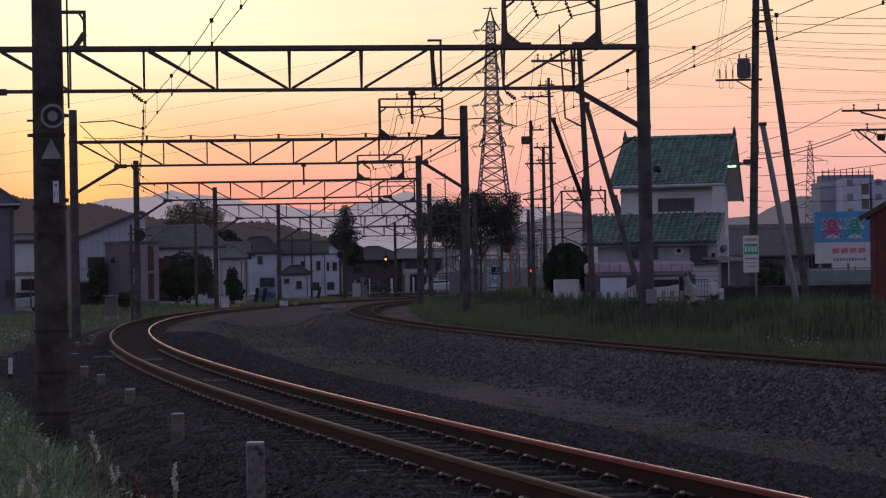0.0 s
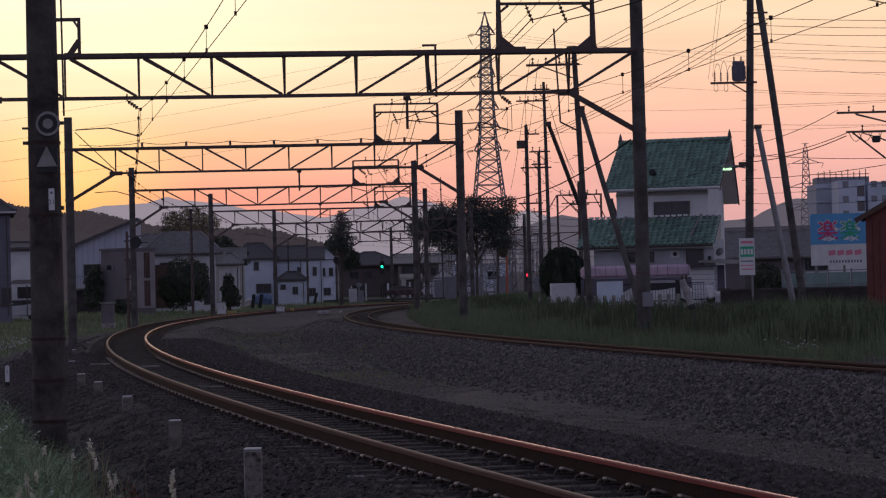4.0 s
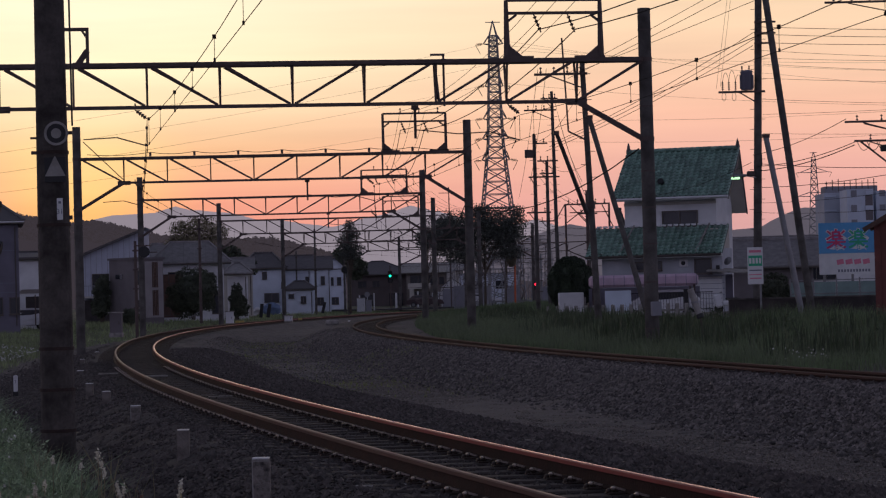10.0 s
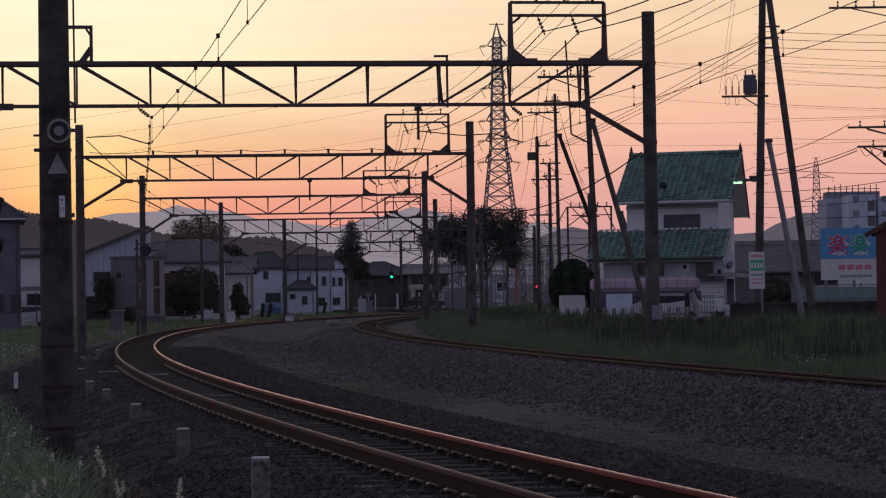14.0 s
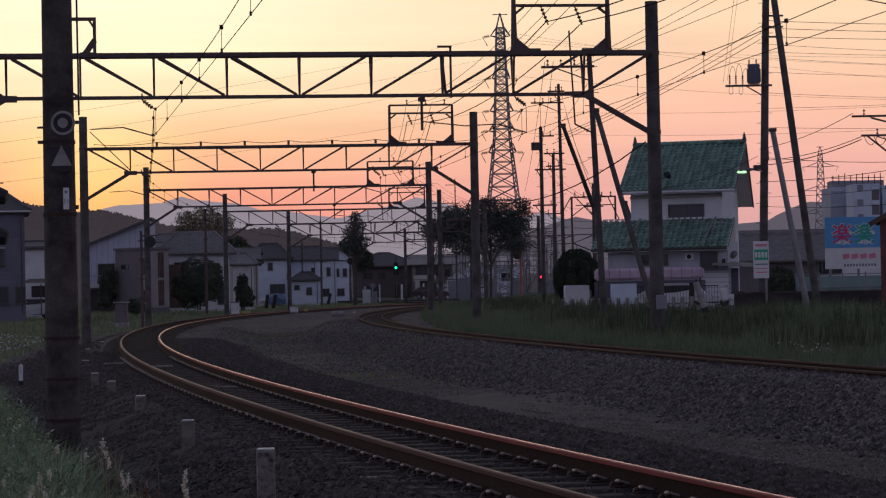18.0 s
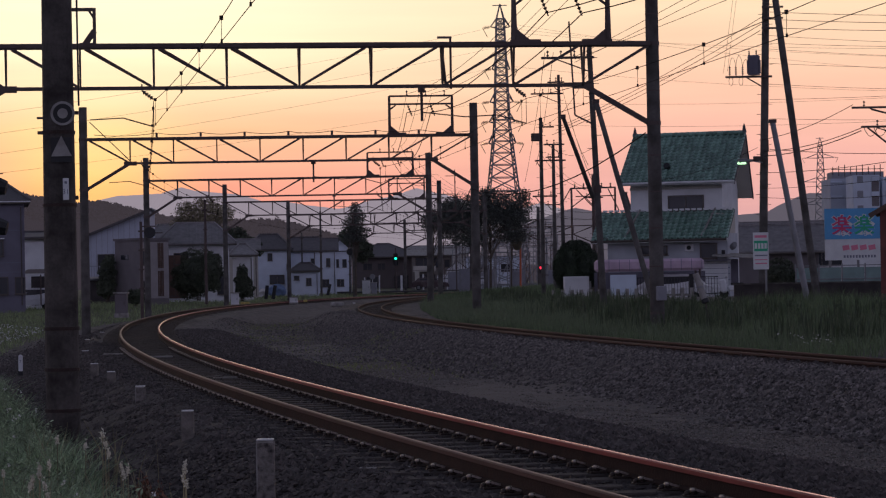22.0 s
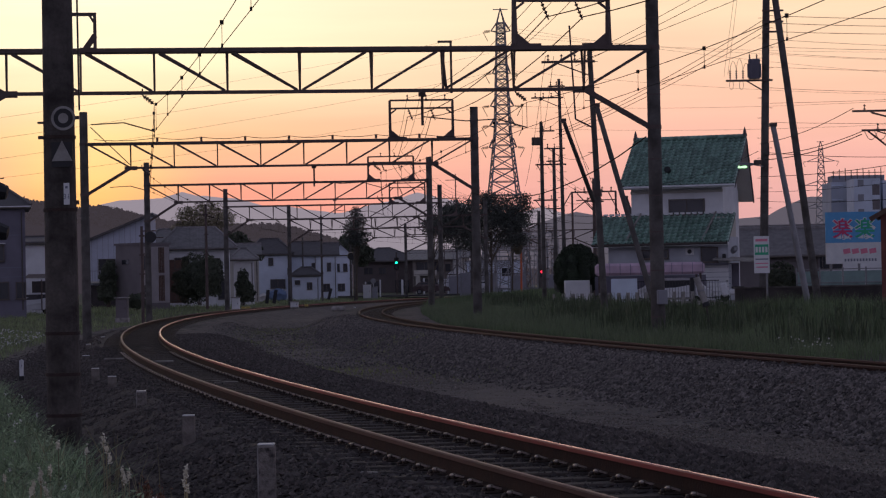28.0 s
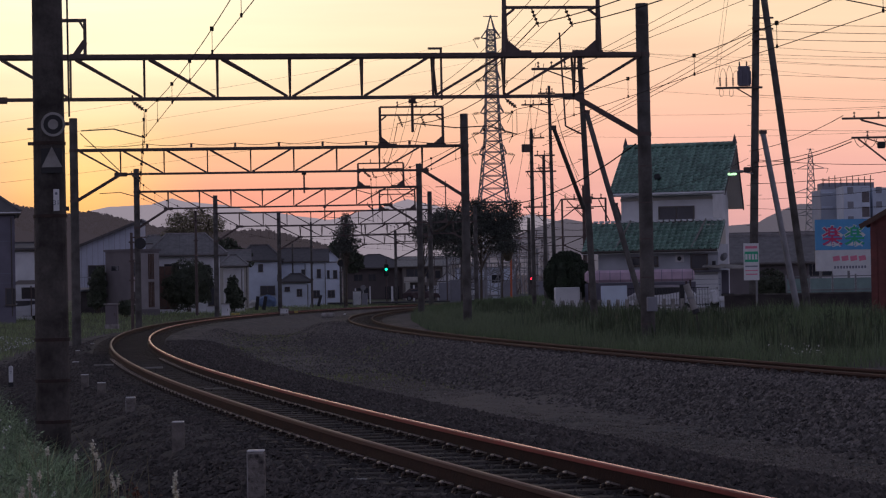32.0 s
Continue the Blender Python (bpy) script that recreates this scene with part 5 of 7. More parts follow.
part("brace", bar(B(), (8.27, 0, 6.61), (9.42, 0, 5.38), 0.06, 0.06), STEEL, gt)
part("brace", bar(B(), (9.45, 0, 6.62), (7.90, 0, 5.47), 0.06, 0.06), STEEL, gt)
part("brace", bar(B(), (10.21, 0, 6.64), (10.87, 0, 5.28), 0.06, 0.06), STEEL, gt)
for x in (7.97, 10.64):
    part("leg", boxm((x, 0, 3.34), (0.12, 0.12, 6.68)), STEEL, gt)
for k in range(5):
    g = B()
    insulator(g, (8.17 + 0.55 * k, 0, 6.71), (8.17 + 0.55 * k, 0, 7.00), 0.07, 3)
    part("insulator", g, PORC, gt)


# ---- lattice towers
def tower(x, y, z, h, wb, wt, label, arms, levels, th=0.09, turn=12, bend=0.45, waist=0.49):
    t = thing("lattice_tower", (x, y, z), label, "pylon", "lattice pylons", turn=turn)

    def half(s):
        m = wb * waist
        return (wb + (m - wb) * (s / bend)) / 2 if s < bend else (m + (wt - m) * (s - bend) / (1 - bend)) / 2
    zs = [0.0]
    for k in range(levels):
        zs.append(zs[-1] + 0.95 ** k)
    zs = [q / zs[-1] for q in zs]
    cs = [(-1, -1), (1, -1), (1, 1), (-1, 1)]
    for cx, cy in cs:
        wire("leg", [(cx * half(a), cy * half(a), a * h) for a in (0.0, bend, 1.0)], th * 0.85, "", parent=t, material=GALV)
    for a, b in zip(zs[:-1], zs[1:]):
        for i in range(4):
            (ax, ay), (bx, by) = cs[i], cs[(i + 1) % 4]
            ha, hb = half(a), half(b)
            g = B()
            bar(g, (ax * ha, ay * ha, a * h), (bx * hb, by * hb, b * h), th, th)
            bar(g, (bx * ha, by * ha, a * h), (ax * hb, ay * hb, b * h), th, th)
            bar(g, (ax * hb, ay * hb, b * h), (bx * hb, by * hb, b * h), th, th)
            part("brace", g, GALV, t)
    pk = B()
    for cx, cy in cs:
        bar(pk, (cx * wt / 2, cy * wt / 2, h), (0, 0, h * 1.055), th, th)
    bar(pk, (-0.9, 0, h * 1.05), (0.9, 0, h * 1.05), th, th)
    part("peak", pk, GALV, t)
    for s, w in arms:
        zz, hh = s * h, half(s)
        for sd in (-1, 1):
            g = B()
            for cy in (-1, 1):
                bar(g, (sd * hh, cy * hh, zz), (sd * w, 0, zz + 0.1), th, th)
                bar(g, (sd * hh, cy * hh, zz + 0.055 * h * 0.6), (sd * w, 0, zz + 0.1), th, th)
            part("crossarm", g, GALV, t)
            g = B()
            insulator(g, (sd * w, 0, zz + 0.1), (sd * (w + 0.03 * h), 0, zz - 0.02), 0.19, 6)
            rod(g, (sd * (w + 0.03 * h), 0, zz), (sd * (w + 0.012 * h), 0, zz - 0.035 * h), 0.04, None, 5)
            part("insulator", g, PORC, t)
    return t


tower(7.6, 300, 0.4, 33.0, 6.0, 0.9, "tall steel lattice pylon beside the substation", ((0.967, 1.2), (0.81, 1.1), (0.688, 1.45), (0.614, 1.6), (0.535, 1.7)), 26, th=0.10, turn=6, bend=0.60, waist=0.31)
tower(93.0, 600, 0.4, 32.5, 7.6, 1.0, "distant steel lattice pylon with three crossarms", ((0.9, 3.4), (0.72, 4.0), (0.55, 4.0)), 15, th=0.13, turn=-8, waist=0.38)


# ---- billboard
def billboard():
    t = thing("billboard", (22.68, 130, 0.51), "blue and white billboard with red and green characters", "billboard")
    part("panel_top", boxm((0, 0, 3.6), (4.75, 0.12, 1.62)), BLUE, t, "blue upper panel")
    part("panel_bottom", boxm((0, 0, 2.22), (4.75, 0.12, 1.10)), SIGNW, t, "white lower panel")
    for x in (-2.1, -0.6, 0.9, 2.2):
        part("post", boxm((x, 0.15, 1.0), (0.12, 0.12, 3.4)), GALV, t)
    part("stay", boxm((0, 0.15, 1.0), (4.6, 0.06, 0.06)), GALV, t)

    def text(body, x, z, size, m, shear=0.0, y=-0.062, grow=0.012):
        c = bpy.data.curves.new("lettering", "FONT")
        c.body, c.size, c.extrude, c.align_x, c.shear, c.offset = body, size, 0.004, "CENTER", shear, grow
        c.materials.append(m)
        o = new("lettering", c)
        o.parent, o.matrix_basis = t, pose(x, y, z, 90)
    text("\u697d", -1.46, 3.12, 1.12, SIGNW, grow=0.045)
    text("\u697d", -0.28, 3.12, 1.12, SIGNW, grow=0.045)
    text("\u697d", -1.46, 3.12, 1.12, SIGNR, y=-0.068)
    text("\u697d", -0.28, 3.12, 1.12, SIGNG, y=-0.068)
    text("\u3089\u304f", -1.26, 2.97, 0.30, SIGNW, y=-0.075)
    text("\u3089\u304f", -0.08, 2.97, 0.30, SIGNW, y=-0.075)
    for k in range(4):
        x = -1.45 + 0.46 * k
        part("print_bar", bar(B(), (x, -0.065, 2.30), (x + 0.36, -0.065, 2.36), 0.006, 0.26), SIGNP, t)
    for k in range(11):
        part("print_bar", boxm((-1.35 + 0.16 * k, -0.063, 1.86), (0.10, 0.006, 0.14)), SIGNK, t)
    for k in range(6):
        part("print_bar", boxm((0.85 + 0.16 * k, -0.063, 1.86), (0.11, 0.006, 0.12)), SIGNK, t)
    part("print_bar", boxm((1.45, -0.063, 2.55), (0.8, 0.006, 0.13)), SIGNP, t)
    part("print_bar", boxm((1.45, -0.063, 2.3), (0.8, 0.006, 0.16)), SIGNK, t)
    part("vending_post", boxm((-2.05, -0.3, 0.75), (0.3, 0.3, 1.0), bevel=0.03), WHITE, t, "white box below the board")


billboard()


# ---- red-brown shed by the line
def shed():
    t = thing("shed", (15.62, 73.55, 0.55), "red-brown boarded shed with a gable roof", "shed", turn=-11)
    part("wall", walls(4.8, 4.0, 2.75), REDW, t)
    for g in gables(4.8, 4.0, 2.75, 1.35, "y"):
        part("gable", g, REDW, t)
    for name, g in gable_roof(4.8, 4.0, 2.75, 1.35, 0.14, ridge="y"):
        part(name, g, WOODB, t, "brown sheet roof")
    for k in range(24):
        part("board", boxm((-2.3 + 0.2 * k, -2.02, 1.3), (0.185, 0.03, 2.8)), REDW, t)
    part("verge", bar(B(), (-2.7, -2.28, 2.62), (0, -2.28, 4.13), 0.04, 0.14), WOODB, t)


shed()
rw = thing("retaining_wall", (16.5, 101, 0.2), "dark stained low retaining wall behind the grass", "wall")
part("wall", boxm((0, 0, 0.4), (9.0, 0.3, 1.0)), mat("stained_dark_concrete", (0.06, 0.05, 0.048), 0.9, scale=2, vary=0.35, bump=0.3), rw)
part("coping", boxm((0, -0.02, 0.93), (9.1, 0.36, 0.06)), CONC, rw)


# ---- distant blocks of flats
def flats():
    t = thing("apartment_block", (86.0, 505, 0.5), "distant grey-blue apartment blocks with plant on the roof", "building", "distant buildings")
    # air haze put into the pale walls and grey windows
    pale = mat("hazed_tower_wall", (0.58, 0.63, 0.72), 0.85, scale=0.3, vary=0.1, bump=0.1)
    rear = part("wall", boxm((3.0, 14, 10.0), (15.0, 12, 21.4)), mat("hazed_rear_wall", (0.44, 0.47, 0.54), 0.85, scale=0.3, vary=0.1, bump=0.1), t, "grey rear block")
    front = part("wall", boxm((0.9, 0, 9.9), (5.4, 9, 21.9)), pale, t, "pale bluish front block")
    side = part("wall", boxm((9.5, 2, 9.9), (10.0, 9, 21.2)), pale, t, "pale bluish wing")
    # recess drawn as a darker strip, its shade put into the colour
    part("recess", boxm((2.7, -4.42, 10.2), (1.5, 0.3, 20.6)), BROWNW, front)
    for z in range(2, 21, 3):
        part("window", boxm((-0.4, -4.53, z), (1.2, 0.12, 1.3)), GREYW, front)
        part("ledge", boxm((-3.2, 7.9, z), (2.4, 0.4, 0.3)), pale, rear)
        part("balcony", boxm((2.7, -4.62, z), (1.5, 0.5, 0.9)), pale, front)
        for x in (5.8, 8.0, 10.2):
            part("window", boxm((x, -2.53, z), (1.2, 0.12, 1.3)), GREYW, side)
    pl = part("roof_plant", boxm((1.6, 13, 21.4), (11.0, 6, 1.5)), GREYW, t, "grey railings and plant on the roof")
    for k in range(9):
        part("mast", boxm((-3.6 + 1.25 * k, 10, 22.4), (0.16, 0.16, 1.6 + 0.5 * (k % 3))), STEEL, pl)
    part("roof_rail", boxm((1.6, 10, 22.7), (11.0, 0.12, 0.14)), STEEL, pl)


flats()


# ---- substation steelwork behind the trees
def substation(x0, y0, spread, tops, mesh, label):
    """Slim lattice columns joined by lattice beams, with insulators and busbars."""
    t = thing("substation_frame", (x0, y0, 0.4), label, "steelwork", "substation steelwork")
    rng = random.Random(int(y0))
    hi = max(tops)
    n = len(spread)
    for x in spread:
        g = B()
        h = hi * rng.uniform(0.72, 1.12)
        for s in (-0.22, 0.22):
            bar(g, (x + s, 0, 0), (x + s * 0.6, 0, h), 0.07, 0.07)
        for k in range(10):
            a, b = (-0.2, 0.2) if k % 2 else (0.2, -0.2)
            bar(g, (x + a, 0, h * k / 10), (x + b, 0, h * (k + 1) / 10), 0.045, 0.045)
        part("column", g, mesh, t)
    a, b = spread[0], spread[-1]
    for z in tops:
        g = B()
        m = int((b - a) / 0.5)
        for s in (0, 0.42):
            bar(g, (a - 0.3, 0, z + s), (b + 0.3, 0, z + s), 0.06, 0.06)
        for k in range(m):
            bar(g, (a + 0.5 * k, 0, z + 0.42 * (k % 2)), (a + 0.5 * (k + 1), 0, z + 0.42 * ((k + 1) % 2)), 0.04, 0.04)
        part("beam", g, mesh, t)
        for k in range(int((b - a) / 0.9)):
            g = B(); insulator(g, (a + 0.4 + 0.9 * k, -0.1, z + 0.45), (a + 0.4 + 0.9 * k, -0.1, z + 1.0), 0.10, 4)
            part("insulator", g, PORC, t)
        part("busbar", bar(B(), (a, -0.1, z + 1.02), (b, -0.1, z + 1.06), 0.035, 0.035), mesh, t)
    for k in range(n - 1):
        x = (spread[k] + spread[k + 1]) / 2
        part("brace", bar(B(), (spread[k], 0.05, tops[0] * 0.2), (spread[k + 1], 0.05, tops[0]), 0.05, 0.05), mesh, t)
        if k % 2 == 0:
            part("switch_cabinet", boxm((x, 1.2, 1.0), (1.3, 1.0, rng.uniform(1.6, 2.6)), bevel=0.04), GREYW, t, "grey switchgear cabinet")


substation(5.6, 302, (-4.2, -2.2, -0.4, 1.2, 2.6, 4.2, 5.8, 8.0), (3.4, 5.6, 7.9), GALV, "grey steel lattice gantries of a substation")
substation(5.0, 262, (-3.3, -1.9, -0.6, 0.9, 2.1, 3.6, 5.3, 7.2), (2.9, 4.4, 6.0), GALV, "slim grey lattice frames in a fenced switchyard")
substation(6.5, 285, (-6.5, -4.0, -2.4, -1.0, 1.5, 3.4, 6.2), (4.9, 6.9), STEEL, "dark steel lattice frames carrying busbars")


# ---- trees and shrubs
# leaf colour greyed to carry the haze of distance
GREYLEAF = mat("haze_grey_green_leaves", (0.10, 0.11, 0.095), 0.75, scale=0.7, vary=0.35, bump=0, random_tint=0.45)


def leaves(points, size, rng, material, name, parent, flat=0.5):
    """Small four-cornered leaf clumps at the points, each turned at random."""
    n = len(points)
    a = rng.normal(size=(n, 3)); a /= np.linalg.norm(a, axis=1)[:, None]
    b = rng.normal(size=(n, 3)); b -= (b * a).sum(1)[:, None] * a; b /= np.linalg.norm(b, axis=1)[:, None]
    s = size * rng.uniform(0.6, 1.4, (n, 1))
    p = np.asarray(points)
    c = np.cross(a, b)
    v = np.stack([p - a * s, p + b * s * flat, p + a * s + c * s * 0.2, p - b * s * flat], 1).reshape(-1, 3)
    f = np.arange(n * 4).reshape(-1, 4)
    me = bpy.data.meshes.new(name)
    me.from_pydata(v.tolist(), [], f.tolist())
    ob = link(name, me, material, parent)
    return ob


def blob_points(rng, blobs, count, shell=0.55, lumpy=1.0):
    """Points scattered in a set of ellipsoids, more towards their outside, with gaps."""
    out = []
    vol = np.array([b[3] * b[4] * b[5] for b in blobs]) ** 0.75
    for b, m in zip(blobs, (vol / vol.sum() * count).astype(int)):
        d = rng.normal(size=(m, 3)); d /= np.linalg.norm(d, axis=1)[:, None]
        r = shell + (1 - shell) * rng.random((m, 1)) ** 0.6
        lump = 1 + lumpy * (0.16 * np.sin(d[:, :1] * 7 + b[0]) * np.sin(d[:, 1:2] * 6 + b[1]) + 0.14 * np.sin(d[:, 2:3] * 9 + b[0] * 3))
        out.append(np.array(b[:3]) + d * r * lump * np.array(b[3:6]))
    return np.concatenate(out)


def tree(x, y, z, h, label, blobs, count, leaf, trunk=0.22, seed=1, limbs=9, material=None, group="trees beyond the line", shell=0.5):
    t = thing("tree", (x, y, z), label, "tree", group)
    rng = np.random.default_rng(seed)
    g = rod(B(), (0, 0, -0.2), (0.1, 0, h * 0.62), trunk, trunk * 0.4, 10)
    rod(g, (0.1, 0, h * 0.62), (0.0, 0.1, h * 0.95), trunk * 0.4, 0.03, 8)
    part("trunk", g, BARK, t)
    for k in range(limbs):
        b = blobs[k % len(blobs)]
        z0 = h * rng.uniform(0.25, 0.6)
        e = (b[0] + rng.normal() * b[3] * 0.4, b[1] + rng.normal() * b[4] * 0.4, b[2] + rng.normal() * b[5] * 0.4)
        part("limb", rod(B(), (0.05, 0, z0), e, trunk * 0.3, 0.02, 6), BARK, t)
    c = leaves(blob_points(rng, blobs, count, shell), leaf, rng, material or LEAF, "crown", t)
    return t


def bush(x, y, z, label, blobs, count, leaf, seed, material=None, core=0.82, group="shrubs", lumpy=1.0):
    t = thing("shrub", (x, y, z), label, "shrub", group)
    rng = np.random.default_rng(seed)
    g = B()
    for b in blobs:
        bmesh.ops.create_icosphere(g, subdivisions=3, radius=1, matrix=Matrix.Translation(b[:3]) @ Matrix.Diagonal((b[3] * core, b[4] * core, b[5] * core, 1)))
    for v in g.verts:
        v.co += Vector(noise.noise_vector(v.co * 2.1)) * 0.12 * lumpy
    part("inner_growth", g, material or LEAF, t)
    leaves(blob_points(rng, blobs, count, 0.86, lumpy), leaf, rng, material or LEAF, "foliage", t)
    for k in range(3):
        part("stem", rod(B(), (0.1 * k - 0.1, 0, -0.3), (0.2 * k - 0.2, 0, blobs[0][2]), 0.05, 0.03, 6), BARK, t)
    return t


tree(4.2, 216, 0.5, 9.3, "broad dark tree with a ragged airy crown", [(-3.0, 0, 6.9, 2.0, 1.6, 1.7), (-1.4, 0.3, 7.0, 2.0, 1.8, 1.9), (0.5, 0, 7.5, 1.9, 1.6, 1.7), (2.3, 0.2, 7.2, 1.7, 1.5, 1.7), (1.4, 0, 6.4, 2.2, 1.8, 1.2), (-2.6, 0, 5.9, 1.9, 1.8, 1.0),
     (3.1, 0, 8.2, 0.7, 0.6, 0.9), (-0.3, 0, 8.5, 1.1, 0.9, 0.7), (-1.8, 0, 4.7, 2.4, 1.6, 0.9), (2.0, 0, 4.9, 1.7, 1.4, 0.9)], 27000, 0.09, 0.13, 3, 34, GREYLEAF, shell=0.1)
tree(-0.9, 222, 0.5, 8.0, "dark tree standing between poles", [(0, 0, 6.4, 1.0, 1.4, 1.1), (1.2, 0, 6.1, 1.3, 1.3, 1.1), (1.6, 0.3, 7.4, 1.0, 1.0, 0.9)], 9000, 0.09, 0.10, 5, 12, GREYLEAF, shell=0.1)
tree(6.7, 240, 0.5, 7.6, "dark leaning tree at the pylon's foot", [(0, 0, 6.4, 1.2, 1.2, 1.2), (0.7, 0, 6.9, 1.3, 1.2, 1.1), (0.2, 0, 7.6, 0.9, 0.7, 0.8)], 2300, 0.085, 0.10, 6, 10, GREYLEAF, shell=0.1)
tree(-8.4, 236, 0.4, 8.9, "tall narrow dark conifer beside the houses", [(0, 0, 5.4, 1.3, 1.3, 0.6), (0.2, 0, 6.0, 1.4, 1.2, 0.8), (-0.3, 0, 6.7, 1.1, 1.0, 0.8), (0.25, 0, 7.4, 1.0, 0.9, 0.7), (0.05, 0, 8.2, 0.6, 0.6, 0.7)], 6200, 0.078, 0.12, 8, 30, GREYLEAF, shell=0.1)
tree(-22.1, 226, 0.5, 9.4, "rounded airy tree behind the tiled roofs", [(-1.3, 0, 7.8, 1.3, 1.2, 1.0), (0.6, 0, 8.1, 1.5, 1.2, 1.1), (2.0, 0, 7.5, 1.1, 1.1, 0.9), (0, 0, 6.7, 2.2, 1.4, 0.9), (-2.0, 0, 6.6, 1.0, 1.0, 0.7)], 8500, 0.085, 0.14, 9, 14, OLIVE, shell=0.2)
tree(-29.2, 240, 0.5, 6.4, "low dark tree behind the roofs", [(0, 0, 4.6, 3.4, 1.6, 1.7), (3.6, 0, 4.2, 3.0, 1.6, 1.6)], 6000, 0.18, 0.2, 12, 8)
tree(-20.6, 240, 0.5, 6.0, "dark tree crowded behind the white houses", [(0, 0, 5.2, 1.8, 1.5, 1.3), (1.4, 0, 4.4, 1.4, 1.3, 1.3)], 4000, 0.17, 0.2, 13, 8)
tree(-11.6, 300, 0.5, 7.6, "dark tree behind the far houses", [(0, 0, 5.6, 1.7, 1.4, 1.5), (1.7, 0, 4.8, 1.4, 1.3, 1.4)], 3500, 0.2, 0.2, 14, 8)
bush(-18.55, 186, 0.6, "large dark rounded shrub beside a tiled house", [(0, 0, 1.7, 1.75, 1.4, 1.75), (0.9, -0.3, 2.0, 1.0, 1.0, 1.4), (-0.8, 0, 1.3, 1.2, 1.1, 1.3)], 16000, 0.07, 21)
bush(-25.2, 184, 0.6, "slim dark shrub beside a taupe house", [(0, 0, 1.8, 0.65, 0.6, 1.0), (-0.1, 0, 0.9, 0.7, 0.6, 0.9), (0.2, 0, 2.6, 0.4, 0.4, 0.6)], 4000, 0.09, 22)
bush(-15.4, 188, 0.5, "dark pointed shrub beside a pole", [(0, 0, 1.1, 0.55, 0.5, 1.2), (0.3, 0, 0.6, 0.6, 0.5, 0.7)], 3000, 0.09, 23)
bush(-21.6, 172, 0.4, "low dark hedge plant before a house", [(0, 0, 0.3, 0.7, 0.5, 0.5)], 1500, 0.08, 24)
bush(6.3, 116, 0.5, "round clipped dark green garden tree", [(0.02, 0, 1.72, 0.98, 0.95, 1.04), (-0.62, -0.25, 1.45, 0.48, 0.5, 0.98), (-0.2, -0.5, 1.5, 0.46, 0.5, 1.08), (0.28, -0.5, 1.55, 0.46, 0.5, 1.0), (0.66, -0.2, 1.55, 0.44, 0.5, 0.86), (0.0, 0, 1.1, 1.0, 0.9, 0.75)], 42000, 0.042, 25, HEDGE, core=0.88, lumpy=0.4)
bush(17.6, 128, 0.4, "dark shrub before the billboard", [(0, 0, 0.9, 0.9, 0.7, 0.9), (0.6, 0, 0.5, 0.8, 0.6, 0.6)], 3500, 0.08, 26)
wb = thing("garden_wall", (6.2, 114, 0.35), "white plastered garden wall under a round shrub", "wall")
part("wall", boxm((0, 0, 0.6), (1.15, 1.0, 1.25), bevel=0.03), WHITE, wb)
part("pier", boxm((0.62, -0.1, 0.5), (0.12, 0.3, 1.0)), CONC2, wb)


# ---- small things along the near track
STAKE = mat("stained_stake_concrete", (0.20, 0.175, 0.155), 0.85, scale=7, vary=0.35, bump=0.4, second=(0.09, 0.075, 0.065), fine=45)


def stake(x, y, z, h, w, label, material=None, head=None, edge=False):
    t = thing("marker_stake", (x, y, z), label, "stake", "concrete stakes beside the track")
    part("shaft", boxm((0, 0, h / 2 - 0.1), (w, w, h + 0.2), bevel=w * 0.07), material or CONC2, t)
    part("cap", boxm((0, 0, h + 0.004), (w * 0.96, w * 0.96, 0.012), bevel=0.004), head or SIGNW, t, "pale top")
    if edge:
        part("paint_edge", boxm((-w / 2 + 0.006, -w / 2 - 0.001, h / 2), (0.009, 0.006, h - 0.02)), CONC2, t, "white paint left on one edge")
        part("paint_edge", boxm((0, -w / 2 - 0.001, h - 0.012), (w * 0.9, 0.006, 0.012)), CONC2, t, "white paint left under the top")


stake(-1.37, 18.6, -0.40, 0.74, 0.135, "square weathered concrete stake with flaking white paint", FLAKE, edge=True)
stake(-2.69, 25.6, -0.42, 0.63, 0.125, "square weathered concrete stake", STAKE)
stake(-4.10, 33.0, -0.42, 0.59, 0.13, "square weathered concrete stake", FLAKE, edge=True)
stake(-5.36, 39.4, -0.42, 0.57, 0.13, "square weathered concrete stake", STAKE)
stake(-6.14, 43.0, -0.42, 0.59, 0.13, "square weathered concrete stake", STAKE)
stake(-8.35, 57.0, -0.42, 0.45, 0.15, "short weathered concrete stake", CONC)
for k, (x, y) in enumerate(((-9.6, 66.0), (-10.6, 76.0), (-4.9, 119.0))):
    stake(x, y, -0.4, 0.5, 0.12, "small pale marker stake at the ballast edge", STAKE)
ms = thing("distance_marker", (-9.21, 53.27, -0.42), "slim white marker post with a 7 and a black foot", "stake", "concrete stakes beside the track")
part("post", boxm((0, 0, 0.28), (0.09, 0.06, 0.34), bevel=0.015), WHITE, ms)
part("head", rod(B(), (0, -0.03, 0.45), (0, 0.03, 0.45), 0.044, None, 14), WHITE, ms, "rounded white head")
part("foot", boxm((0, 0, 0.03), (0.11, 0.07, 0.22), bevel=0.01), BLACK, ms, "black foot")
c = bpy.data.curves.new("marker_number", "FONT")
c.body, c.size, c.extrude, c.align_x = "7", 0.10, 0.001, "CENTER"
c.materials.append(SIGNK)
n = new("marker_number", c)
n.parent, n.matrix_basis = ms, pose(0, -0.032, 0.31, 90)
st = thing("rail_lubricator", (-5.75, 133, -0.35), "pale lumpy lineside fitting between the tracks", "fitting")
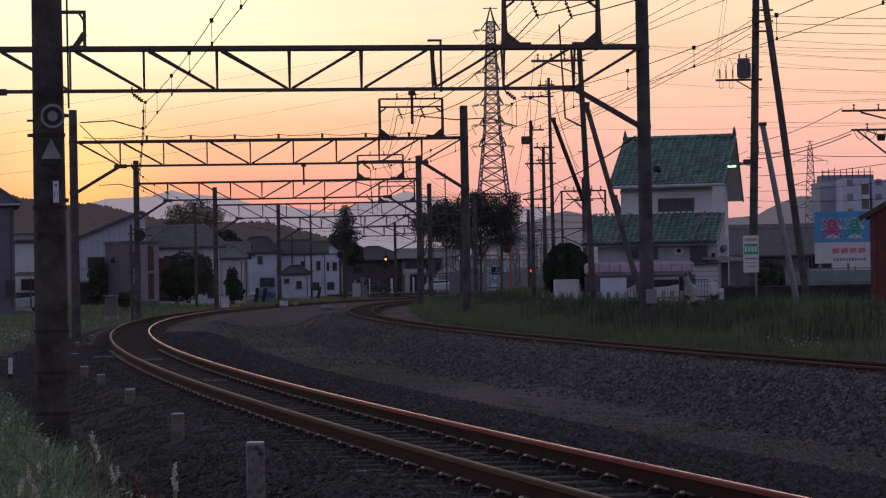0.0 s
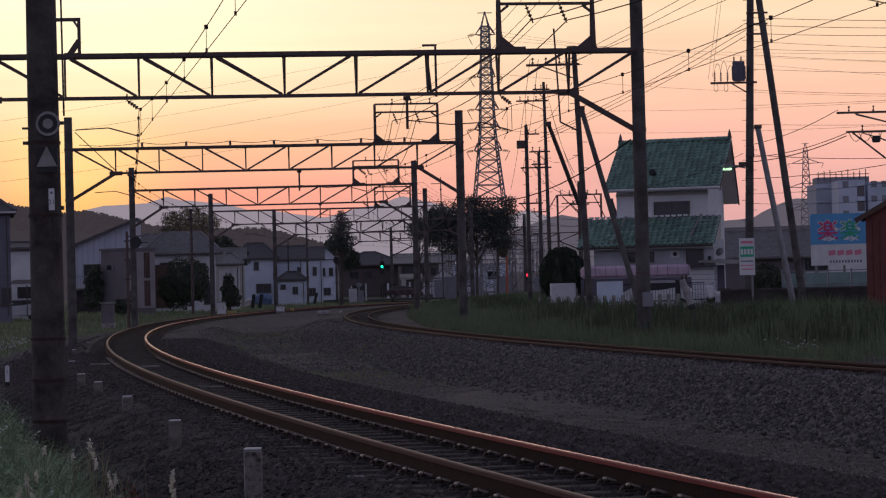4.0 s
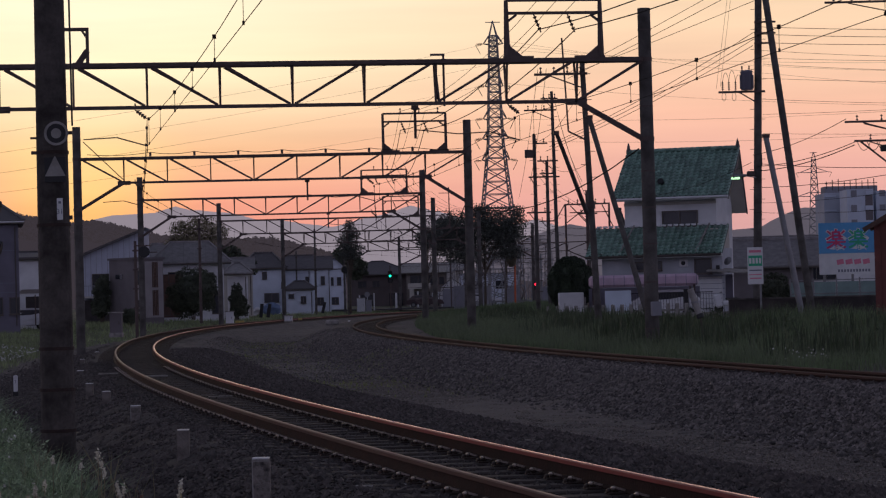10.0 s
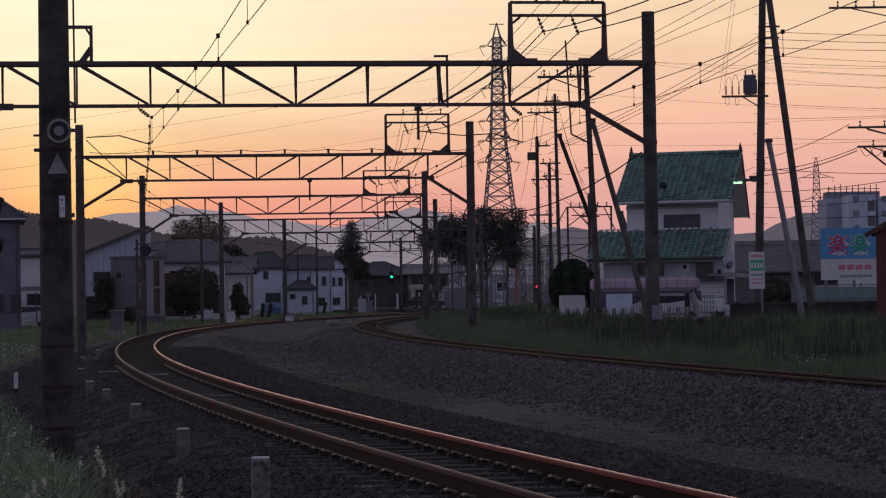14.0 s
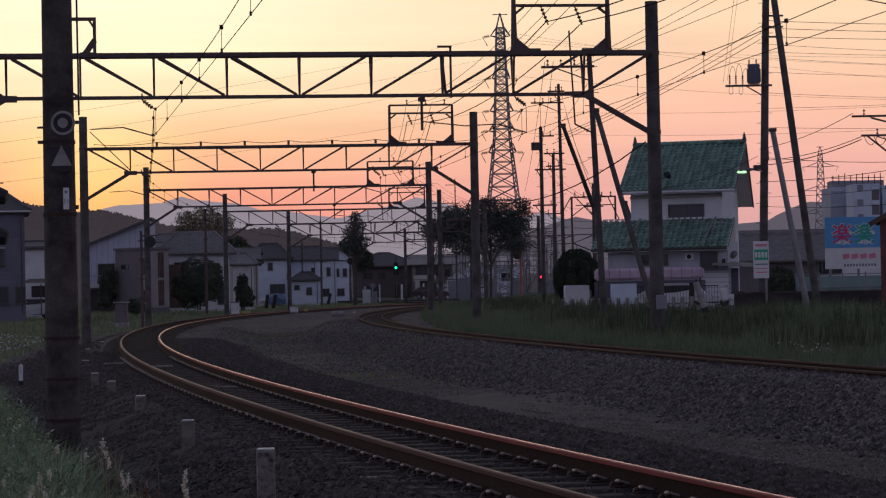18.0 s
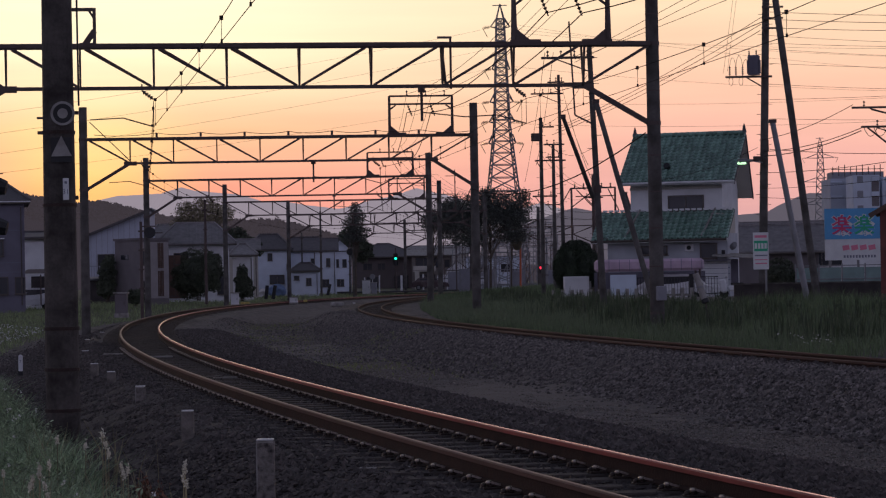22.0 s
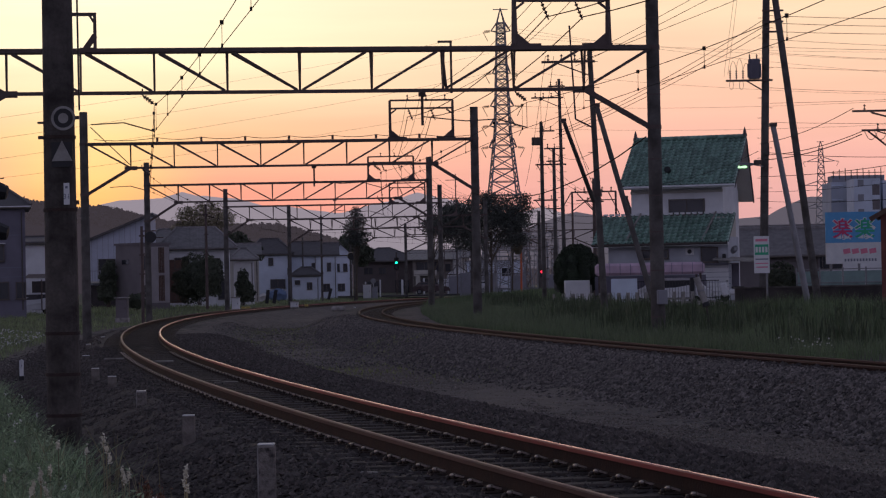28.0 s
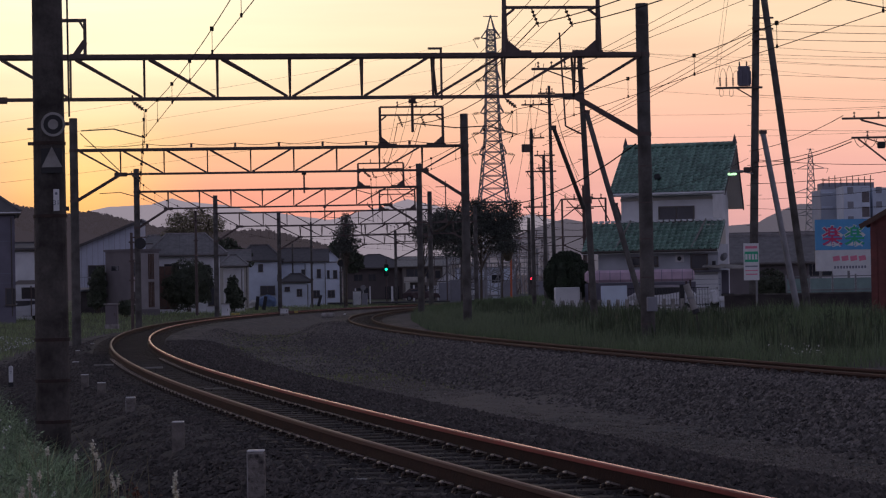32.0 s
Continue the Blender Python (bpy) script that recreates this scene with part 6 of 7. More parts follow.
part("body", rod(B(), (0, 0, 0), (0, 0, 0.55), 0.12, 0.09, 8), CONC2, st)
part("head", boxm((0, 0, 0.65), (0.75, 0.3, 0.28), bevel=0.08), CONC2, st)
for k in range(7):
    stake(-6.7 + 0.82 * k, 184 + 1.0 * k, -0.32, 0.26, 0.16, "low white lineside marker block", WHITE)


def cabinet(x, y, z, w, d, h, label, material, roof=True):
    t = thing("lineside_cabinet", (x, y, z), label, "cabinet", "lineside cabinets")
    b = part("body", boxm((0, 0, h / 2), (w, d, h), bevel=0.02), material, t)
    part("door", boxm((0, -d / 2 - 0.012, h / 2), (w * 0.86, 0.02, h * 0.86), bevel=0.006), material, t)
    part("handle", boxm((w * 0.3, -d / 2 - 0.03, h * 0.52), (0.03, 0.03, 0.12)), STEEL, t)
    if roof:
        part("roof", boxm((0, -0.02, h + 0.03), (w + 0.12, d + 0.14, 0.06), bevel=0.01), CONC2, t, "pale overhanging lid")
    part("plinth", boxm((0, 0, -0.08), (w + 0.06, d + 0.06, 0.2)), CONC2, t)


cabinet(-14.25, 108.5, 0.30, 0.52, 0.5, 0.88, "brown steel lineside relay cabinet with a pale lid", BROWNW)
cabinet(-13.6, 160, 0.15, 0.50, 0.45, 0.75, "white lineside cabinet on a plinth", WHITE)
cabinet(-10.5, 172, 0.12, 0.55, 0.45, 0.35, "low white lineside box", WHITE)
cabinet(-8.2, 262, 0.15, 0.85, 0.7, 1.45, "tall pale lineside cabinet", WHITE)
cabinet(-7.35, 261, 0.15, 0.60, 0.6, 1.20, "pale grey lineside cabinet", GREYW)
for x in (-13.5, -13.2, -9.9):
    y = 165 if x < -12 else 176
    t = thing("yellow_fitting", (x, y, 0.0), "small yellow lineside cable fitting", "fitting")
    part("body", boxm((0, 0, 0.2), (0.28, 0.2, 0.16), bevel=0.03), mat("yellow_plastic", (0.6, 0.45, 0.12), 0.5), t)
    part("leg", boxm((0, 0, 0.06), (0.06, 0.06, 0.25)), STEEL, t)
for x, y, tilt in ((-13.6, 196, 10), (-14.25, 197, 7), (-11.2, 238, 14)):
    t = thing("leaning_board", (x, y, 0.3), "black leaning board beside the line", "board")
    part("board", box(B(), (0, 0, 0.5), (0.28, 0.05, 1.1), Matrix.Rotation(radians(tilt), 4, "Y")), BLACK, t)
cv = thing("covered_scooter", (-16.6, 244, 0.35), "blue tarpaulin draped over a parked scooter", "cover")
g = B()
bmesh.ops.create_icosphere(g, subdivisions=3, radius=1, matrix=Matrix.Translation((0, 0, 0.35)) @ Matrix.Diagonal((1.0, 0.6, 0.62, 1)))
for v in g.verts:
    v.co += Vector(noise.noise_vector(v.co * 1.7)) * 0.22
part("tarpaulin", g, TARP, cv)
cv2 = thing("sheet_cover", (-17.5, 236, 0.3), "white crumpled sheet over a low heap", "cover")
g = B()
bmesh.ops.create_icosphere(g, subdivisions=3, radius=1, matrix=Matrix.Translation((0, 0, 0.25)) @ Matrix.Diagonal((0.6, 0.4, 0.3, 1)))
for v in g.verts:
    v.co += Vector(noise.noise_vector(v.co * 2.3)) * 0.25
part("sheet", g, WHITE, cv2)


# guy-wire guard in the grass and other slim poles
gw = thing("guy_guard", (6.398, 60, 0.15), "leaning pale guard tube on a guy wire", "guy guard")
part("tube", rod(B(), (0, 0, 0.783), (-0.208, 0, 1.419), 0.085, 0.08, 14), CONC2, gw)
part("foot", rod(B(), (0.03, -0.02, 0.703), (0, 0, 0.793), 0.092, 0.092, 14), BLACK, gw, "black rubber foot")
part("strap", rod(B(), (-0.104, 0, 1.071), (-0.110, 0, 1.111), 0.092, None, 14), GALV, gw)
part("anchor_rod", rod(B(), (0.16, -0.1, -0.3), (0.02, 0, 0.723), 0.02, None, 6), STEEL, gw)


def slim_pole(x, y, z, h, r, label, material=None, arm=None):
    t = thing("slim_pole", (x, y, z), label, "pole", "slim poles along the line")
    part("shaft", rod(B(), (0, 0, -0.3), (0, 0, h), r, r * 0.8, 10), material or CONC, t)
    for q in (0.3, 0.5, 0.7, 0.9):
        part("clamp", boxm((0, 0, h * q), (r * 3, r * 2.6, 0.08)), STEEL, t)
    if arm:
        part("arm", boxm((arm / 2, 0, h * 0.95), (abs(arm), 0.06, 0.06)), STEEL, t)
    return t


slim_pole(-14.5, 118, 0.0, 4.6, 0.085, "slim dark steel pole beside the line", STEEL, 0.7)
hr = thing("horn_speaker", (-16.01, 134.6, 4.4), "black lineside horn on a bracket", "horn")
part("horn", rod(B(), (0, 0.2, 0), (0, -0.4, 0.02), 0.14, 0.32, 12), BLACK, hr)
part("bracket", boxm((0.2, 0.1, 0), (0.9, 0.06, 0.06)), STEEL, hr)
slim_pole(-9.9, 262, 0.2, 7.0, 0.13, "weathered grey concrete lineside pole", None)
slim_pole(-9.1, 252, 0.2, 7.4, 0.13, "concrete lineside pole with a black box", None)
slim_pole(2.9, 250, 0.3, 8.0, 0.15, "weathered concrete lineside pole with an arm", None, 0.8)
slim_pole(5.0, 235, 0.3, 7.6, 0.12, "slim grey steel lineside pole with an arm", GALV, -0.8)
slim_pole(9.7, 228, 0.3, 5.0, 0.10, "slim grey steel lineside pole", GALV)
slim_pole(-14.9, 260, 0.4, 6.4, 0.10, "slim pole beside white houses", None)
slim_pole(-12.1, 244, 0.4, 8.2, 0.12, "slim concrete pole beside white houses", None)
slim_pole(-17.0, 176, 0.4, 7.2, 0.11, "slim dark pole before a tree", STEEL)
bl = thing("black_box", (-9.45, 251.7, 4.6), "round black box hung on a bracket from the poles", "box")
part("box", rod(B(), (0, 0.25, 0), (0, -0.25, 0), 0.42, 0.36, 12), BLACK, bl)
part("bracket", boxm((0.6, 0.1, 0), (1.4, 0.06, 0.06)), STEEL, bl)


def crossing_mast():
    t = thing("crossing_mast", (7.28, 230, 0.3), "orange level-crossing mast with a striped hood", "crossing mast")
    part("mast", rod(B(), (0, 0, 0), (0.05, 0, 4.1), 0.10, 0.09, 10), ORANGE, t)
    part("hood", rod(rod(B(), (-0.2, 0, 3.9), (-0.3, 0, 4.9), 0.28, 0.66, 14), (-0.3, 0, 4.9), (-0.3, 0, 5.6), 0.66, 0.72, 14), mat("olive_brown_cover", (0.10, 0.082, 0.05), 0.8, scale=3, vary=0.4, bump=0.4), t, "olive-brown tapered hood")
    for k in range(6):
        part("stripe", boxm((-0.85 + 0.22 * k, -0.62, 5.66), (0.11, 0.2, 0.16)), WHITE if k % 2 else BLACK, t)


crossing_mast()


def signal_mast(x, y, z):
    """A colour-light signal, both lenses always lit; an added sliding shutter bares one at a time."""
    t = thing("railway_signal", (x, y, z), "railway colour-light signal on a slim mast", "signal")
    part("mast", rod(B(), (0, 0.12, -0.3), (0, 0.12, 5.2), 0.08, 0.07, 10), STEEL, t)
    part("backboard", boxm((0, 0.02, 3.85), (0.55, 0.05, 1.45), bevel=0.1), BLACK, t, "black signal backboard")
    part("lens", rod(B(), (0, -0.0, 4.22), (0, -0.03, 4.22), 0.13, None, 16), glow("amber_light", (1.0, 0.36, 0.02), 2.4), t, "amber signal light")
    part("lens", rod(B(), (0, -0.0, 3.96), (0, -0.03, 3.96), 0.15, None, 16), glow("green_light", (0.01, 0.95, 0.50), 2.0), t, "green signal light")
    part("lens", rod(B(), (0, -0.0, 3.48), (0, -0.03, 3.48), 0.125, None, 16), PANE, t, "unlit signal lens")
    for zz in (3.48, 4.24):
        part("visor", boxm((0, -0.14, zz + 0.15), (0.28, 0.26, 0.02)), BLACK, t)
    part("ladder", boxm((0.2, 0.15, 2.0), (0.05, 0.05, 4.0)), STEEL, t)
    return part("shutter", boxm((0, -0.045, 0), (0.32, 0.015, 0.28)), BLACK, t, "added black shutter hiding one lit lens")


SHUTTER = signal_mast(-5.55, 290, 0.2)
rs = thing("crossing_signal", (9.55, 238, 0.2), "small lineside signal showing a red light", "signal")
part("mast", rod(B(), (0, 0, -0.2), (0, 0, 2.9), 0.05, None, 8), STEEL, rs)
part("head", boxm((0, -0.05, 2.2), (0.32, 0.16, 0.75), bevel=0.05), BLACK, rs)
part("lens", rod(B(), (0, -0.13, 2.32), (0, -0.16, 2.32), 0.13, None, 14), glow("red_light", (1.0, 0.02, 0.05), 2.4), rs, "red signal light")

sh = thing("signal_hood", (-11.0, 60.5, -0.3), "black lineside signal with jutting hoods", "signal")
part("mast", rod(B(), (-0.3, 0.1, -0.2), (-0.3, 0.1, 5.0), 0.07, None, 8), STEEL, sh)
for z in (4.4, 3.4):
    g = B()
    rod(g, (-0.1, 0.0, z - 0.02), (0.26, 0.0, z - 0.1), 0.26, 0.17, 8)
    part("hood", g, BLACK, sh)
part("bracket", boxm((0.0, 0, 4.66), (0.36, 0.05, 0.03)), STEEL, sh)


# ---- vehicles at the far level crossing
def car(name, x, y, z, label, paint, turn=0, van=False, length=4.3):
    t = thing(name, (x, y, z), label, "car", "cars near the crossing", turn=turn)
    L, hgt = length, 1.75 if van else 1.45
    # side outline along x, the front at +x
    side = [(-L / 2, 0.35), (-L / 2, 0.85), (-L / 2 + 0.25, 0.95), (-L / 2 + (0.35 if van else 0.75), hgt - 0.06), (-L / 2 + (0.7 if van else 1.3), hgt), (L / 2 - 1.75, hgt), (L / 2 - 1.0, 0.98), (L / 2 - 0.12, 0.82), (L / 2, 0.6), (L / 2, 0.35)]
    bm = B()
    vs = [[bm.verts.new((px, s * (0.82 if pz < 1.0 else 0.66), pz)) for px, pz in side] for s in (-1, 1)]
    n = len(side)
    for i in range(n):
        j = (i + 1) % n
        bm.faces.new((vs[0][i], vs[0][j], vs[1][j], vs[1][i]))
    bm.faces.new(vs[0][::-1]); bm.faces.new(vs[1])
    bmesh.ops.recalc_face_normals(bm, faces=bm.faces)
    bmesh.ops.bevel(bm, geom=list(bm.edges), offset=0.05, segments=2, affect="EDGES")
    part("body", bm, paint, t, smooth=False)
    for s in (-1, 1):
        part("side_glass", boxm((-0.25, s * 0.73, 1.16), (1.9 if not van else 2.4, 0.06, 0.34), bevel=0.02), PANE, t, "dark side window")
        for px in (-L / 2 + 0.8, L / 2 - 0.85):
            wv = part("wheel", rod(B(), (px, s * 0.70, 0.31), (px, s * 0.86, 0.31), 0.31, None, 18), RUBBER, t)
            part("rim", rod(B(), (px, s * 0.85, 0.31), (px, s * 0.872, 0.31), 0.19, None, 14), GALV, wv)
    part("windscreen", slab([(L / 2 - 1.72, -0.58, hgt - 0.10), (L / 2 - 1.06, -0.66, 1.0), (L / 2 - 1.06, 0.66, 1.0), (L / 2 - 1.72, 0.58, hgt - 0.10)], 0.04), PANE, t)
    part("headlamp", boxm((L / 2 - 0.03, -0.6, 0.68), (0.08, 0.3, 0.14), bevel=0.02), SIGNW, t, "clear headlamp")
    part("headlamp", boxm((L / 2 - 0.03, 0.6, 0.68), (0.08, 0.3, 0.14), bevel=0.02), SIGNW, t, "clear headlamp")
    part("bumper", boxm((L / 2 - 0.02, 0, 0.42), (0.12, 1.5, 0.18), bevel=0.03), paint, t)
    return t


CAR_A = car("car", -3.4, 282, 0.30, "dark car waiting on the road by the crossing", CARB)
CAR_B = car("car", 4.0, 276, 0.30, "white car waiting on the road by the crossing", CARW)
car("car", 0.7, 287, 0.38, "white van parked beside a shed", CARW, van=True, length=3.4)
car("car", -26.7, 158.2, 0.05, "silver car parked under a lean-to beside a house", CARS, turn=-165, length=3.9)
car("car", 10.25, 113.0, 0.15, "white car parked under the carport", CARW, turn=172)
rd = thing("road", (0, 281, 0.30), "narrow asphalt road at the level crossing", "road", kind="structure")
part("surface", boxm((0, 0, 0), (70, 14, 0.16)), ASPHALT, rd)


# ---- grass and loose stones
def field(name, pts, hgt, width, rng, material, label, lean=0.6, segs=2):
    """Bent tapering blades, one strip each, rooted at the points."""
    n = len(pts)
    a = rng.uniform(0, 2 * np.pi, n)
    swell = np.sin(pts[:, 0] * 0.9 + 2 * np.sin(pts[:, 1] * 0.31)) * np.sin(pts[:, 1] * 0.53 + np.sin(pts[:, 0] * 0.7)) + 0.6 * np.sin(pts[:, 0] * 2.7 + pts[:, 1] * 1.3)
    h = hgt * rng.uniform(0.45, 1.25, n) * (1 + 0.2 * swell)
    w = width * rng.uniform(0.6, 1.3, n)
    dx, dy = np.cos(a), np.sin(a)
    b = rng.uniform(0, 2 * np.pi, n)
    lx, ly = np.cos(b) * lean * h * rng.random(n), np.sin(b) * lean * h * rng.random(n)
    rows = []
    for s, ww in ((0.0, 1.0), (0.55, 0.75), (1.0, 0.12)):
        cx, cy, cz = pts[:, 0] + lx * s ** 1.8, pts[:, 1] + ly * s ** 1.8, pts[:, 2] + h * s * (1 - 0.12 * s)
        rows.append(np.stack([cx - dx * w * ww, cy - dy * w * ww, cz], 1))
        rows.append(np.stack([cx + dx * w * ww, cy + dy * w * ww, cz], 1))
    v = np.stack(rows, 1).reshape(-1, 3)
    i = np.arange(n)[:, None] * 6
    f = np.concatenate([i + np.array([[0, 1, 3, 2]]), i + np.array([[2, 3, 5, 4]])]).tolist()
    me = bpy.data.meshes.new(name)
    me.from_pydata(v.tolist(), [], f)
    ob = link(name, me, material)
    return tagged(ob, label, "grass", kind="stuff")


def land_z(x, y):
    r = np.hypot(x - CX, y - CY)
    return np.interp(r, [p[0] for p in PROFILE], [p[1] for p in PROFILE])


def patch(rng, n, r0, r1, d0, d1):
    r, d = rng.uniform(r0, r1, n), np.radians(rng.uniform(d0, d1, n))
    x, y = CX - r * np.cos(d), CY + r * np.sin(d)
    # clumps: keep more where two slow waves meet
    k = 0.5 + 0.5 * np.sin(x * 2.3 + np.sin(y * 1.1) * 2) * np.sin(y * 1.9 + x)
    keep = rng.random(n) < 0.35 + 0.65 * k
    # beyond the bend the ballast reaches further in from the far track
    if r1 < 495:
        keep &= r < np.interp(np.degrees(d), [-6.5, -3.2, 9], [491.7, 490.6, 489.4])
    x, y = x[keep], y[keep]
    return np.stack([x, y, land_z(x, y) - 0.03], 1)


rng = np.random.default_rng(42)
field("tall_grass", patch(rng, 170000, 482.5, 491.7, -10.9, 0.0), 0.31, 0.006, rng, BLADE, "tall green grass along the far track")
field("tall_grass", patch(rng, 26000, 482.5, 486.5, -10.9, -7.4), 0.56, 0.006, rng, BLADE, "taller grass towards the shed")
field("tall_grass", patch(rng, 40000, 482.5, 491.2, 0.0, 9.0), 0.60, 0.014, rng, BLADE, "tall green grass along the far track")
clumps = np.concatenate([patch(rng, 190, 484.3, 487.6, -10.5, 2.0), patch(rng, 110, 487.4, 489.8, -10.4, -6.0)])
reeds = np.repeat(clumps, 26, 0)
reeds[:, :2] += rng.normal(0, 0.22, (len(reeds), 2))
stems = patch(rng, 240, 484.6, 487.6, -10.6, 3.0)
tall = rng.uniform(0.3, 0.68, len(stems))
lp = np.repeat(stems, 70, 0)
lp[:, :2] += rng.normal(0, 0.09, (len(lp), 2))
lp[:, 2] += np.repeat(tall, 70) * rng.uniform(0.15, 1.0, len(lp))
wd = leaves(lp, 0.045, rng, mat("dark_weed_leaf", (0.05, 0.075, 0.028), 0.6, bump=0, random_tint=0.4), "tall_weeds", None, flat=0.35)
tagged(wd, "dark leafy weeds rising out of the grass", "weeds", kind="stuff")
field("reed_grass", reeds, 0.68, 0.017, rng, mat("dark_weed_leaf", (0.05, 0.075, 0.028), 0.6, bump=0, random_tint=0.4), "dark upright weeds rising above the grass", lean=0.2)
field("verge_grass", patch(rng, 50000, 505.9, 520, -10.0, 2.0), 0.26, 0.010, rng, VERGE, "rough green verge beside the near track")
field("verge_grass", patch(rng, 26000, 507.0, 524, 2.0, 15.0), 0.32, 0.016, rng, VERGE, "rough green verge before the houses")
field("feathery_grass", patch(rng, 135000, 484.8, 491.6, -10.9, 3.0), 0.44, 0.0038, rng, mat("feathery_grass_blade", (0.18, 0.22, 0.12), 0.7, scale=0.6, vary=0.3, bump=0, random_tint=0.35), "soft feathery grass at the far track's edge", lean=0.9)
field("broad_weeds", patch(rng, 3000, 484.0, 487.4, -12.0, 4.0), 0.50, 0.018, rng, mat("broad_weed_leaf", (0.085, 0.13, 0.05), 0.55, bump=0, random_tint=0.45), "clumps of broad dark weeds in the grass", lean=0.5)
# foreground clump
n = 190000
fx, fy = rng.uniform(-10.0, -1.2, n), rng.uniform(12.0, 46.0, n)
edge = -2.2 - (fy - 17) * 0.222 + 0.16 * np.sin(fy * 2.1)
keep = (fx < edge) & (fx > -0.195 * fy - 0.4)
fx, fy = fx[keep], fy[keep]
field("foreground_grass", np.stack([fx, fy, land_z(fx, fy) - 0.02], 1), 0.44, 0.0036, rng, mat("foreground_blade", (0.33, 0.42, 0.23), 0.6, scale=1.6, vary=0.5, bump=0, random_tint=0.65), "thick green grass in the foreground", lean=0.9)
k = rng.integers(0, len(fx), 6000)
field("foreground_weeds", np.stack([fx[k], fy[k], land_z(fx[k], fy[k]) + 0.08], 1), 0.30, 0.014, rng, mat("leafy_weed", (0.20, 0.28, 0.15), 0.6, scale=2, vary=0.4, bump=0, random_tint=0.6), "broad-leaved weeds among the foreground grass", lean=1.8)
k = rng.integers(0, len(fx), 900)
field("dry_grass", np.stack([fx[k], fy[k], land_z(fx[k], fy[k])], 1), 0.50, 0.003, rng, STRAW, "thin dry stalks in the foreground grass", lean=0.8)
k = rng.integers(0, len(fx), 9000)
field("foreground_grass", np.stack([fx[k], fy[k], land_z(fx[k], fy[k]) - 0.02], 1), 0.46, 0.0065, rng, mat("broad_foreground_blade", (0.30, 0.42, 0.22), 0.55, scale=0.8, vary=0.3, bump=0, random_tint=0.5), "broad pale green blades in the foreground grass", lean=1.3)
# leafy stems standing in the foreground grass, some with small white flowers
k = rng.integers(0, len(fx), 900)
base = np.stack([fx[k], fy[k], land_z(fx[k], fy[k])], 1)
high = rng.uniform(0.22, 0.62, len(base))
lv = np.repeat(base, 34, 0)
up = np.repeat(high, 34) * rng.uniform(0.1, 1.0, len(lv))
lv[:, :2] += rng.normal(0, 0.035, (len(lv), 2)) + 0.12 * up[:, None] * np.repeat(rng.normal(0, 1, (len(base), 2)), 34, 0)
lv[:, 2] += up
tagged(leaves(lv, 0.024, rng, mat("pale_weed_leaf", (0.30, 0.38, 0.22), 0.6, scale=1.2, vary=0.4, bump=0, random_tint=0.6), "leafy_weeds", None, flat=0.3), "leafy pale green weeds standing in the grass", "weeds", kind="stuff")
tips = base[:46] + np.stack([rng.normal(0, 0.03, 46), rng.normal(0, 0.03, 46), high[:46] + 0.02], 1)
tips = np.repeat(tips, 6, 0) + rng.normal(0, 0.013, (276, 3))
tagged(leaves(tips, 0.013, rng, mat("white_petal", (0.75, 0.73, 0.68), 0.7, vary=0.1, bump=0), "white_blossom", None, flat=0.7), "small white blossoms on the weeds", "flowers", kind="stuff")
m = 420
sx, sy = rng.uniform(-4.6, -1.7, m), rng.uniform(13.0, 24.0, m)
edge = -1.7 - (sy - 17) * 0.2
keep = sx < edge
sx, sy = sx[keep], sy[keep]
field("dry_grass", np.stack([sx, sy, land_z(sx, sy) - 0.02], 1), 0.52, 0.006, rng, STRAW, "pale dry stalks among the grass", lean=0.5)


SEEDS = thing("seeding_grass", (0, 0, 0), "feathery pale seed heads on thin stalks", "grass", kind="stuff")


def seed_heads():
    """Feathery pale seed heads on stalks."""
    r = np.random.default_rng(8)
    pts = []
    heads = [(-2.756, 16.6, 0.30), (-2.75, 16.6, 0.26), (-2.80, 16.6, 0.22), (-2.82, 16.6, 0.18), (-2.72, 16.6, 0.19), (-2.70, 16.6, 0.13), (-1.83, 17.2, 0.265), (-1.835, 17.2, 0.22), (-1.845, 17.2, 0.175), (-1.825, 17.2, 0.13), (-2.52, 18.0, 0.43), (-2.50, 18.0, 0.37), (-2.477, 18.0, 0.30), (-2.295, 17.3, 0.257), (-2.28, 17.3, 0.20)]
    for k in range(12):
        y = r.uniform(16, 22)
        heads.append((r.uniform(-3.9, -2.1 - (y - 17) * 0.22), y, r.uniform(0.1, 0.32)))
    for x, y, z in heads:
        pts.append(np.array([x, y, z]) + r.normal(size=(46, 3)) * np.array([0.007, 0.007, 0.018]))
        rod_at = rod(B(), (x, y, -0.3), (x, y, z), 0.003, None, 4)
        part("stalk", rod_at, STRAW, SEEDS)
    ob = leaves(np.concatenate(pts), 0.012, r, mat("pale_seed", (0.80, 0.75, 0.60), 0.8, bump=0), "seed_heads", SEEDS)


seed_heads()


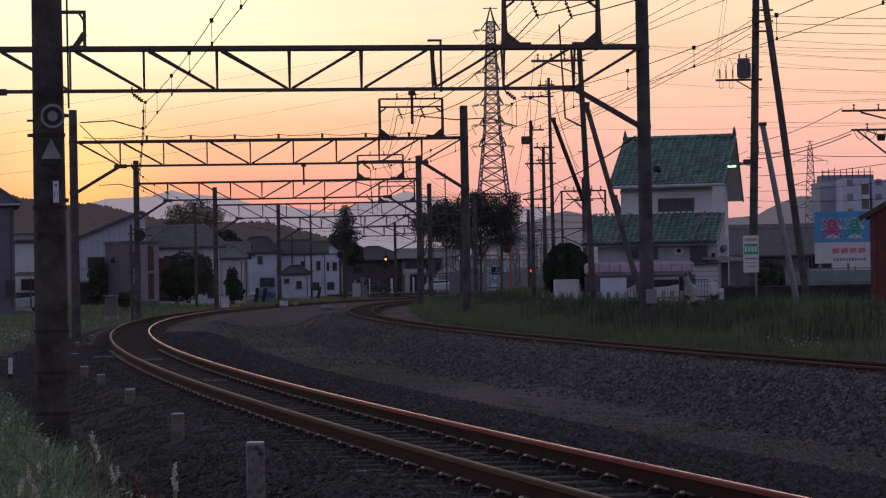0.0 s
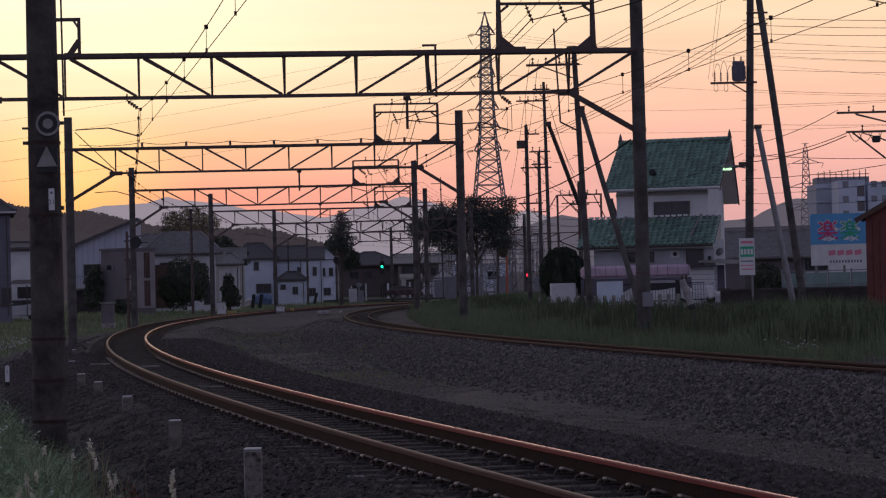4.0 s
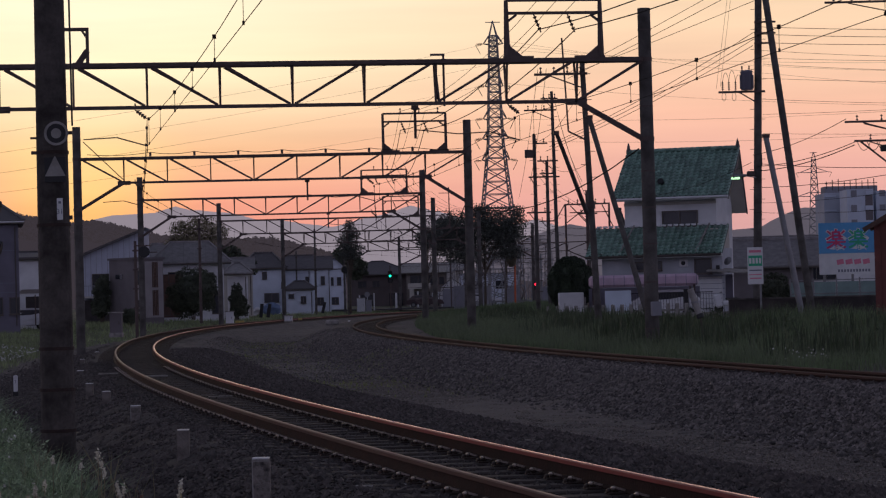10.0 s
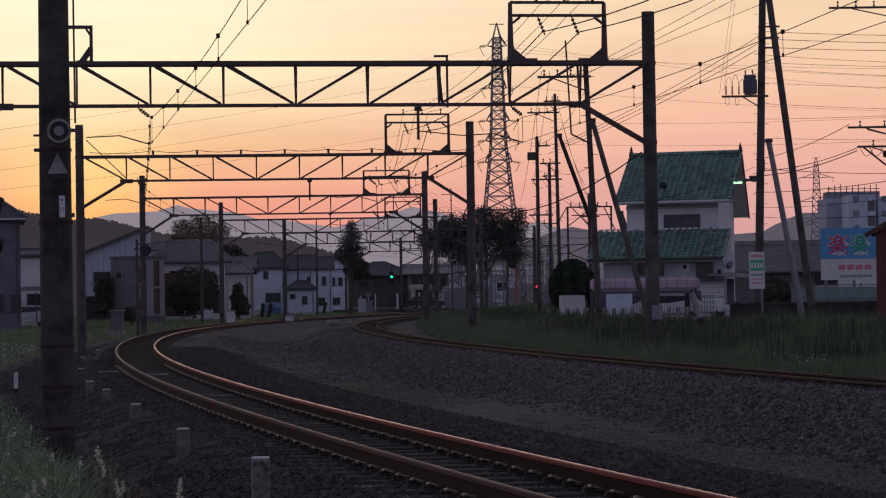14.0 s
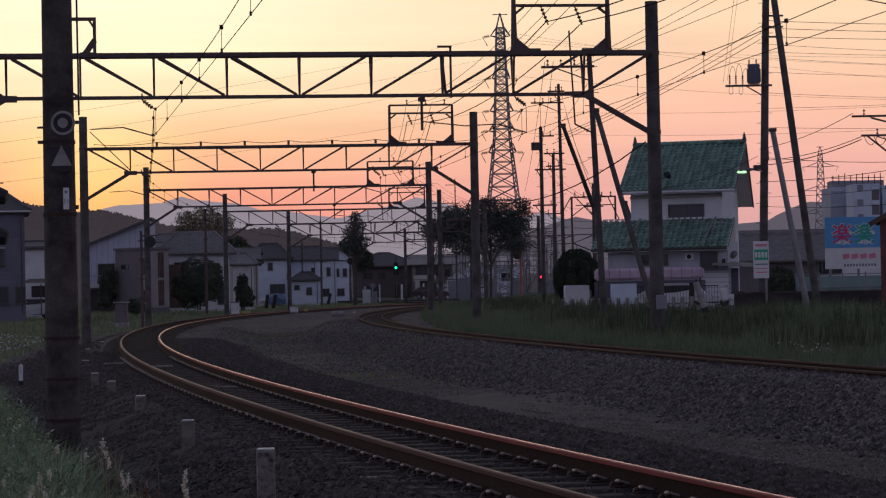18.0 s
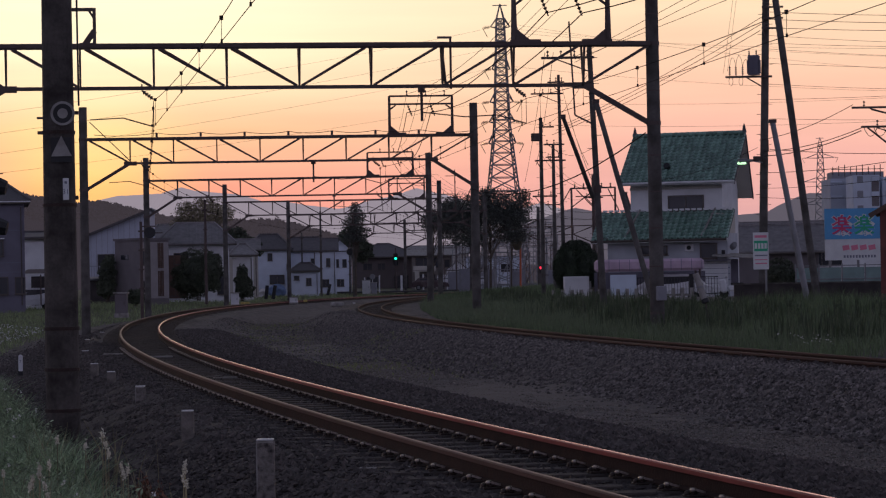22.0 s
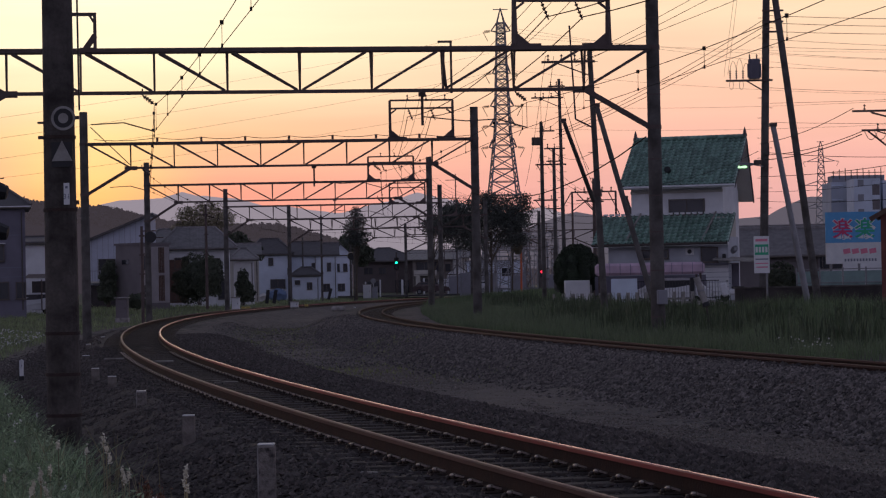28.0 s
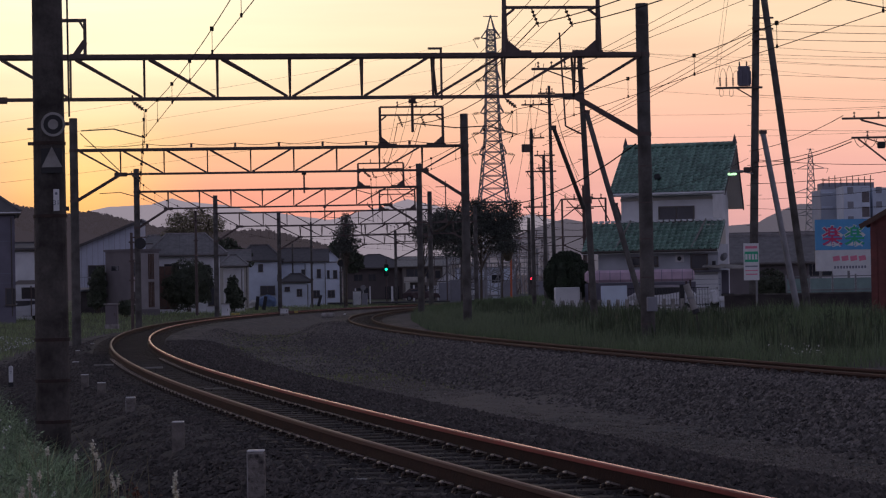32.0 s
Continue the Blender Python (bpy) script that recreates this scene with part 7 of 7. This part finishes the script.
def stones(name, material, sets_in, label, seed):
    """Broken ballast stones, lying singly on the bed and its shoulders."""
    r = np.random.default_rng(seed)
    base = np.array([(1, 0, 0), (-1, 0, 0), (0, 1, 0), (0, -1, 0), (0, 0, 1), (0, 0, -1)], float)
    tri = np.array([(0, 2, 4), (2, 1, 4), (1, 3, 4), (3, 0, 4), (2, 0, 5), (1, 2, 5), (3, 1, 5), (0, 3, 5)])
    sets = []
    for n, r0, r1, d0, d1, s in sets_in:
        rr, d = r.uniform(r0, r1, n) + np.clip(r.normal(0, 0.22, n), -0.6, 0.6), np.radians(d0 + (d1 - d0) * r.random(n) ** 1.35)
        x, y = CX - rr * np.cos(d), CY + rr * np.sin(d)
        z = land_z(x, y)
        sets.append(np.stack([x, y, z, s * r.uniform(0.55, 1.5, n)], 1))
    p = np.concatenate(sets)
    # none upon the rails or sleepers' middles
    rr = np.hypot(p[:, 0] - CX, p[:, 1] - CY)
    for c in (R1, R2):
        for o in (-0.566, 0.566):
            p = p[np.abs(np.hypot(p[:, 0] - CX, p[:, 1] - CY) - c - o) > 0.13]
    n = len(p)
    shape = base[None] * r.uniform(0.6, 1.3, (n, 6, 1)) + r.normal(0, 0.22, (n, 6, 3))
    a = r.uniform(0, 2 * np.pi, n)
    ca, sa = np.cos(a)[:, None], np.sin(a)[:, None]
    xx = shape[..., 0] * ca - shape[..., 1] * sa
    yy = shape[..., 0] * sa + shape[..., 1] * ca
    v = np.stack([xx, yy, shape[..., 2] * 0.75], -1) * p[:, None, 3:4] + p[:, None, :3]
    v[..., 2] += p[:, None, 3] * 0.25
    f = (np.arange(n)[:, None, None] * 6 + tri[None]).reshape(-1, 3)
    me = bpy.data.meshes.new(name)
    me.from_pydata(v.reshape(-1, 3).tolist(), [], f.tolist())
    ob = link(name, me, material)
    tagged(ob, label, "gravel", kind="stuff")


stones("ballast_stones", STONE_D, ((30000, 503.2, 505.4, -13.6, -8.0, 0.026), (42000, 498.7, 500.7, -13.8, -6.0, 0.030), (8000, 503.6, 505.4, -9.0, -4.5, 0.035)), "sooty broken ballast stones beside the near track", 76)
stones("ballast_stones", STONE, ((80000, 494.3, 496.1, -12.9, -5.0, 0.030), (12000, 505.2, 507.0, -12.8, -7.0, 0.026), (16000, 493.8, 499.6, -9.0, -2.5, 0.026)), "loose broken ballast stones beside the tracks", 77)
stones("path_grit", GRIT, ((60000, 496.0, 498.8, -13.3, -6.0, 0.010), (5000, 495.9, 498.8, -13.3, -5.0, 0.018), (5000, 495.5, 499.0, -7.0, 0.0, 0.02)), "pale grit strewn over the trodden path", 79)
stones("track_bed_stones", BEDSTONE, ((17000, 500.4, 503.2, -14.0, -8.0, 0.026), (9000, 491.4, 494.2, -12.5, -7.0, 0.03)), "oil-stained ballast stones between the sleepers", 78)
wp = [patch(rng, 500, 496.2, 498.4, a, b) for a, b in ((-9.6, -8.9), (-6.4, -5.6), (-4.4, -3.0))] + [patch(rng, 700, 494.6, 496.2, -8.3, -7.6), patch(rng, 2600, 495.6, 499.0, -10.2, -2.5)]
field("low_weeds", np.concatenate(wp), 0.10, 0.012, rng, mat("yellow_green_weed", (0.25, 0.28, 0.09), 0.7, bump=0, random_tint=0.3), "low yellow-green weeds on the grit path", lean=1.2)
fp = patch(rng, 2600, 506.0, 512.0, -9.0, -4.0)
fp[:, 2] += 0.30
fl = leaves(fp, 0.032, rng, SIGNW, "white_flowers", None)
tagged(fl, "tiny white flowers scattered over the verge", "flowers", kind="stuff")


wf = patch(rng, 22, 490.6, 491.4, -10.72, -10.52)
wf = np.repeat(wf, 2, 0)
wf[:, :2] += rng.normal(0, 0.05, (len(wf), 2))
wf[:, 2] += rng.uniform(0.22, 0.42, len(wf))
tagged(leaves(wf, 0.017, rng, MATS["white_petal"], "white_blossom", None, flat=0.7), "small white blossoms in the grass by the rail", "flowers", kind="stuff")


# ---- power lines and cables across the sky
wire("power_line", [(8.93, 300.00, 32.74), (55.34, 260.00, 22.33)], 0.013, "thin high-voltage line strung from the pylon", sag=0.60)
wire("power_line", [(8.91, 300.00, 32.19), (55.38, 260.00, 24.01)], 0.013, "thin high-voltage line strung from the pylon", sag=0.60)
wire("power_line", [(8.82, 300.00, 27.54), (55.30, 260.00, 20.41)], 0.013, "thin high-voltage line strung from the pylon", sag=0.60)
wire("power_line", [(8.73, 300.00, 23.17), (48.92, 230.00, 18.12)], 0.013, "thin high-voltage line strung from the pylon", sag=0.60)
wire("power_line", [(8.68, 300.00, 20.54), (48.86, 230.00, 15.89)], 0.013, "thin high-voltage line strung from the pylon", sag=0.60)
wire("power_line", [(9.39, 300.00, 31.62), (53.28, 250.00, 24.19)], 0.013, "thin high-voltage line strung from the pylon", sag=0.60)
wire("power_line", [(6.14, 300.00, 32.24), (-40.14, 200.00, 15.31)], 0.011, "thin high-voltage line strung from the pylon", sag=0.50)
wire("power_line", [(6.09, 300.00, 29.68), (-40.17, 200.00, 13.65)], 0.011, "thin high-voltage line strung from the pylon", sag=0.50)
wire("power_line", [(6.04, 300.00, 27.25), (-40.20, 200.00, 11.98)], 0.011, "thin high-voltage line strung from the pylon", sag=0.50)
wire("power_line", [(5.75, 300.00, 23.23), (-40.22, 200.00, 10.51)], 0.011, "thin high-voltage line strung from the pylon", sag=0.50)
wire("power_line", [(14.58, 110.00, 13.10), (6.31, 130.00, 9.54)], 0.014, "power line hung from the transformer pole", sag=0.25)
wire("power_line", [(14.53, 110.00, 12.77), (6.15, 130.00, 9.36)], 0.014, "power line hung from the transformer pole", sag=0.25)
wire("power_line", [(14.47, 110.00, 12.47), (5.94, 130.00, 9.12)], 0.014, "power line hung from the transformer pole", sag=0.25)
# lines from the transformer pole to the next pole, and three above the tracks
wire("power_line", [(14.89, 110.00, 13.30), (21.18, 104.00, 12.37)], 0.012, "thin line running from the transformer pole to the next", sag=0.04)
wire("power_line", [(14.88, 110.00, 12.97), (21.18, 104.00, 12.05)], 0.012, "thin line running from the transformer pole to the next", sag=0.04)
wire("power_line", [(14.88, 110.00, 12.59), (21.17, 104.00, 11.73)], 0.012, "thin line running from the transformer pole to the next", sag=0.04)
wire("power_line", [(14.87, 110.00, 12.24), (21.16, 104.00, 11.18)], 0.008, "thin line running from the transformer pole to the next", sag=0.04)
wire("power_line", [(14.87, 110.00, 11.90), (21.16, 104.00, 11.04)], 0.008, "thin line running from the transformer pole to the next", sag=0.04)
wire("power_line", [(14.86, 110.00, 11.63), (21.15, 104.00, 10.60)], 0.008, "thin line running from the transformer pole to the next", sag=0.04)
wire("power_line", [(14.85, 110.00, 10.99), (21.14, 104.00, 10.14)], 0.008, "thin line running from the transformer pole to the next", sag=0.04)
wire("power_line", [(14.83, 110.00, 10.05), (21.12, 104.00, 9.22)], 0.008, "thin line running from the transformer pole to the next", sag=0.04)
wire("power_line", [(14.82, 110.00, 9.36), (21.12, 104.00, 9.06)], 0.008, "thin line running from the transformer pole to the next", sag=0.04)
wire("power_line", [(14.80, 110.00, 8.50), (21.10, 104.00, 7.96)], 0.008, "thin line running from the transformer pole to the next", sag=0.04)
wire("power_line", [(4.73, 85.00, 9.19), (8.79, 70.00, 10.35)], 0.009, "power line crossing above the tracks", sag=0.03)
wire("power_line", [(4.72, 85.00, 9.00), (9.27, 70.00, 10.29)], 0.009, "power line crossing above the tracks", sag=0.03)
wire("power_line", [(4.73, 85.00, 9.11), (10.40, 70.00, 10.21)], 0.009, "power line crossing above the tracks", sag=0.03)
wire("service_cable", [(14.50, 110.00, 7.03), (16.34, 95.00, 7.12)], 0.016, "dark service cable between poles and houses", sag=0.20)
wire("service_cable", [(14.50, 110.00, 6.82), (16.33, 95.00, 7.01)], 0.020, "dark service cable between poles and houses", sag=0.20)
wire("service_cable", [(14.45, 110.00, 7.16), (23.84, 110.00, 6.94)], 0.014, "dark service cable between poles and houses", sag=0.20)
wire("service_cable", [(14.30, 110.00, 6.07), (17.34, 80.00, 5.56)], 0.013, "dark service cable between poles and houses", sag=0.20)
wire("service_cable", [(14.33, 110.00, 7.54), (16.03, 95.00, 8.03)], 0.014, "dark service cable between poles and houses", sag=0.20)
wire("service_cable", [(10.66, 119.00, 6.18), (14.25, 110.00, 7.21)], 0.011, "dark service cable between poles and houses", sag=0.20)
wire("service_cable", [(14.29, 110.00, 5.38), (19.49, 90.00, 5.35)], 0.009, "dark service cable between poles and houses", sag=0.20)
wire("service_cable", [(14.28, 110.00, 4.97), (19.48, 90.00, 4.57)], 0.009, "dark service cable between poles and houses", sag=0.20)
wire("drop_wire", [(12.74, 109.70, 10.55), (13.48, 109.70, 15.53)], 0.007, "thin drop wire above the transformer", sag=0.00)
wire("drop_wire", [(12.92, 109.70, 10.64), (13.63, 109.70, 15.53)], 0.007, "thin drop wire above the transformer", sag=0.00)
wire("service_cable", [(3.69, 85.00, 9.37), (4.48, 131.00, 6.67)], 0.009, "thin cable strung between the utility poles", sag=0.35)
wire("service_cable", [(3.98, 85.00, 9.36), (5.10, 131.00, 7.56)], 0.009, "thin cable strung between the utility poles", sag=0.35)
wire("service_cable", [(6.50, 130.00, 11.70), (5.30, 85.00, 4.72)], 0.009, "thin cable strung between the utility poles", sag=0.35)
wire("service_cable", [(5.60, 131.00, 9.73), (5.14, 85.00, 8.55)], 0.009, "thin cable strung between the utility poles", sag=0.35)
wire("service_cable", [(8.72, 260.00, 3.33), (10.03, 200.00, 7.37)], 0.009, "thin cable strung between the utility poles", sag=0.35)
wire("service_cable", [(7.03, 140.00, 6.17), (8.65, 140.00, 6.46)], 0.009, "thin cable strung between the utility poles", sag=0.35)
wire("service_cable", [(5.42, 131.00, 8.10), (5.16, 85.00, 4.53)], 0.009, "thin cable strung between the utility poles", sag=0.35)
wire("service_cable", [(6.64, 130.00, 11.09), (5.12, 85.00, 5.41)], 0.009, "thin cable strung between the utility poles", sag=0.35)
wire("service_cable", [(-5.31, 280.00, 11.65), (9.63, 250.00, 7.57)], 0.009, "thin cable strung between the utility poles", sag=0.35)
wire("service_cable", [(7.55, 160.00, 9.98), (5.28, 85.00, 6.00)], 0.009, "thin cable strung between the utility poles", sag=0.35)
wire("service_cable", [(7.52, 160.00, 8.87), (8.98, 140.00, 6.45)], 0.009, "thin cable strung between the utility poles", sag=0.35)


# ---- last small things near the track
def dock_weed(x, y, label, h, seed):
    t = thing("dock_weed", (x, y, float(land_z(np.array([x]), np.array([y]))[0])), label, "plant")
    r = np.random.default_rng(seed)
    part("stem", rod(B(), (0, 0, -0.02), (0.02, 0, h), 0.008, 0.004, 6), WOODB, t)
    leaves(np.array([0, 0, h * 0.62]) + r.normal(size=(260, 3)) * np.array([0.03, 0.03, h * 0.17]), 0.02, r, mat("rusty_seed", (0.20, 0.085, 0.05), 0.8, bump=0, random_tint=0.3), "seed_spike", t)


dock_weed(-2.06, 17.6, "rusty brown seeding dock weed beside the grass", 0.50, 3)
dock_weed(-2.35, 19.0, "rusty brown seeding weed in the grass", 0.45, 4)
for k, (r, d) in enumerate(((501.75, -10.93), (501.6, -10.90), (501.9, -10.86))):
    p = arc(r, d)
    t = thing("broken_slat", (p.x, p.y, 0.0), "pale splintered wooden slat lying between the rails", "slat", "pale slats between the rails", turn=along(d) + 8 * k)
    part("slat", boxm((0, 0, 0.02), (0.42 - 0.08 * k, 0.10, 0.03), bevel=0.006), CONC2, t)


for x, y, z, size, turn in ((-4.8, 39.99, -0.02, 0.55, 4), (-4.59, 39.67, -0.02, 0.3, 10), (-7.06, 52.96, 0.03, 0.6, 2), (-5.78, 49.62, 0.05, 0.55, 0), (-0.49, 19.54, 0.0, 0.42, -3), (-1.23, 28.17, -0.1, 0.3, 8), (-3.82, 36.12, 0.0, 0.5, 5)):
    t = thing("broken_slat", (x, y, z), "pale weathered splinter of wood lying by the track", "slat", "pale slats between the rails", turn=turn)
    part("slat", boxm((0, 0, 0.03), (size, 0.09, 0.035), bevel=0.008), CONC2, t)


def hill_woods():
    """Tree tops that roughen the near hill's skyline."""
    r = np.random.default_rng(31)
    n = 9000
    x = r.uniform(-185, -25, n)
    s = r.uniform(0.55, 1.0, n)
    top = np.interp(x, [-420, -175, -152, -133, -123, -111, -100, -80, -59, -50, -40, -30, 0, 60], [40, 36, 34.6, 30.6, 31.6, 28.3, 25.4, 24, 23.2, 21, 18, 14.6, 8, 4])
    z = 0.5 + top * np.sin(s * np.pi / 2) + r.normal(0, 0.35, n) - 0.2
    # glows with the hill's painted haze colour
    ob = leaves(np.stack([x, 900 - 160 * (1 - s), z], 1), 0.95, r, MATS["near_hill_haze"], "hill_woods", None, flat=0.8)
    tagged(ob, "dark woods along the near hill", "trees", kind="stuff")


hill_woods()


# ---- posts and rails at the far crossing, and a mesh fence under the billboard
def white_post(x, y, z, h, label, disc=False, w=0.14):
    t = thing("marker_post", (x, y, z), label, "post", "white posts at the crossing")
    part("post", boxm((0, 0, h / 2), (w, 0.08, h), bevel=0.02), WHITE, t)
    if disc:
        part("mirror", rod(B(), (0, -0.04, h), (0, -0.1, h), 0.3, 0.27, 18), GALV, t, "round traffic mirror")


white_post(-8.55, 268, 0.25, 1.7, "white slim post beside lineside cabinets")
white_post(-7.7, 268, 0.25, 1.75, "slim post with a round mirror", True, 0.07)
white_post(-6.95, 268, 0.25, 1.9, "white slim post beside lineside cabinets")
white_post(-4.9, 290, 0.25, 1.9, "white banner post at the crossing", False, 0.26)
white_post(-2.4, 300, 0.3, 2.0, "pale square post before a house", False, 0.2)
white_post(0.55, 290, 0.3, 1.6, "pale post beside a shed", False, 0.22)
gr = thing("guard_rail", (8.2, 268, 0.25), "pale low guard rail along the road", "guard rail")
part("rail", boxm((0, 0, 0.62), (9.0, 0.06, 0.2)), GALV, gr)
for k in range(6):
    part("post", boxm((-4.2 + 1.68 * k, 0.06, 0.4), (0.12, 0.12, 0.9)), GALV, gr)
mf = thing("mesh_fence", (22.5, 127, 0.4), "pale green panel fence under the billboard", "fence")
for k in range(8):
    part("post", boxm((-4.2 + 1.2 * k, 0, 0.75), (0.07, 0.07, 1.7)), GALV, mf)
    if k < 7:
        part("panel", boxm((-3.6 + 1.2 * k, 0.02, 0.75), (1.1, 0.03, 1.3)), mat("pale_green_panel", (0.22, 0.32, 0.30), 0.6, scale=2, vary=0.15, bump=0.1), mf)
for z in (0.1, 0.8, 1.5):
    part("rail", boxm((0, -0.04, z), (8.5, 0.04, 0.05)), GALV, mf)
slim_pole(1.25, 222, 0.3, 11.2, 0.06, "tall slim lamp post behind the trees", STEEL, -0.9)


# ---- a lean-to beside the first house, and a white scooter by the gate
lt = thing("lean_to", (-26.0, 158, 0.6), "dark lean-to roof on slim posts beside a house", "lean-to")
part("roof", slab([(-1.0, -1.5, 1.75), (1.5, -1.5, 1.75), (1.5, 1.5, 2.05), (-1.0, 1.5, 2.05)], 0.06), STEEL, lt, "thin dark sheet roof")
part("edge", boxm((0.25, -1.54, 1.78), (2.5, 0.04, 0.08)), SIGNW, lt, "white roof edge")
# added dark sheet, the gloom beneath the roof put into its colour
part("back_boards", boxm((0.25, 3.0, 0.7), (2.6, 0.06, 1.9)), MATS["brown_shade_sheet"], lt, "dark sheet standing in for the lean-to's shade")
for xx in (-0.9, 0.3, 1.4):
    part("post", boxm((xx, -1.4, 0.8), (0.07, 0.07, 2.0)), STEEL, lt)
sc = thing("scooter", (12.5, 108.3, 0.5), "small white scooter standing by the railing", "scooter")
part("front_shield", box(B(), (0, 0, 0.55), (0.30, 0.28, 0.62), Matrix.Rotation(radians(-12), 4, "Y"), bevel=0.07), CARW, sc)
part("body", boxm((0.45, 0, 0.42), (0.75, 0.26, 0.26), bevel=0.07), CARW, sc)
part("seat", boxm((0.5, 0, 0.62), (0.55, 0.24, 0.1), bevel=0.03), BLACK, sc, "black seat")
for xx in (-0.08, 0.85):
    part("wheel", rod(B(), (xx, -0.05, 0.2), (xx, 0.05, 0.2), 0.2, None, 16), RUBBER, sc)
part("handlebar", rod(B(), (0.02, -0.3, 0.92), (0.02, 0.3, 0.92), 0.02, None, 8), BLACK, sc)


# ---- what moves: the signal's added shutter and two cars
def motions():
    over_green, over_amber = pose(0, 0, 3.95), pose(0, 0, 4.24)
    walk(SHUTTER, [(0.0, over_green), (2.4, over_green), (2.6, over_amber), (32.0, over_amber)])

    def drive(ob, y, z, rows):
        walk(ob, [(t, pose(x, y, z)) for t, x in rows])
    drive(CAR_A, 282, 0.38, [(0.0, -7.0), (1.0, -6.0), (2.0, -5.05), (3.0, -4.3), (4.2, -2.6), (5.2, -1.6), (5.6, -1.45), (32.0, -1.45)])
    drive(CAR_B, 276, 0.38, [(0.0, 1.0), (1.0, 2.0), (2.0, 4.2), (3.0, 4.85), (4.0, 5.0), (32.0, 5.0)])


motions()
